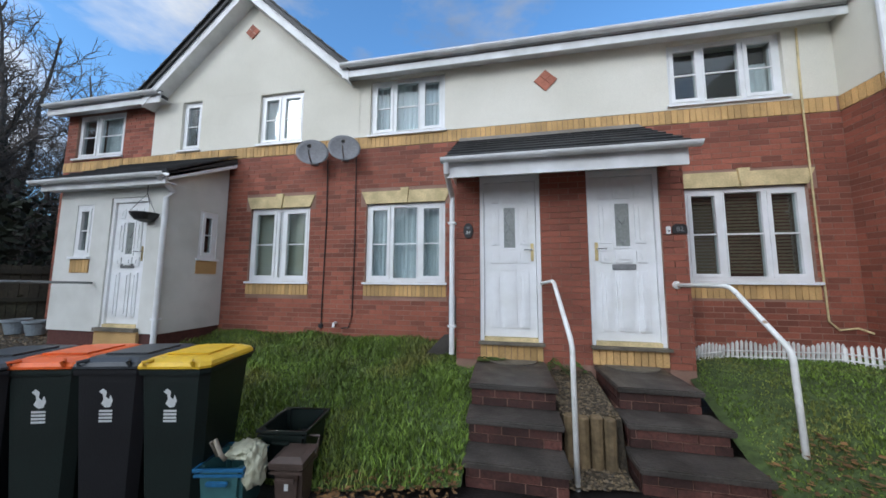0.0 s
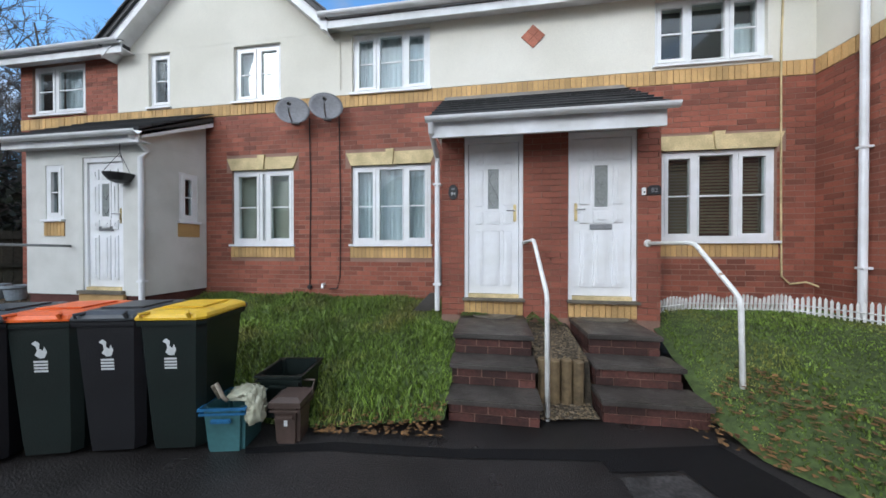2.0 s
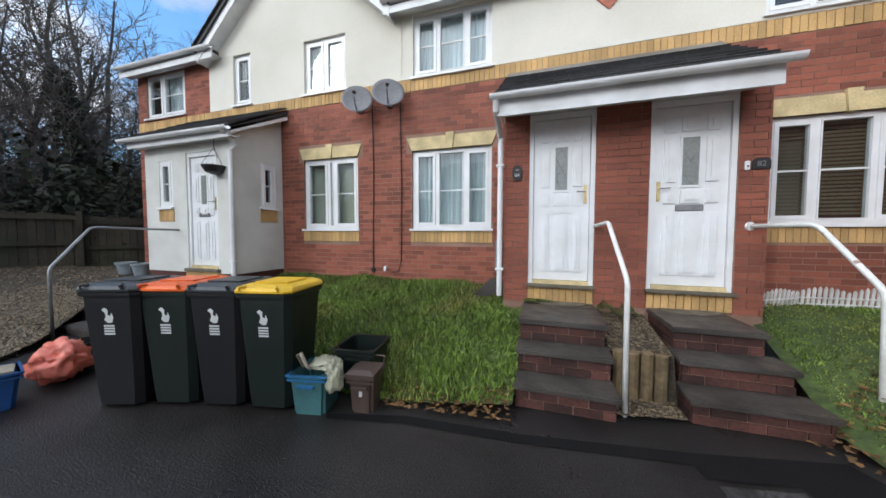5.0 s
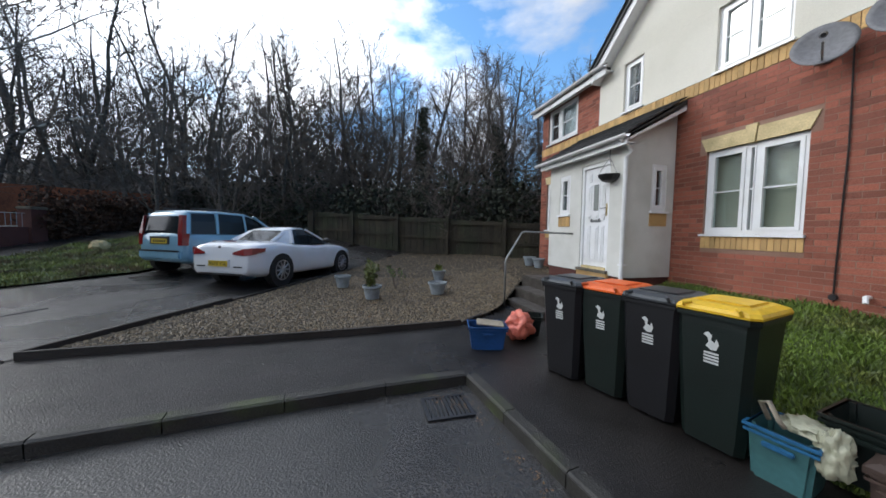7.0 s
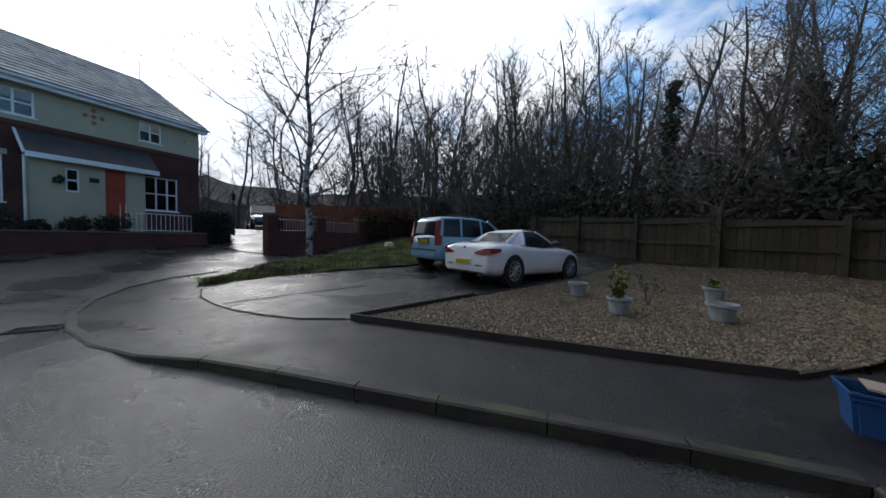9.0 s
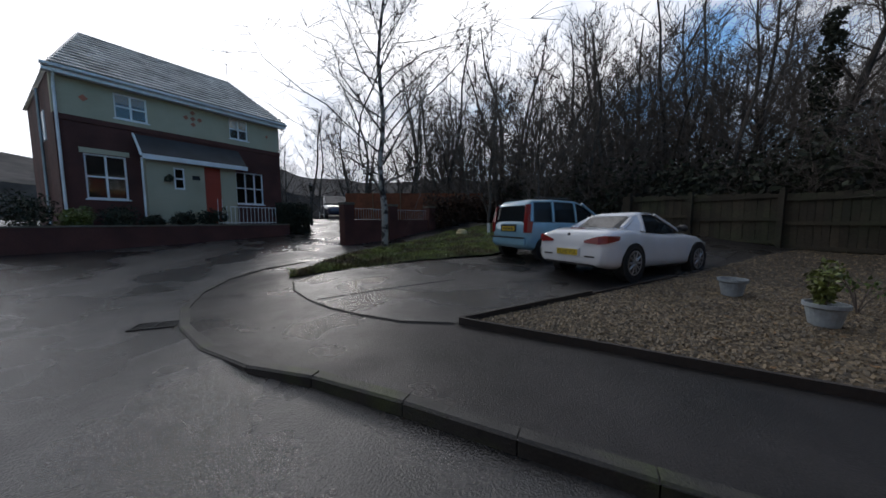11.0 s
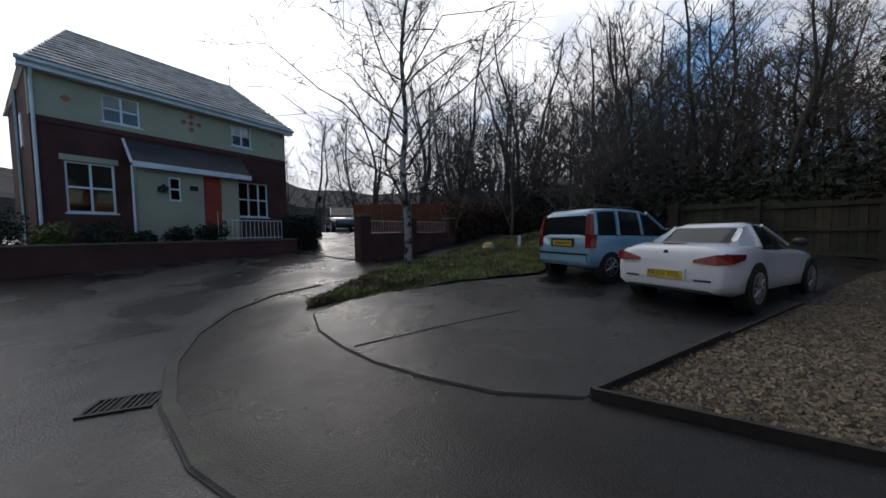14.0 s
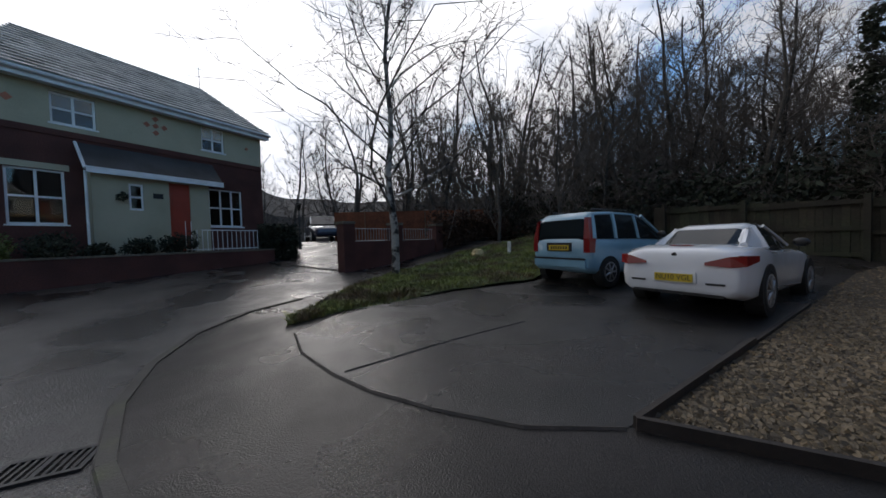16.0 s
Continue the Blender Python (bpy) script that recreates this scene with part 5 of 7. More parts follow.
def bag(name, label, x, y, z, size, material, seed, squash=(1, 1, 1), turn=0):
    bm = bmesh.new()
    bmesh.ops.create_icosphere(bm, subdivisions=4, radius=1)
    for v in bm.verts:
        n1 = noise.noise(v.co * 1.6 + Vector((seed, 0, 0)))
        n2 = noise.noise(v.co * 4.5 + Vector((0, seed, 0)))
        ridge = abs(noise.noise(v.co * 3.0 + Vector((0, 0, seed))))
        fold = abs(noise.noise(Vector((v.co.x * 5, v.co.y * 5, v.co.z * 1.6 + seed))))
        v.co *= 1 + 0.3 * n1 + 0.12 * n2 - 0.3 * ridge - 0.45 * fold
        v.co = Vector((v.co.x * squash[0], v.co.y * squash[1], v.co.z * squash[2])) * size
    low = min(v.co.z for v in bm.verts)
    for v in bm.verts:
        v.co.z = max(v.co.z, low * 0.7)
    ob = mesh_object(name, bm, material, True)
    ob.matrix_basis = pose(x, y, z - low * 0.7, 0, 0, turn)
    return tagged(ob, label, "bag")


tub("recycling_box", "teal recycling box with a blue rim, full of rubbish", -2.2, 3.38, 0.0, 12, 0.3, 0.32, 0.33, M_TEAL, M_BLUERIM)
tub("recycling_box", "dark teal recycling box tucked behind another", -1.99, 3.75, 0.08, 8, 0.36, 0.4, 0.36, M_BINGREEN)
bag("plastic_bag", "crumpled cream plastic bag spilling over the box", -2.0, 3.34, 0.19, 0.14, M_BAGCREAM, 3, (0.65, 0.6, 1.2), 20)
bag("plastic_bag", "cream bag heaped on top of the box", -2.14, 3.41, 0.33, 0.13, M_BAGCREAM, 9, (1.05, 1.0, 0.4))
strap = mesh_object("bag_handle", tube([(-2.26, 3.3, 0.36), (-2.29, 3.27, 0.46), (-2.24, 3.25, 0.49), (-2.19, 3.25, 0.4), (-2.17, 3.27, 0.36)], 0.014, 6), M_CARD, True)
tagged(strap, "grey-brown looped bag handle sticking up from the box", "handle")
caddy = tub("food_caddy", "brown plastic food waste caddy with lid and handle", -1.8, 3.49, 0.0, 8, 0.21, 0.22, 0.3, M_BROWN, None, 0.85, "bin")
part("lid", loft([[(-0.12, -0.13, 0.305), (0.12, -0.13, 0.305), (0.12, 0.12, 0.305), (-0.12, 0.12, 0.305)], [(-0.12, -0.13, 0.325), (0.12, -0.13, 0.325), (0.12, 0.12, 0.335), (-0.12, 0.12, 0.335)], [(-0.08, -0.08, 0.345), (0.08, -0.08, 0.345), (0.08, 0.08, 0.352), (-0.08, 0.08, 0.352)]]), M_BROWN, caddy)
part("handle", tube([(-0.12, 0.06, 0.3), (-0.12, 0.13, 0.39), (0.12, 0.13, 0.39), (0.12, 0.06, 0.3)], 0.009, 6), M_BROWN, caddy)
part("print_mark", box(-0.012, 0.014, -0.108, -0.105, 0.14, 0.21), M_BINPRINT, caddy, "small white printed mark")
tub("recycling_box", "blue recycling box with cardboard on top by the gravel", -4.6, 2.38, gz(-4.6, 2.38), 75, 0.46, 0.32, 0.29, M_BLUEBOX)
card = tagged(mesh_object("cardboard_sheet", box(-0.17, 0.17, -0.12, 0.12, 0, 0.015), M_CARD), "flat piece of grey cardboard on the blue box", "cardboard")
card.matrix_basis = pose(-4.6, 2.42, gz(-4.5, 2.28) + 0.297, 0, 4, 70)
bag("rubbish_bag", "shiny red plastic rubbish bag slumped by the box", -4.75, 2.92, gz(-4.75, 2.92) + 0.02, 0.22, M_BAGRED, 5, (0.95, 1.1, 1.0), 30)
tub("recycling_box", "dark green recycling box behind the red bag", -4.95, 3.15, gz(-4.8, 3.0), 60, 0.4, 0.3, 0.28, M_BINGREEN)


# ---- gravel garden ----
def garden_h(x, y):
    t = min(max((y - 2.4) / 2.8, 0), 1)
    return gz(x, y) + 0.02 + 0.32 * t * t * (3 - 2 * t)


GARDEN = [(-5.45, 2.28), (-5.24, 0.3), (-5.02, -2.5), (-7.1, -1.35), (-9.3, -0.13), (-11.0, 0.8), (-12.2, 1.6), (-13.0, 2.5), (-11.2, 5.0), (-10.2, 6.5), (-9.2, 6.9), (-9.16, 5.99), (-7.24, 5.99), (-7.24, 4.3), (-6.0, 3.2)]
patch("gravel_garden", GARDEN, garden_h, M_GRAVELBED, 0.3, label="golden gravel front garden", category="garden")
NEAR = [(-5.47, 2.2), (-5.27, 0.3), (-5.06, -2.44), (-7.1, -1.28), (-9.3, -0.05), (-9.0, 4.5), (-7.3, 4.3), (-6.0, 3.2)]
stones("gravel", NEAR, garden_h, 26000, 0.026, "loose golden and brown gravel stones", 41)
stones("gravel", GARDEN, garden_h, 9000, 0.026, "loose golden and brown gravel stones", 42)
litter("fallen_leaves", GARDEN, lambda x, y: garden_h(x, y) + 0.015, 350, 0.03, M_LEAFLITTER, "brown leaves scattered over the gravel", 43)
edging = thing("edging_board", "dark low edging board round the gravel", "edging", kind="structure")
ED = [(-6.0, 3.05), (-5.43, 2.3), (-5.22, 0.3), (-4.99, -2.54), (-7.1, -1.38), (-9.3, -0.16)]
for (x0, y0), (x1, y1) in zip(ED, ED[1:]):
    n = max(1, round(math.hypot(x1 - x0, y1 - y0) / 1.2))
    for k in range(n):
        p, q = [Vector((x0 + (x1 - x0) * s / n, y0 + (y1 - y0) * s / n)) for s in (k, k + 1)]
        t = Vector((-(q - p).y, (q - p).x)).normalized() * 0.02
        h = 0.085 if x0 > -5.5 else 0.05
        part("board", loft([[(w.x - t.x, w.y - t.y, gz(*w) - 0.02), (w.x + t.x, w.y + t.y, gz(*w) - 0.02), (w.x + t.x, w.y + t.y, gz(*w) + h), (w.x - t.x, w.y - t.y, gz(*w) + h)] for w in (p, q)]), M_EDGING, edging)
path_steps = thing("path_steps", "low brown stone steps up to the porch door", "steps", kind="structure")
part("landing", box(-7.2, -5.25, 4.3, 5.1, 0.1, 0.56, None, 0.015), M_SLAB, path_steps)
part("step", box(-6.9, -5.35, 3.95, 4.298, 0.1, 0.37, None, 0.015), M_SLAB, path_steps)
part("step", box(-6.6, -5.4, 3.6, 3.948, 0.05, 0.2, None, 0.015), M_SLAB, path_steps)
blades("grass", [(-4.0, 3.3), (-4.3, 3.2), (-5.2, 4.3), (-5.2, 5.1), (-4.7, 4.6)], lambda x, y: max(lawn_h(x, y) if inside((x, y), LAWN1) else 0.05, 0.05), 2600, 0.1, M_GRASS, "rough grass at the lawn corner", 6, 0.8, 0.008)


def leaves_ball(centre, r, count, size, rng, verts, faces, flat=1.0):
    for _ in range(count):
        d = Vector((rng.gauss(0, 1), rng.gauss(0, 1), rng.gauss(0, 1))).normalized() * r * rng.uniform(0.3, 1) ** 0.5
        p = Vector(centre) + Vector((d.x, d.y, d.z * flat))
        a = Vector((rng.gauss(0, 1), rng.gauss(0, 1), rng.gauss(0, 1))).normalized()
        b = a.cross(Vector((rng.gauss(0, 1), rng.gauss(0, 1), rng.gauss(0, 1)))).normalized()
        s, n = size * rng.uniform(0.5, 1.3), len(verts)
        verts += [tuple(p - a * s), tuple(p + b * s * 0.5), tuple(p + a * s), tuple(p - b * s * 0.5)]
        faces.append((n, n + 1, n + 2, n + 3))


def pot(x, y, label, plant=0.0, r=0.17, seed=1):
    p = thing("plant_pot", label, "plant pot", pose(x, y, garden_h(x, y) + 0.01), group="garden pots")
    part("pot", lathe([(r * 0.68, 0), (r * 0.72, 0.02), (r * 0.92, 0.2), (r, 0.21), (r * 1.06, 0.22), (r * 1.06, 0.26), (r * 0.95, 0.26), (r * 0.9, 0.2), (r * 0.7, 0.19)], 22), M_POT, p)
    part("soil", lathe([(r * 0.02, 0.215), (r * 0.88, 0.21), (r * 0.88, 0.2), (r * 0.02, 0.2)], 14), M_SOIL, p)
    if plant:
        rng, verts, faces = random.Random(seed), [], []
        for k in range(9):
            a, h = rng.uniform(0, 6.28), rng.uniform(0.3, 1) * plant
            tip = (0.14 * plant * 2 * math.cos(a) * h / plant, 0.14 * plant * 2 * math.sin(a) * h / plant, 0.2 + h)
            part("stem", tube([(0, 0, 0.2), (tip[0] * 0.5, tip[1] * 0.5, 0.2 + h * 0.55), tip], [0.008, 0.006, 0.003], 4), M_TWIG, p)
            leaves_ball(tip, 0.09, 45, 0.035, rng, verts, faces)
            leaves_ball((tip[0] * 0.6, tip[1] * 0.6, 0.2 + h * 0.6), 0.08, 25, 0.035, rng, verts, faces)
        ob = from_arrays("foliage", verts, faces, M_SHRUB)
        ob.parent = p


pot(-8.1, 0.42, "grey-blue plastic pot on the gravel")
pot(-7.05, 1.02, "grey-blue pot with a leafy evergreen shrub", 0.5, 0.175, 2)
pot(-8.7, 2.75, "grey-blue pot with a sparse low plant", 0.12, 0.17, 3)
pot(-7.3, 2.38, "wide grey-blue plastic pot on the gravel", 0.0, 0.19)
pot(-8.95, 5.5, "grey pot standing by the brick corner")
pot(-8.55, 5.55, "grey pot standing against the brick wall", 0.0, 0.16)
rose = thing("bare_rose_bush", "thin leggy bush with a few leaves in the gravel", "bush", pose(-7.85, 1.55, garden_h(-7.85, 1.55)))
rng, vs, fs = random.Random(4), [], []
for k in range(8):
    a, h = rng.uniform(0, 6.28), rng.uniform(0.3, 0.6)
    part("stem", tube([(0, 0, 0), (0.07 * math.cos(a), 0.07 * math.sin(a), h * 0.5), (0.2 * math.cos(a), 0.2 * math.sin(a), h)], [0.008, 0.006, 0.003], 4), M_TWIG, rose)
    leaves_ball((0.15 * math.cos(a), 0.15 * math.sin(a), h * 0.85), 0.07, 14, 0.03, rng, vs, fs)
from_arrays("foliage", vs, fs, M_WEED).parent = rose
seam = mesh_object("drive_seam", tube([(x, y, gz(x, y) + 0.008) for x, y in [(-4.77, -5.0), (-5.26, -4.76), (-5.95, -4.41), (-6.98, -3.79)]], 0.012, 4), M_SLAB)
tagged(seam, "pale narrow seam across the wet drive", "seam", kind="structure")
edge_line = mesh_object("drive_edging", tube([(x, y, gz(x, y) + 0.008) for x, y in DRIVE_EDGE], 0.016, 4), M_SLAB)
tagged(edge_line, "worn concrete edging between drive and pavement", "edging", kind="structure")


# ---- grass verge ----
M_VERGE = mat("verge_grass_blade", (0.2, 0.23, 0.055), 0.6, island=0.5, grain_amt=0.1, stain=1.2, stain_amt=0.35, bump=0, second=(0.12, 0.085, 0.04), second_scale=1.4, second_pos=(0.42, 0.6))
VERGE = [(-5.5, -7.05), (-6.5, -6.85), (-8.6, -5.75), (-10.1, -4.4), (-12.0, -4.2), (-15.5, -2.5), (-16.5, -6.0), (-13.4, -8.0), (-11.2, -8.35), (-9.6, -8.5), (-8.3, -8.2), (-7.0, -7.85), (-6.1, -7.5)]


def verge_h(x, y):
    return gz(x, y) + 0.015 + 0.08 * min(max((-x - 7) / 4, 0), 1) + 0.03 * noise.noise(Vector((x, y, 0)))


patch("verge", VERGE, verge_h, M_LAWN, 0.4, label="rough grass verge beside the drive", category="verge")
blades("grass", VERGE, verge_h, 24000, 0.12, M_VERGE, "rough tussocky verge grass", 51, 0.9, 0.01)
blades("grass", [(-5.5, -7.05), (-6.5, -6.85), (-8.2, -6.4), (-9.7, -8.3), (-8.3, -8.2), (-7.0, -7.85), (-6.1, -7.5)], verge_h, 7000, 0.16, M_VERGE, "dark straggling weeds at the verge tip", 52, 1.0, 0.012)
rock = bag("rock", "pale boulder on the verge", -12.9, -7.0, verge_h(-12.9, -7.0) - 0.05, 0.26, M_STONE, 12, (1.3, 1.0, 0.7))
rock["category"] = "rock"
post = tagged(mesh_object("marker_post", box(-13.25, -13.15, -6.0, -5.9, 0.6, 1.3, None, 0.01), M_PICKET), "short white marker post in the grass", "post")


# ---- fence ----
fence = thing("fence", "tall weathered close-board timber fence", "fence", kind="structure")
F0, F1 = Vector((-9.6, 7.4)), Vector((-16.0, -1.6))
flen, fdir = (F1 - F0).length, (F1 - F0).normalized()
fn = Vector((-fdir.y, fdir.x))
if fn.x < 0:
    fn = -fn


def fence_piece(name, s0, s1, o0, o1, z0, z1, material=None):
    p, q = F0 + fdir * s0, F0 + fdir * s1
    rise = 0.05 * s0 - 0.3
    z0, z1 = z0 + rise, z1 + rise
    bm = loft([[(w.x + fn.x * o0, w.y + fn.y * o0, z0), (w.x + fn.x * o1, w.y + fn.y * o1, z0), (w.x + fn.x * o1, w.y + fn.y * o1, z1), (w.x + fn.x * o0, w.y + fn.y * o0, z1)] for w in (p, q)])
    part(name, bm, material or M_FENCE, fence)


rng = random.Random(5)
for k in range(int(flen / 0.135)):
    s = k * 0.135
    fence_piece("board", s, s + 0.128, -0.02 + 0.012 * (k % 2), 0.0 + 0.012 * (k % 2), 0.3, 2.06 + rng.uniform(-0.02, 0.02))
for k in range(int(flen / 2.1) + 1):
    fence_piece("post", k * 2.1, k * 2.1 + 0.1, 0.06, 0.16, 0.2, 2.16)
for z in (0.75, 1.35, 1.95):
    for k in range(int(flen / 2.1)):
        fence_piece("rail", k * 2.1 + 0.1, k * 2.1 + 2.1, 0.014, 0.07, z, z + 0.09)


# ---- trees ----
def branch_mesh(start, direction, length, radius, rng, depth, verts, faces, sides=3, segs=4, droop=0.0, wander=0.22, tips=None):
    p, d, n0 = Vector(start), Vector(direction).normalized(), None
    nodes = []
    for i in range(segs + 1):
        f = i / segs
        r = radius * (1 - 0.8 * f)
        u = d.orthogonal().normalized()
        v = d.cross(u)
        n = len(verts)
        for k in range(sides):
            a = 6.283 * k / sides
            verts.append(tuple(p + r * (math.cos(a) * u + math.sin(a) * v)))
        if n0 is not None:
            for k in range(sides):
                faces.append((n0 + k, n0 + (k + 1) % sides, n + (k + 1) % sides, n + k))
        n0 = n
        nodes.append((p.copy(), d.copy(), r))
        p = p + d * (length / segs)
        d = (d + Vector((rng.gauss(0, wander), rng.gauss(0, wander), rng.gauss(0, wander) * 0.7 + 0.06 - droop))).normalized()
    return nodes


def grow_tree(seed, height, radius, limbs, spread, droop=0.0, start=0.3, fine=5, twig=0.008, tip_segs=1, limb_r=0.45):
    """Trunk, limbs and twigs as two vertex and face lists."""
    rng = random.Random(seed)
    tv, tf, cv, cf = [], [], [], []
    trunk = branch_mesh((0, 0, -0.2), (rng.gauss(0, 0.03), rng.gauss(0, 0.03), 1), height, radius, rng, 0, tv, tf, 8, 12, 0, 0.085)
    for k in range(limbs):
        f = start + (0.97 - start) * (k / limbs) ** 0.9
        i = min(int(f * 12), 11)
        base, _, r = trunk[i]
        q = base.lerp(trunk[i + 1][0], f * 12 - i)
        a = k * 2.4 + rng.uniform(-0.5, 0.5)
        up = rng.uniform(0.5, 1.1) * (0.6 + f)
        ln = height * spread * (1.15 - f) * rng.uniform(0.7, 1.2) + 0.5
        limb = branch_mesh(q, (math.cos(a), math.sin(a), up), ln, max(r * limb_r, 0.012), rng, 1, tv, tf, 5, 6, droop * 0.3, 0.16)
        for j in range(9):
            b, d, rr = limb[1 + j * 6 // 10 + (1 if j > 7 else 0)]
            b = b.lerp(limb[min(2 + j * 6 // 10, 6)][0], rng.random())
            sd = (d + Vector((rng.gauss(0, 0.7), rng.gauss(0, 0.7), rng.gauss(0.15, 0.4)))).normalized()
            sub = branch_mesh(b, sd, ln * rng.uniform(0.25, 0.5), max(rr * 0.45, twig), rng, 2, cv, cf, 3, 4, droop, 0.2)
            for m in range(fine):
                b2, d2, r2 = sub[rng.randint(1, 4)]
                td = (d2 + Vector((rng.gauss(0, 0.8), rng.gauss(0, 0.8), rng.gauss(0.1, 0.5)))).normalized()
                branch_mesh(b2, td, ln * rng.uniform(0.1, 0.3), twig * 0.7, rng, 3, cv, cf, 3, tip_segs, droop * 2, 0.25)
    return tv, tf, cv, cf


def tree(name, label, x, y, z, data, bark, twig_mat, ivy=0.0, seed=1):
    t = thing(name, label, "tree", pose(x, y, z), group="woodland trees" if name == "bare_tree" else "")
    tv, tf, cv, cf = data
    from_arrays("trunk", tv, tf, bark).parent = t
    from_arrays("crown", cv, cf, twig_mat).parent = t
    if ivy:
        rng, vs, fs = random.Random(seed), [], []
        n = int(ivy * 5)
        for k in range(n):
            h = ivy * k / n
            w = 0.55 * (1 - 0.55 * k / n) * rng.uniform(0.6, 1.2)
            leaves_ball((rng.uniform(-0.2, 0.2), rng.uniform(-0.2, 0.2), h), w, 130, 0.07, rng, vs, fs, 1.0)
        from_arrays("ivy", vs, fs, M_IVY).parent = t
        tagged(t.children[-1], "dense dark ivy on the trunk")
    return t


bare = "tall bare winter tree with fine brown twigs behind the fence"
ivied = "bare winter tree with an ivy-clad trunk behind the fence"
protos = []
for k, (h, r, li, sp, st) in enumerate(((10.5, 0.12, 22, 0.34, 0.14), (9.3, 0.09, 20, 0.38, 0.12), (11.5, 0.15, 22, 0.38, 0.18), (8.0, 0.07, 18, 0.36, 0.12), (9.0, 0.085, 20, 0.32, 0.15))):
    protos.append(tree("bare_tree", bare, -19 - k * 2.6, -3 + k * 3.1, 0.4, grow_tree(100 + k, h, r, li, sp, 0, st, 7, 0.0115, 1, 0.4), M_BARK, M_TWIG))
ivy_a = tree("ivy_tree", ivied, -16.6, 3.7, 0.4, grow_tree(120, 9.5, 0.16, 13, 0.26, 0, 0.45), M_BARK, M_TWIG, 7.4, 7)
ivy_b = tree("ivy_tree", ivied, -14.9, 7.2, 0.4, grow_tree(121, 8.5, 0.16, 12, 0.25, 0, 0.5), M_BARK, M_TWIG, 6.2, 8)
copy_thing(ivy_a, pose(-13.3, 10.5, 0.3, 0, 0, 80))
copy_thing(ivy_b, pose(-18.0, 8.6, 0.4, 0, 0, 140))
rng = random.Random(77)
spots = 0
while spots < 62:
    s, o = rng.uniform(-9, 24), rng.uniform(1.2, 15) ** 1.0
    p = F0 + fdir * s - fn * o
    if p.y < -11 and p.x > -17:
        continue
    if p.x > -10.6 and p.y < 14 or s < 5 and rng.random() < 0.5:
        continue
    proto = protos[rng.randrange(5)]
    c = copy_thing(proto, pose(p.x, p.y, 0.4, rng.uniform(-4, 4), rng.uniform(-4, 4), rng.uniform(0, 360)))
    sc = rng.uniform(0.75, 1.3)
    c.scale = (sc, sc, sc * rng.uniform(0.9, 1.1))
    spots += 1
for x, y, k, a in ((-15.2, -4.4, 3, 30), (-16.2, -7.4, 4, 200), (-17.5, -5.2, 1, 100), (-24, -9, 2, 10), (-27, -13, 0, 60), (-25, -17, 1, 150), (-21, -12.5, 4, 20), (-30, -20, 2, 80), (-24.5, -22, 3, 10), (-20, -26, 0, 90)):
    copy_thing(protos[k], pose(x, y, 0.4, 0, 0, a))
far_protos = [tree("bare_tree", "distant bare winter tree in the wood", -27 - 4 * k, -8 - 6 * k, 0.4, grow_tree(140 + k, 11 + k, 0.16, 15, 0.36, 0, 0.15, 3, 0.02, 1, 0.35), M_BARK, M_TWIG) for k in range(3)]
rng = random.Random(55)
for k in range(130):
    a, r = radians(rng.uniform(128, 243)), rng.uniform(19, 40)
    x, y = -3 + r * math.cos(a), -2 + r * math.sin(a)
    if x > -18 and y < 6:
        continue
    c = copy_thing(far_protos[k % 3], pose(x, y, 0.4, rng.uniform(-3, 3), rng.uniform(-3, 3), rng.uniform(0, 360)))
    sc = rng.uniform(0.7, 1.15)
    c.scale = (sc, sc, sc)
rng = random.Random(91)
made = 0
while made < 26:
    s, o = rng.uniform(-8, 26), rng.uniform(0.8, 11)
    p = F0 + fdir * s - fn * o
    if p.x > -10.8 or (p.y < -11 and p.x > -18):
        continue
    c = copy_thing(protos[rng.randrange(5)], pose(p.x, p.y, 0.35, rng.uniform(-9, 9), rng.uniform(-9, 9), rng.uniform(0, 360)))
    sc = rng.uniform(0.35, 0.6)
    c.scale = (sc, sc, sc)
    made += 1
birch = tree("birch_tree", "slender bare silver birch with drooping twigs on the verge", -9.55, -8.1, 0.4, grow_tree(305, 9.5, 0.12, 32, 0.5, 0.07, 0.22, 9, 0.009, 2, 0.42), M_BIRCH, M_TWIG)
# thicket behind the fence
rng, vs, fs = random.Random(15), [], []
for k in range(700):
    s, o = rng.uniform(-8, 26), rng.uniform(0.8, 9)
    p = F0 + fdir * s - fn * o
    if p.x > -10.4:
        continue
    leaves_ball((p.x, p.y, rng.uniform(0.3, 3.6)), rng.uniform(0.5, 1.2), 60, 0.12, rng, vs, fs, 1.1)
tagged(from_arrays("thicket", vs, fs, M_IVY), "dark ivy and bramble thicket under the trees", "undergrowth", kind="stuff")
vs, fs = [], []
for k in range(160):
    p = Vector((rng.uniform(-34, -18), rng.uniform(-20, 2)))
    leaves_ball((p.x, p.y, rng.uniform(0.5, 1.6)), rng.uniform(0.6, 1.2), 45, 0.14, rng, vs, fs, 0.8)
tagged(from_arrays("dead_bracken", vs, fs, M_BRACKEN), "russet dead bracken under the trees", "undergrowth", kind="stuff")
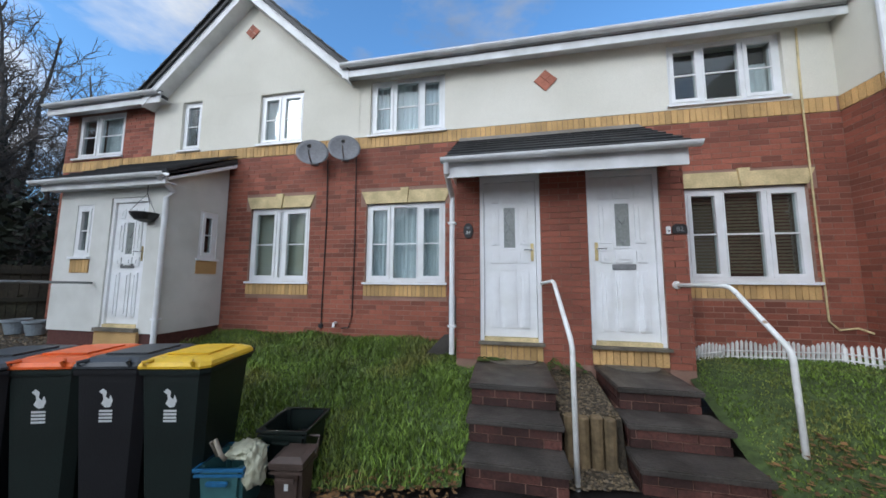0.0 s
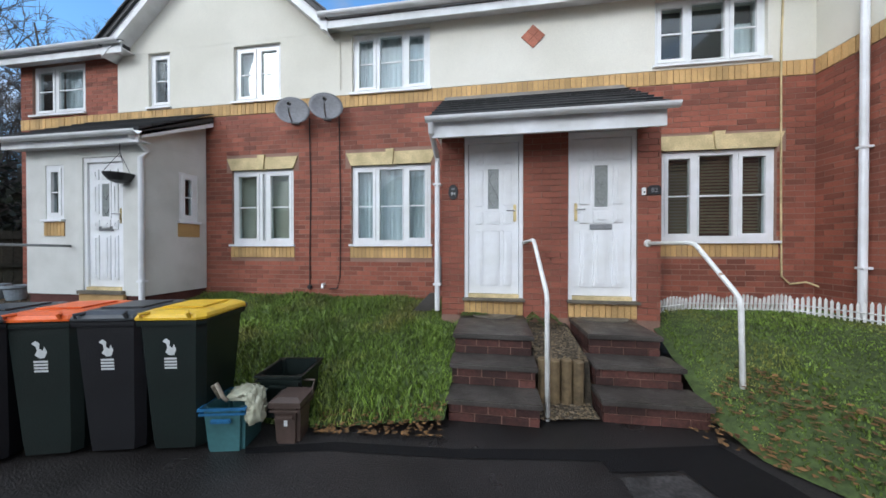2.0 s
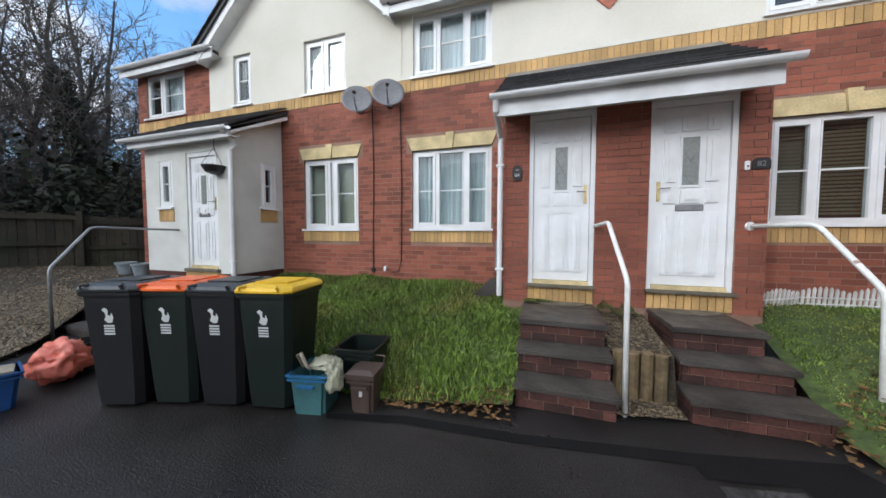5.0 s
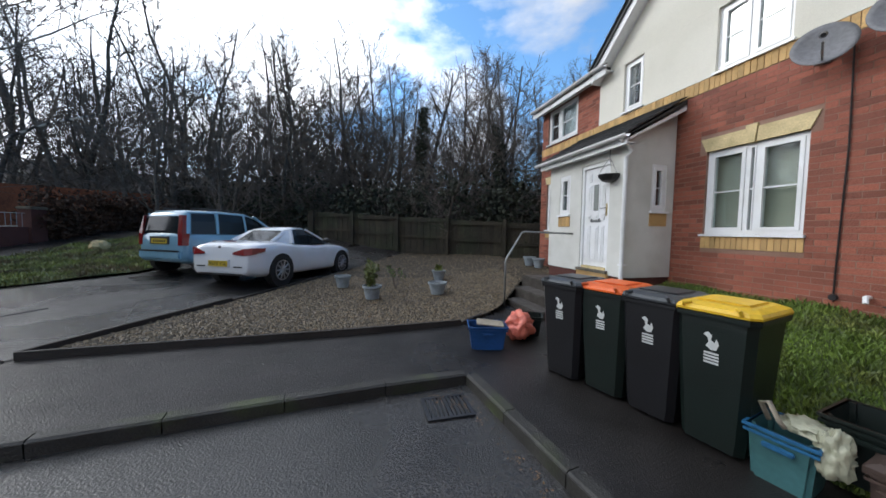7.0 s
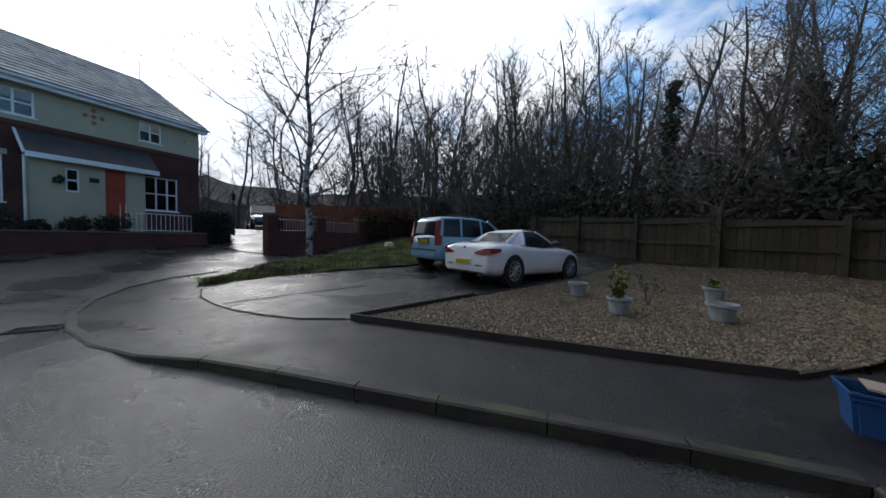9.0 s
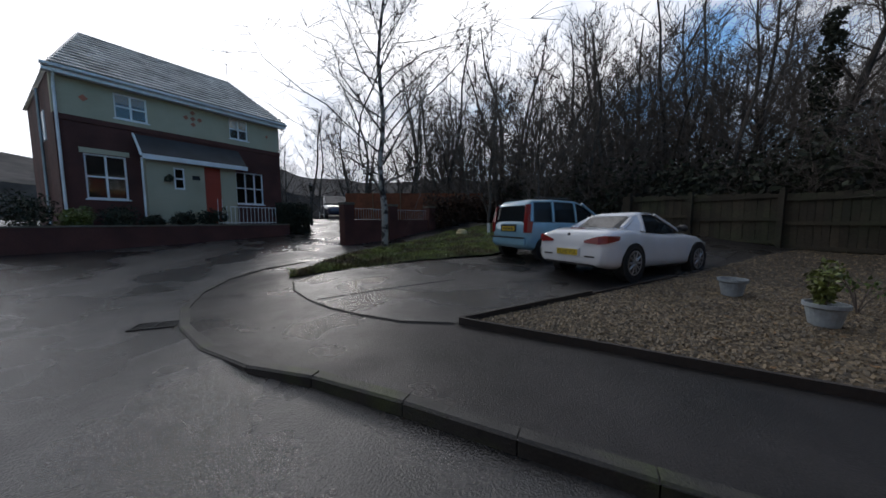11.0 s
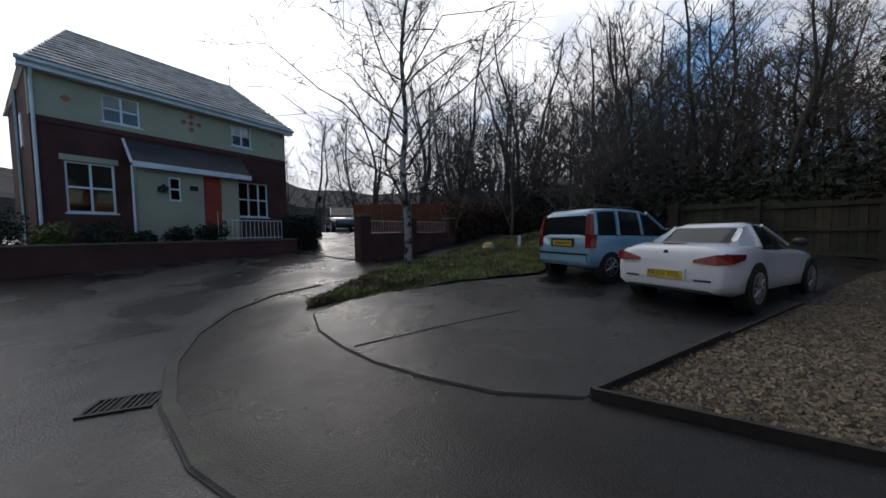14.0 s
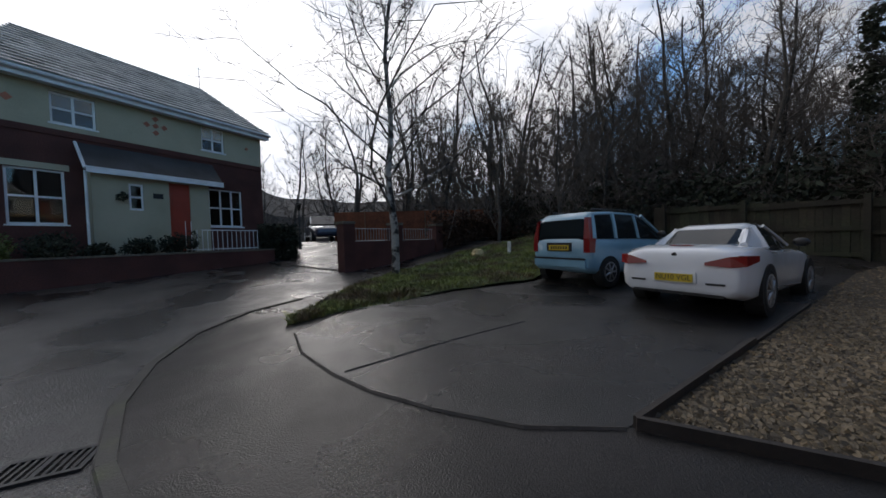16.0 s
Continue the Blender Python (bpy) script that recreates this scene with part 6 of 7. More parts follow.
# wooded hill in the distance
hv, hf = [], []
for k in range(121):
    a = radians(70 + 230 * k / 120)
    top = 8.6 + 1.6 * noise.noise(Vector((k * 0.13, 0, 0))) + 1.3 * noise.noise(Vector((k * 0.9, 3, 0)))
    for r, z in ((42, -1), (46, top * 0.55), (58, top), (66, -1)):
        hv.append((r * math.cos(a), r * math.sin(a), z))
for k in range(120):
    for j in range(3):
        i = k * 4 + j
        hf.append((i, i + 1, i + 5, i + 4))
tagged(from_arrays("backdrop", hv, hf, M_HILL), "dark wooded hill in the distance", "hill", kind="structure")


# ---- cars ----
def wheel(parent, x, y, r, w, side, spokes, rim_mat):
    wh = part("wheel", tube([(x, y - w / 2, r), (x, y + w / 2, r)], r * 0.62, 20), M_BLACK, parent)
    ring = []
    for rr, o in ((r * 0.66, 0.48), (r * 0.9, 0.5), (r, 0.36), (r, -0.36), (r * 0.9, -0.5), (r * 0.66, -0.48)):
        ring.append([(x + rr * math.cos(6.283 * k / 28), y + o * w, r + rr * math.sin(6.283 * k / 28)) for k in range(28)])
    part("tyre", loft(ring + ring[:1], cap=False), M_RUBBER, wh, smooth=True)
    yo = y + side * w * 0.5
    rim = bmesh.new()
    loft([[(x + rr * math.cos(6.283 * k / 28), yo + side * o, r + rr * math.sin(6.283 * k / 28)) for k in range(28)] for rr, o in ((r * 0.7, -0.02), (r * 0.7, 0.006), (r * 0.62, 0.006), (r * 0.6, -0.03))], rim, False)
    part("rim", rim, rim_mat, wh)
    for k in range(spokes):
        a = 6.283 * k / spokes
        part("spoke", tube([(x + r * 0.1 * math.cos(a), yo - side * 0.004, r + r * 0.1 * math.sin(a)), (x + r * 0.64 * math.cos(a), yo - side * 0.006, r + r * 0.64 * math.sin(a))], [0.026, 0.018], 6), rim_mat, wh)
    part("hub", tube([(x, yo - side * 0.02, r), (x, yo + side * 0.008, r)], r * 0.14, 12), rim_mat, wh)


def car(name, label, m, body, cabin, paint, wb, wr, ww, track, spokes, roof_z, pillars):
    c = thing(name, label, "car", m)
    rings = []
    for x, w, z0, zs, zt in body:
        half = [(w * 0.86, z0), (w * 0.97, z0 + 0.07), (w, (z0 + zs) / 2), (w * 0.975, zs - 0.06), (w * 0.92, zs), (w * 0.6, zt - 0.004), (w * 0.25, zt)]
        rings.append([(x, y, z) for y, z in half] + [(x, -y, z) for y, z in half[::-1]])
    bm = loft(rings)
    bmesh.ops.subdivide_edges(bm, edges=bm.edges[:], cuts=1, smooth=0.6, use_grid_fill=True)
    part("body", bm, paint, c, smooth=True)
    glass = [[(x, -b, zb), (x, -(b * 0.55 + t * 0.45), zb + (zt - zb) * 0.55), (x, -t, zt - 0.03), (x, -t * 0.8, zt), (x, t * 0.8, zt), (x, t, zt - 0.03), (x, b * 0.55 + t * 0.45, zb + (zt - zb) * 0.55), (x, b, zb)] for x, b, t, zb, zt in cabin]
    part("glasshouse", loft(glass), mat("tinted_car_glass", (0.012, 0.016, 0.018), 0.06, grain_amt=0, stain_amt=0, bump=0, spec=0.25), c, "dark reflecting car windows", smooth=False)
    # roof skin and pillars stand just proud of the glass
    r0, r1 = roof_z
    skin = [[(x, -t - 0.012, zt - 0.075), (x, -t - 0.008, zt - 0.028), (x, -t * 0.8, zt + 0.012), (x, t * 0.8, zt + 0.012), (x, t + 0.008, zt - 0.028), (x, t + 0.012, zt - 0.075), (x, t * 0.7, zt - 0.03), (x, -t * 0.7, zt - 0.03)] for x, b, t, zb, zt in cabin[r0:r1]]
    part("roof", loft(skin), paint, c, smooth=True)
    for (x0, b0, t0, zb0, zt0, x1, zz0, zz1, w0) in pillars:
        for s in (-1, 1):
            part("pillar", tube([(x0, s * (b0 + 0.004), zz0), ((x0 + x1) / 2, s * ((b0 + t0) / 2 + 0.012), (zz0 + zz1) / 2), (x1, s * (t0 + 0.006), zz1)], w0, 6), paint, c)
    for x in (0.0, wb):
        for s in (-1, 1):
            part("wheel_arch", tube([(x, s * (track - 0.1), wr), (x, s * (track + ww * 0.5 - 0.004), wr)], wr * 1.12, 24), M_RUBBER, c)
            wheel(c, x, s * track, wr, ww, s, spokes, M_ALLOY)
    return c


heading = math.degrees(math.atan2(1.14, -2.07))
side = Vector((math.cos(radians(heading - 90)), math.sin(radians(heading - 90))))
zr = Vector((-8.42, -0.9)) - side * 0.76
sport = car("sports_car", "white two-seat convertible with its hard top closed", pose(zr.x, zr.y, gz(-9.0, -1.2), 0, 1.2, heading),
            [(-0.86, 0.72, 0.36, 0.7, 0.76), (-0.83, 0.79, 0.28, 0.8, 0.87), (-0.55, 0.87, 0.22, 0.88, 0.95), (0.0, 0.9, 0.2, 0.9, 0.96), (0.6, 0.87, 0.2, 0.85, 0.92), (1.3, 0.855, 0.2, 0.82, 0.89),
             (2.0, 0.865, 0.2, 0.82, 0.9), (2.5, 0.885, 0.2, 0.8, 0.86), (3.0, 0.83, 0.22, 0.7, 0.75), (3.3, 0.66, 0.27, 0.58, 0.62), (3.4, 0.48, 0.34, 0.5, 0.52)],
            [(-0.05, 0.58, 0.5, 0.9, 0.95), (0.42, 0.7, 0.52, 0.88, 1.19), (0.78, 0.73, 0.51, 0.87, 1.27), (1.15, 0.74, 0.51, 0.87, 1.28), (1.5, 0.72, 0.51, 0.88, 1.19), (2.05, 0.68, 0.6, 0.89, 0.93)],
            M_WHITECAR, 2.5, 0.325, 0.23, 0.79, 10, (1, 4), [(-0.02, 0.6, 0.52, 0, 0, 0.42, 0.94, 1.13, 0.05), (0.5, 0.72, 0.53, 0, 0, 0.62, 0.88, 1.2, 0.06), (1.95, 0.69, 0.53, 0, 0, 1.2, 0.92, 1.24, 0.025)])
for s in (-1, 1):
    part("quarter_panel", loft([[(-0.1, s * 0.56, 0.9), (0.42, s * 0.715, 0.885), (0.42, s * 0.6, 0.88), (-0.05, s * 0.5, 0.88)], [(0.12, s * 0.555, 1.04), (0.5, s * 0.665, 1.03), (0.5, s * 0.55, 1.03), (0.15, s * 0.48, 1.02)], [(0.4, s * 0.535, 1.18), (0.68, s * 0.56, 1.23), (0.68, s * 0.5, 1.23), (0.42, s * 0.46, 1.17)]]), M_WHITECAR, sport)
    part("tail_light", loft([[(-0.84, s * 0.4, 0.68), (-0.83, s * 0.4, 0.72), (-0.88, s * 0.4, 0.72), (-0.885, s * 0.4, 0.68)], [(-0.8, s * 0.66, 0.66), (-0.78, s * 0.66, 0.8), (-0.865, s * 0.68, 0.8), (-0.88, s * 0.7, 0.66)], [(-0.74, s * 0.7, 0.68), (-0.72, s * 0.7, 0.82), (-0.8, s * 0.84, 0.81), (-0.8, s * 0.85, 0.68)], [(-0.5, s * 0.85, 0.74), (-0.48, s * 0.85, 0.81), (-0.5, s * 0.9, 0.81), (-0.52, s * 0.905, 0.74)]]), M_REDLAMP, sport)
    part("reflector_slot", box(-0.875, -0.8, s * 0.52 - 0.11, s * 0.52 + 0.11, 0.42, 0.445), M_BLACK, sport)
    mir = bmesh.new()
    bmesh.ops.create_uvsphere(mir, u_segments=12, v_segments=8, radius=1, matrix=pose(1.62, s * 0.93, 0.97) @ Matrix.Diagonal((0.06, 0.11, 0.07, 1)))
    part("wing_mirror", mir, M_BLACK, sport)
plate = part("number_plate", box(-0.9, -0.887, -0.26, 0.26, 0.44, 0.55), M_PLATE, sport, "yellow rear number plate")
words("NU10 VGL", 0.105, M_BLACK, plate, Matrix.Translation((-0.9015, 0, 0.495)) @ Euler((radians(90), 0, radians(-90))).to_matrix().to_4x4(), 0.001)
part("plate_recess", box(-0.887, -0.8, -0.3, 0.3, 0.42, 0.58, None, 0.01), M_WHITECAR, sport)
part("bumper_lip", box(-0.85, -0.7, -0.62, 0.62, 0.255, 0.3, None, 0.015), M_BLACK, sport)
part("badge", tube([(-0.82, 0, 0.82), (-0.852, 0, 0.81)], 0.035, 16), M_BLACK, sport, "small round dark badge")
part("brake_light", box(-0.62, -0.58, -0.16, 0.16, 0.935, 0.95), M_REDLAMP, sport)
sport.scale = (0.93, 0.9, 1.0)
pr = Vector((-10.1, -3.45))
hatch = car("hatchback_car", "small tall light blue hatchback parked on the drive", pose(pr.x, pr.y, gz(-10.6, -3.4), 0, 1.0, heading - 3),
            [(-0.56, 0.66, 0.42, 0.85, 0.92), (-0.52, 0.73, 0.3, 0.93, 0.97), (-0.35, 0.78, 0.25, 0.95, 1.0), (0.5, 0.79, 0.22, 0.95, 1.0), (1.4, 0.79, 0.22, 0.93, 0.98), (2.0, 0.785, 0.22, 0.91, 0.97), (2.5, 0.76, 0.24, 0.85, 0.9), (2.85, 0.66, 0.28, 0.72, 0.76), (2.96, 0.52, 0.36, 0.6, 0.62)],
            [(-0.53, 0.69, 0.6, 0.93, 1.02), (-0.48, 0.71, 0.6, 0.94, 1.36), (-0.34, 0.73, 0.6, 0.95, 1.49), (0.4, 0.74, 0.6, 0.95, 1.53), (1.15, 0.74, 0.6, 0.95, 1.52), (1.5, 0.73, 0.59, 0.95, 1.42), (2.2, 0.69, 0.62, 0.93, 0.98)],
            M_BLUECAR, 2.3, 0.285, 0.17, 0.715, 7, (1, 6), [(-0.44, 0.74, 0.62, 0, 0, -0.36, 0.95, 1.42, 0.055), (0.25, 0.75, 0.62, 0, 0, 0.3, 0.95, 1.48, 0.04), (1.05, 0.75, 0.62, 0, 0, 1.05, 0.95, 1.48, 0.03), (2.1, 0.71, 0.62, 0, 0, 1.35, 0.98, 1.46, 0.035)])
for s in (-1, 1):
    part("tail_light", loft([[(-0.565, s * 0.6, 0.68), (-0.565, s * 0.735, 0.68), (-0.45, s * 0.775, 0.68), (-0.45, s * 0.6, 0.68)], [(-0.565, s * 0.6, 0.95), (-0.56, s * 0.735, 0.95), (-0.42, s * 0.775, 0.95), (-0.42, s * 0.6, 0.95)], [(-0.53, s * 0.6, 1.38), (-0.5, s * 0.66, 1.38), (-0.37, s * 0.68, 1.38), (-0.37, s * 0.58, 1.38)]]), M_REDLAMP, hatch)
    mir = bmesh.new()
    bmesh.ops.create_uvsphere(mir, u_segments=12, v_segments=8, radius=1, matrix=pose(1.75, s * 0.87, 1.04) @ Matrix.Diagonal((0.06, 0.1, 0.08, 1)))
    part("wing_mirror", mir, M_BLACK, hatch)
part("bumper", box(-0.6, -0.4, -0.7, 0.7, 0.34, 0.58, None, 0.04), M_BLUECAR, hatch)
part("bumper_strip", box(-0.61, -0.58, -0.66, 0.66, 0.53, 0.565), M_BLACK, hatch)
hp = part("number_plate", box(-0.582, -0.566, -0.26, 0.26, 0.72, 0.83), M_PLATE, hatch, "yellow rear number plate")
part("plate_recess", box(-0.578, -0.54, -0.32, 0.32, 0.7, 0.88), M_BLACK, hatch)
for k in range(7):
    part("plate_bar", box(-0.584, -0.582, -0.22 + k * 0.064, -0.18 + k * 0.064, 0.745, 0.805), M_BLACK, hp, "illegible dark character")
for s in (-1, 1):
    part("roof_rail", tube([(-0.2, s * 0.5, 1.53), (-0.15, s * 0.5, 1.57), (1.0, s * 0.5, 1.58), (1.1, s * 0.5, 1.54)], 0.014, 6), M_BLACK, hatch)
estate = car("estate_car", "dark blue estate car parked up the far drive", pose(-16.3, -19.6, 1.52, 0, 0, 60),
             [(-0.8, 0.66, 0.4, 0.85, 0.92), (-0.7, 0.8, 0.28, 0.95, 1.0), (0.5, 0.88, 0.25, 0.98, 1.02), (2.0, 0.88, 0.25, 0.95, 1.0), (3.0, 0.84, 0.27, 0.85, 0.9), (3.55, 0.7, 0.32, 0.7, 0.76), (3.65, 0.55, 0.4, 0.6, 0.62)],
             [(-0.75, 0.74, 0.62, 0.97, 1.03), (-0.5, 0.78, 0.62, 0.98, 1.52), (0.6, 0.8, 0.64, 1.0, 1.6), (1.4, 0.8, 0.64, 1.0, 1.58), (2.3, 0.76, 0.68, 0.98, 1.03)],
             M_DARKCAR, 2.75, 0.34, 0.22, 0.76, 6, (1, 4), [(-0.5, 0.78, 0.64, 0, 0, -0.45, 0.98, 1.46, 0.05), (2.2, 0.78, 0.66, 0, 0, 1.45, 1.0, 1.52, 0.035)])


# ---- house across the road ----
A, B = Vector((-10.05, -15.15)), Vector((-3.45, -15.2))
h_len = (B - A).length
h_turn = math.degrees(math.atan2((B - A).y, (B - A).x)) + 180
# local frame: x runs from the left end (0) to the right end (h_len) as seen from the road, y goes back into the house
H2 = Matrix.Translation((B.x, B.y, 0.0)) @ Matrix.Rotation(math.atan2((A - B).y, (A - B).x), 4, "Z")
# in this frame +y points away from the road
house = thing("detached_house", "two-storey house of dull red brick below pale buff render", "house", H2)
HZ, HB, HE, HD = 0.5, 4.56, 5.68, 6.0
# openings as x0, x1, z0, z1
HW = {"a": (0.51, 1.45, 2.11, 3.5), "b": (4.7, 5.81, 2.14, 3.48), "c": (1.27, 2.08, 4.73, 5.53), "d": (4.57, 5.28, 4.8, 5.62)}
SGN = -1  # the house body lies on local -y


def hbox(x0, x1, y0, y1, z0, z1, bm=None, bevel=0.0):
    return box(x0, x1, min(SGN * y0, SGN * y1), max(SGN * y0, SGN * y1), z0, z1, bm, bevel)


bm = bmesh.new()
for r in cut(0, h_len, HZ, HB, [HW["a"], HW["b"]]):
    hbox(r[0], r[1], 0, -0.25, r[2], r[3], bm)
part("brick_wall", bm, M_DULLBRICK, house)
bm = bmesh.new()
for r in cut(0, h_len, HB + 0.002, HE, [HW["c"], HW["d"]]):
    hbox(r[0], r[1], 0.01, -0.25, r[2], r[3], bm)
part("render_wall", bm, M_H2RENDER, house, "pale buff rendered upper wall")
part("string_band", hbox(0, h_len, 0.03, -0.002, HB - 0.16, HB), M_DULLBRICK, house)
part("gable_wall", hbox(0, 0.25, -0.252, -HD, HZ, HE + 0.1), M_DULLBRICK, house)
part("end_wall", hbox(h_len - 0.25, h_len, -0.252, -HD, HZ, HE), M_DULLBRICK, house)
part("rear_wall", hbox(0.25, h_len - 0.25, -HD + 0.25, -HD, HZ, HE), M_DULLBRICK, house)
part("inner_wall", hbox(0.3, h_len - 0.3, -1.8, -1.9, HZ, HE), M_DARK, house)
part("eaves_fascia", hbox(-0.15, h_len + 0.2, 0.3, 0.27, HE - 0.06, HE + 0.12), M_FASCIA, house)
part("eaves_soffit", hbox(-0.15, h_len + 0.2, 0.268, 0.012, HE - 0.04, HE - 0.02), M_FASCIA, house)
part("gutter", tube([(-0.18, SGN * 0.35, HE + 0.1), (h_len + 0.22, SGN * 0.35, HE + 0.1)], 0.055, 8), M_FASCIA, house)


def roof_plane(name, pts, material):
    bm = bmesh.new()
    vs = [bm.verts.new((p[0], SGN * p[1], p[2])) for p in pts]
    bm.faces.new(vs)
    bmesh.ops.solidify(bm, geom=bm.faces[:], thickness=0.06)
    return part(name, bm, material, house)


RZ, RY = 8.15, -3.0
roof_plane("roof_slope", [(-0.1, 0.36, HE + 0.1), (h_len + 0.2, 0.36, HE + 0.1), (h_len - 0.7, RY, RZ), (1.05, RY, RZ)], M_PALETILE)
roof_plane("roof_slope", [(-0.1, -HD - 0.3, HE + 0.1), (h_len + 0.2, -HD - 0.3, HE + 0.1), (h_len - 0.7, RY, RZ), (1.05, RY, RZ)], M_PALETILE)
roof_plane("roof_hip", [(-0.1, 0.36, HE + 0.1), (1.05, RY, RZ), (-0.1, -HD - 0.3, HE + 0.1)], M_PALETILE)
roof_plane("roof_hip", [(h_len + 0.2, 0.36, HE + 0.1), (h_len - 0.7, RY, RZ), (h_len + 0.2, -HD - 0.3, HE + 0.1)], M_PALETILE)
# rows of roof tiles on the front slope
verts, faces = [], []
n_rows = 15
for k in range(n_rows):
    f0, f1 = k / n_rows, (k + 1.1) / n_rows
    def edge(f, which):
        return (-0.1 + 1.15 * f, h_len + 0.2 - 0.9 * f)[which]
    x = edge(f0, 0) - (0.15 if k % 2 else 0)
    while x < edge(f0, 1):
        a, b = max(x, edge(f1, 0)) + 0.004, min(x + 0.3, edge(f1, 1)) - 0.004
        if b - a > 0.05:
            i = len(verts)
            for f, h in ((f0, 0.11), (min(f1, 1), 0.066)):
                for u in (a, b):
                    y, z = 0.36 + (RY - 0.36) * f, HE + 0.1 + (RZ - HE - 0.1) * f
                    verts += [(u, SGN * (y + 0.5 * h), z + 0.86 * h), (u, SGN * (y + 0.028), z + 0.05)]
            faces += [(i, i + 2, i + 6, i + 4), (i + 1, i + 3, i + 2, i), (i, i + 4, i + 5, i + 1), (i + 2, i + 3, i + 7, i + 6)]
        x += 0.3
ob = from_arrays("tile_slope", verts, faces, M_PALETILE)
ob.parent = house
tagged(ob, kind="stuff")
part("downpipe", tube([(0.06, SGN * 0.3, HE), (0.06, SGN * 0.06, HE - 0.3), (0.06, SGN * 0.06, 0.7)], 0.035, 8), M_FASCIA, house)
part("downpipe", tube([(-0.06, SGN * -2.2, HE), (-0.06, SGN * -2.2, 0.7)], 0.04, 8), M_GALV, house)
part("meter_box", hbox(0.02, 0.2, 0.1, 0.002, 1.2, 1.65), M_UPVC, house)
part("side_window", hbox(-0.03, 0.002, -1.6, -2.1, 4.0, 4.9), M_UPVC, house)


def small_window(key, mull, bars=True, wide=0.05):
    x0, x1, z0, z1 = HW[key]
    w = part("window", hbox(x0, x1, -0.06, -0.1, z0, z0 + wide), M_UPVC, house)
    bm = hbox(x0, x1, -0.06, -0.1, z1 - wide, z1)
    hbox(x0, x0 + wide, -0.06, -0.1, z0 + wide, z1 - wide, bm)
    hbox(x1 - wide, x1, -0.06, -0.1, z0 + wide, z1 - wide, bm)
    part("window_frame", bm, M_UPVC, w)
    for m in mull:
        part("mullion", hbox(x0 + (x1 - x0) * m - 0.025, x0 + (x1 - x0) * m + 0.025, -0.055, -0.1, z0 + wide, z1 - wide), M_UPVC, w)
    if bars:
        zc = (z0 + z1) / 2
        part("glazing_bar", hbox(x0 + wide, x1 - wide, -0.058, -0.09, zc - 0.025, zc + 0.025), M_UPVC, w)
    pane = part("pane", hbox(x0 + wide, x1 - wide, -0.08, -0.085, z0 + wide, z1 - wide), M_GLASS, w)
    pane.visible_shadow = False
    part("window_sill", hbox(x0 - 0.04, x1 + 0.04, 0.03, -0.1, z0 - 0.04, z0 - 0.001), M_UPVC, w)


small_window("a", [0.5])
small_window("b", [0.35, 0.68])
small_window("c", [0.5])
small_window("d", [0.5])
part("window_lintel", hbox(HW["a"][0] - 0.08, HW["a"][1] + 0.08, 0.02, -0.02, HW["a"][3] + 0.003, HW["a"][3] + 0.16), M_H2RENDER, house)
for cx, cz, s in ((0.62, 5.13, 0.1), (3.35, 5.23, 0.085), (3.35, 5.44, 0.085), (3.35, 5.02, 0.085), (3.56, 5.23, 0.085), (3.14, 5.23, 0.085), (6.05, 5.16, 0.06)):
    bm = prism([(cx - s, cz), (cx, cz - s), (cx + s, cz), (cx, cz + s)], SGN * 0.03, SGN * 0.011)
    part("tile_diamond", bm, M_TERRACOTTA, house)
# porch projecting under its own dark roof
PXA, PXB = 1.8, 4.5
for r in cut(PXA, PXB, HZ, 3.52, [(2.52, 2.83, 2.53, 3.29), (3.43, 3.97, 1.3, 3.43)]):
    part("porch_wall", hbox(r[0], r[1], 0.5, 0.38, r[2], r[3]), M_H2RENDER, house, "pale buff rendered porch front")
for a in (PXA, PXB - 0.1):
    part("porch_cheek", hbox(a, a + 0.1, 0.378, 0.002, HZ, 3.52), M_H2RENDER, house, "pale buff rendered porch side")
hd = part("front_door", hbox(3.43, 3.97, 0.44, 0.4, 1.3, 3.43), M_REDDOOR, house, "orange-red painted front door")
for k in range(3):
    part("door_panel", hbox(3.51, 3.88, 0.452, 0.441, 1.47 + k * 0.64, 1.97 + k * 0.64, None, 0.004), M_REDDOOR, hd)
part("porch_window", hbox(2.52, 2.83, 0.47, 0.43, 2.53, 3.29), M_UPVC, house)
for z in (2.59, 2.94):
    part("porch_pane", hbox(2.57, 2.78, 0.475, 0.471, z, z + 0.29), M_CARGLASS, house)
prm = prism([(SGN * 0.72, 3.5), (SGN * 0.72, 3.58), (SGN * 0.003, 4.32), (SGN * 0.003, 4.24)], PXA - 0.12, 4.85, "x")
part("porch_roof", prm, M_TILE, house, "dark tiled lean-to porch roof")
part("porch_fascia", hbox(PXA - 0.12, 4.85, 0.75, 0.722, 3.44, 3.6), M_FASCIA, house)
part("porch_verge", tube([(PXA - 0.14, SGN * 0.74, 3.54), (PXA - 0.14, SGN * 0.0, 4.32)], 0.035, 6), M_FASCIA, house)
part("porch_downpipe", tube([(PXA - 0.1, SGN * 0.55, 3.5), (PXA - 0.1, SGN * 0.55, 0.9)], 0.03, 8), M_FASCIA, house)
part("wall_plaque", hbox(3.05, 3.28, 0.515, 0.5, 2.91, 3.06), M_PLAQUE, house)
wb_leaves = ([], [])
leaves_ball((2.34, SGN * 0.62, 2.88), 0.14, 120, 0.04, random.Random(6), *wb_leaves)
from_arrays("wall_basket", *wb_leaves, M_DARKSHRUB).parent = house
part("aerial", tube([(h_len - 0.9, SGN * -2.6, 7.0), (h_len - 0.9, SGN * -2.6, 8.9)], 0.014, 5), M_GALV, house)
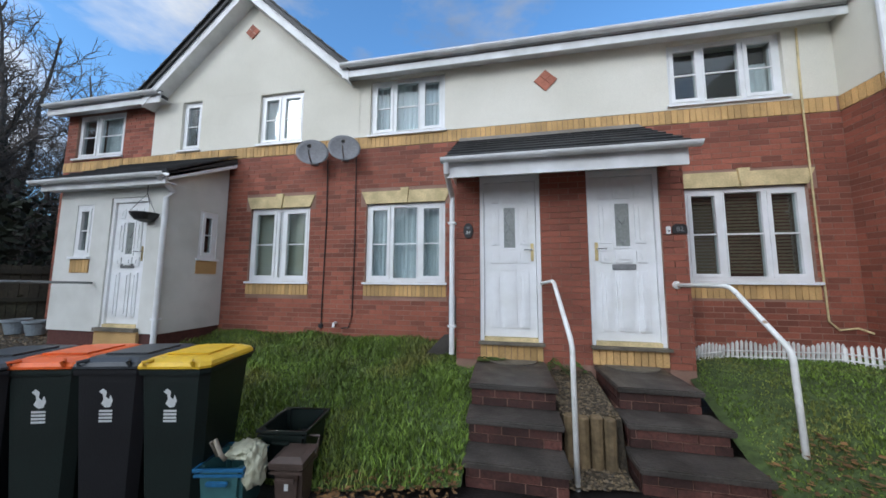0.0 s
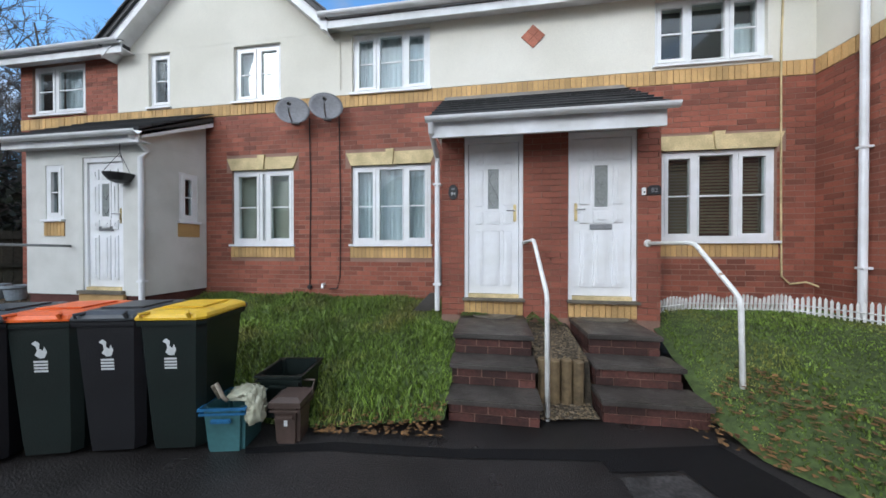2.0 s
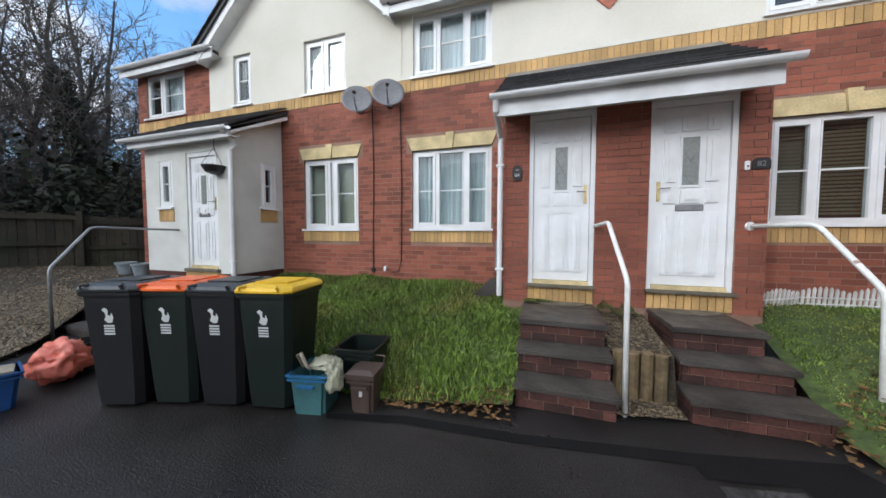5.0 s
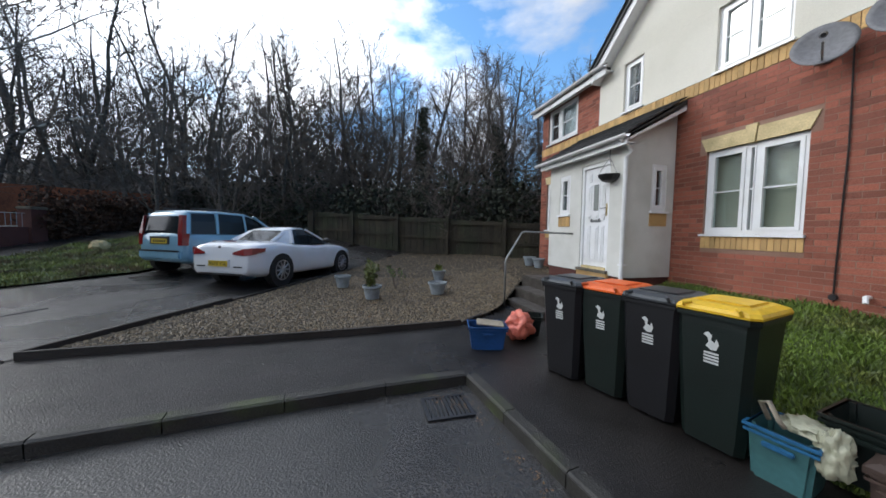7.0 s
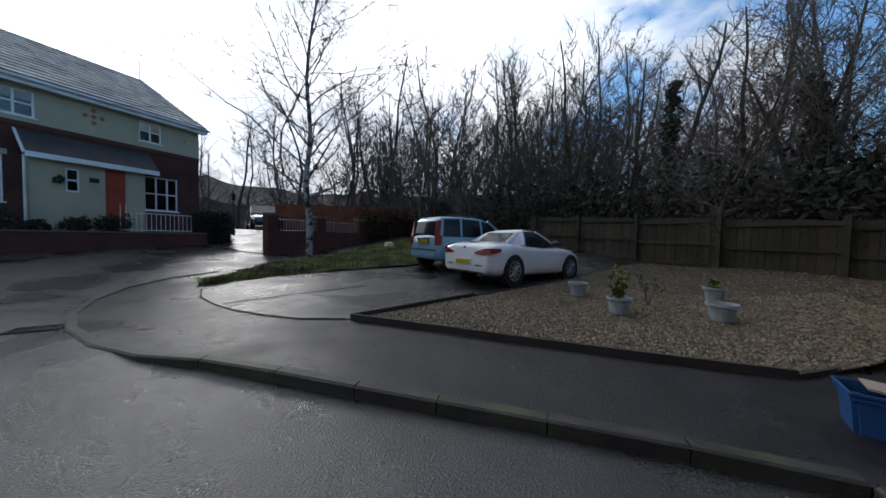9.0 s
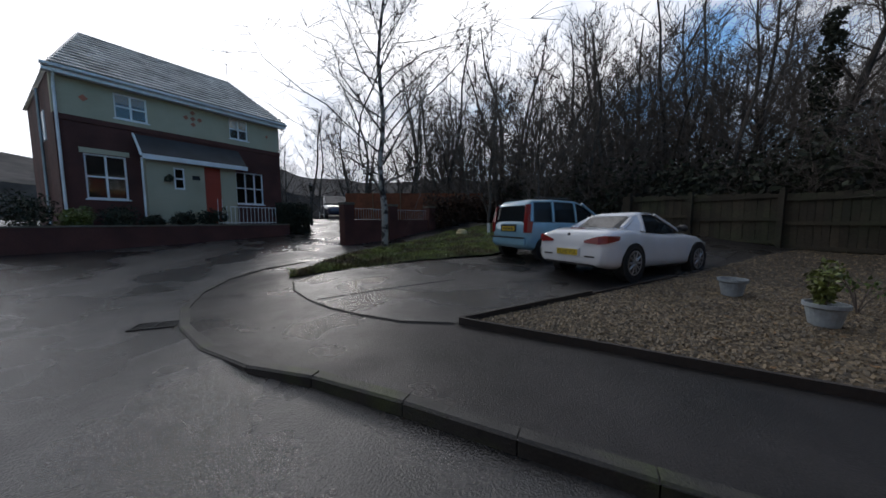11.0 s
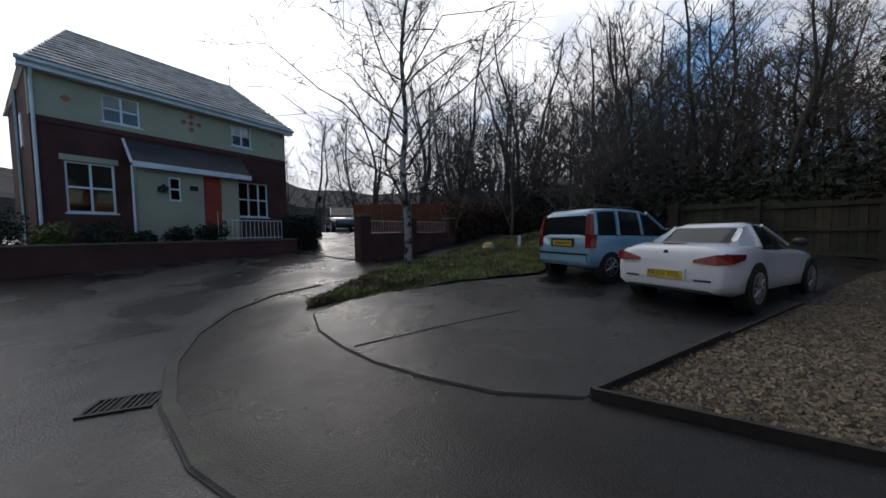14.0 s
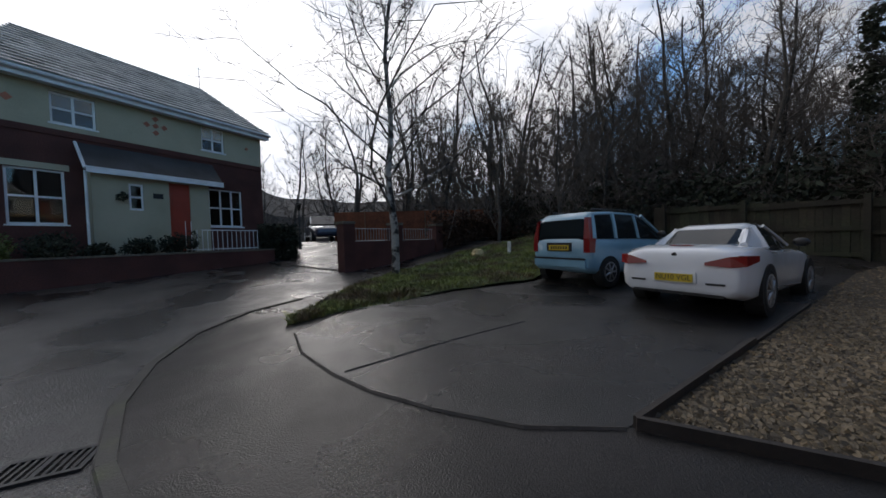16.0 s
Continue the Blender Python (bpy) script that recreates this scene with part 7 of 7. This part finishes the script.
part("aerial_arm", tube([(h_len - 1.1, SGN * -2.6, 8.8), (h_len - 0.6, SGN * -2.6, 8.85)], 0.01, 5), M_GALV, house)


def at_h2(x, y, z=0.0):
    """A place in front of the house (y metres towards the road)."""
    return H2 @ Vector((x, SGN * y, z))


plot = [tuple(at_h2(x, y).xy) for x, y in ((-6, 1.55), (5.9, 1.55), (6.4, 0.5), (6.4, -8), (-6, -8))]
patch("house_plot", plot, lambda x, y: 1.08, M_SOIL, 1.0, label="bare planted ground in front of the house", category="ground")
gw = thing("garden_wall", "low dark red brick garden wall along the road", "wall", H2, kind="structure")
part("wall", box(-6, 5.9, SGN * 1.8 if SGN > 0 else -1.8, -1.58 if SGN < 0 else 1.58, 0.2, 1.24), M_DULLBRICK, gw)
part("coping", box(-6, 5.92, -1.83, -1.55, 1.242, 1.29, None, 0.008), M_SILL, gw)
fence_h = thing("garden_railing", "white painted metal railing in front of the red door", "railing", H2)
part("top_rail", tube([(3.9, SGN * 1.3, 1.95), (5.6, SGN * 1.3, 1.95)], 0.014, 6), M_WHITEPAINT, fence_h)
part("bottom_rail", tube([(3.5, SGN * 1.3, 1.35), (5.6, SGN * 1.3, 1.35)], 0.014, 6), M_WHITEPAINT, fence_h)
for k in range(16):
    x = 3.5 + k * 2.1 / 15
    part("baluster", tube([(x, SGN * 1.3, 1.06), (x, SGN * 1.3, 1.96 + (0.25 if k in (0, 1) else 0))], 0.009, 5), M_WHITEPAINT, fence_h)


def shrub(x, y, r, flat, label, material, seed, z=1.07):
    rng, vs, fs = random.Random(seed), [], []
    p = at_h2(x, y)
    for k in range(12):
        d = Vector((rng.gauss(0, 1), rng.gauss(0, 1), abs(rng.gauss(0, 0.7)))) * r * 0.35
        leaves_ball((d.x, d.y, r * flat * 0.6 + d.z * flat), r * 0.55, 130, 0.045, rng, vs, fs, flat)
    t = thing("garden_shrub", label, "shrub", pose(p.x, p.y, z))
    from_arrays("foliage", vs, fs, material).parent = t
    part("stem", tube([(0, 0, -0.05), (0, 0, r * 0.6)], 0.03, 6), M_BARK, t)


for k, (x, y, r, f, m) in enumerate(((-0.6, 1.0, 0.7, 1.0, M_DARKSHRUB), (0.15, 1.1, 0.45, 1.15, M_SHRUB), (0.95, 1.1, 0.62, 1.0, M_DARKSHRUB), (1.8, 1.15, 0.4, 0.9, M_DARKSHRUB), (2.6, 1.1, 0.45, 1.0, M_DARKSHRUB), (3.3, 1.15, 0.45, 1.15, M_DARKSHRUB))):
    shrub(x, y, r, f, "clipped evergreen shrub behind the garden wall" if m == M_DARKSHRUB else "yellow-green evergreen shrub behind the garden wall", m, 200 + k)
rng, vs, fs = random.Random(9), [], []
for k in range(900):
    p = (rng.uniform(5.8, 7.1), rng.uniform(0.9, 1.6), rng.uniform(0.9, 2.1))
    leaves_ball((p[0], SGN * p[1], p[2]), 0.14, 14, 0.05, rng, vs, fs)
hedge = thing("hedge", "clipped dark evergreen hedge at the drive corner", "hedge", H2)
from_arrays("foliage", vs, fs, M_DARKSHRUB).parent = hedge
part("stems", tube([(6.3, SGN * 1.25, 0.6), (6.3, SGN * 1.25, 1.5)], 0.1, 6), M_BARK, hedge)
lp = at_h2(7.15, 1.5)
lamp = thing("street_lamp", "black traditional lantern on a slim post", "lamp post", pose(lp.x, lp.y, 1.2))
part("post", tube([(0, 0, 0), (0, 0, 0.3), (0, 0, 0.32), (0, 0, 1.55)], [0.06, 0.05, 0.03, 0.025], 10), M_BLACK, lamp)
part("lantern", lathe([(0.05, 1.55), (0.1, 1.8), (0.11, 1.82), (0.03, 1.92), (0.01, 1.98)], 6), M_CARGLASS, lamp)
part("cap", lathe([(0.12, 1.8), (0.125, 1.83), (0.05, 1.92), (0.01, 2.0)], 6), M_BLACK, lamp)
# gate pier, side wall and railing across the drive mouth
PA, PB = Vector((-9.65, -10.1)), Vector((-14.0, -9.2))
dw = (PB - PA).normalized()
wt = math.degrees(math.atan2(dw.y, dw.x))
sw = thing("side_wall", "dark brick boundary wall with piers and low railings", "wall", pose(PA.x, PA.y, 0.45, 0, 0, wt), kind="structure")
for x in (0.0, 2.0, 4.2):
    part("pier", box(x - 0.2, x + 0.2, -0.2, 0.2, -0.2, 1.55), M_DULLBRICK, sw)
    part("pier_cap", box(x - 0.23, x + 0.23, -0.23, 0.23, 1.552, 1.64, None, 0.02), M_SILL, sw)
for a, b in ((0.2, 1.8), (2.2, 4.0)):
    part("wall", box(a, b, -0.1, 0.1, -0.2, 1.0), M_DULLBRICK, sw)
    part("top_rail", tube([(a, 0, 1.42), (b, 0, 1.42)], 0.012, 5), M_GALV, sw)
    for k in range(14):
        x = a + 0.06 + k * (b - a - 0.12) / 13
        part("baluster", tube([(x, 0, 0.99), (x, 0, 1.44)], 0.01, 4), M_GALV, sw)
rng, vs, fs = random.Random(19), [], []
for k in range(420):
    leaves_ball((rng.uniform(4.3, 9.5), rng.uniform(-0.3, 0.5), rng.uniform(0.0, 2.0)), 0.3, 30, 0.08, rng, vs, fs)
hb = thing("beech_hedge", "dense dark russet hedge beside the verge", "hedge", pose(PA.x, PA.y, 0.6, 0, 0, wt))
from_arrays("foliage", vs, fs, M_BRACKEN).parent = hb
part("stems", tube([(7, 0.1, -0.1), (7, 0.1, 1.0)], 0.1, 6), M_BARK, hb)
rear_fence = thing("panel_fence", "orange-brown timber panel fence beyond the drive", "fence", pose(-18.3, -13.8, 1.5, 0, 0, 124), kind="structure")
for k in range(5):
    part("panel", box(-4.5 + k * 1.83, -2.72 + k * 1.83, -0.02, 0.02, 0.0, 1.75), M_PANEL, rear_fence)
    part("fence_post", box(-2.71 + k * 1.83, -2.68 + k * 1.83, -0.05, 0.05, 0.0, 1.85), M_TIMBER, rear_fence)
drive_far = patch("far_drive", [(-9.0, -13.2), (-9.5, -10.4), (-13.5, -12.0), (-18.5, -15.5), (-20, -19.5), (-15.5, -22), (-11.2, -16)], lambda x, y: gz(x, y) + 0.02, M_DRIVE, 0.8, label="wet pale drive running up between the houses", category="driveway")

# pieces of walls and kerbs, last
for a, b in PIERS:
    for p, q, c, d in brick_rows(a, b, 0.6, 2.94, []):
        part("brick", box(p, q, 5.301, 5.32, c, d), M_BRICK_PIECE, bay)
kerb_stones(kerb)
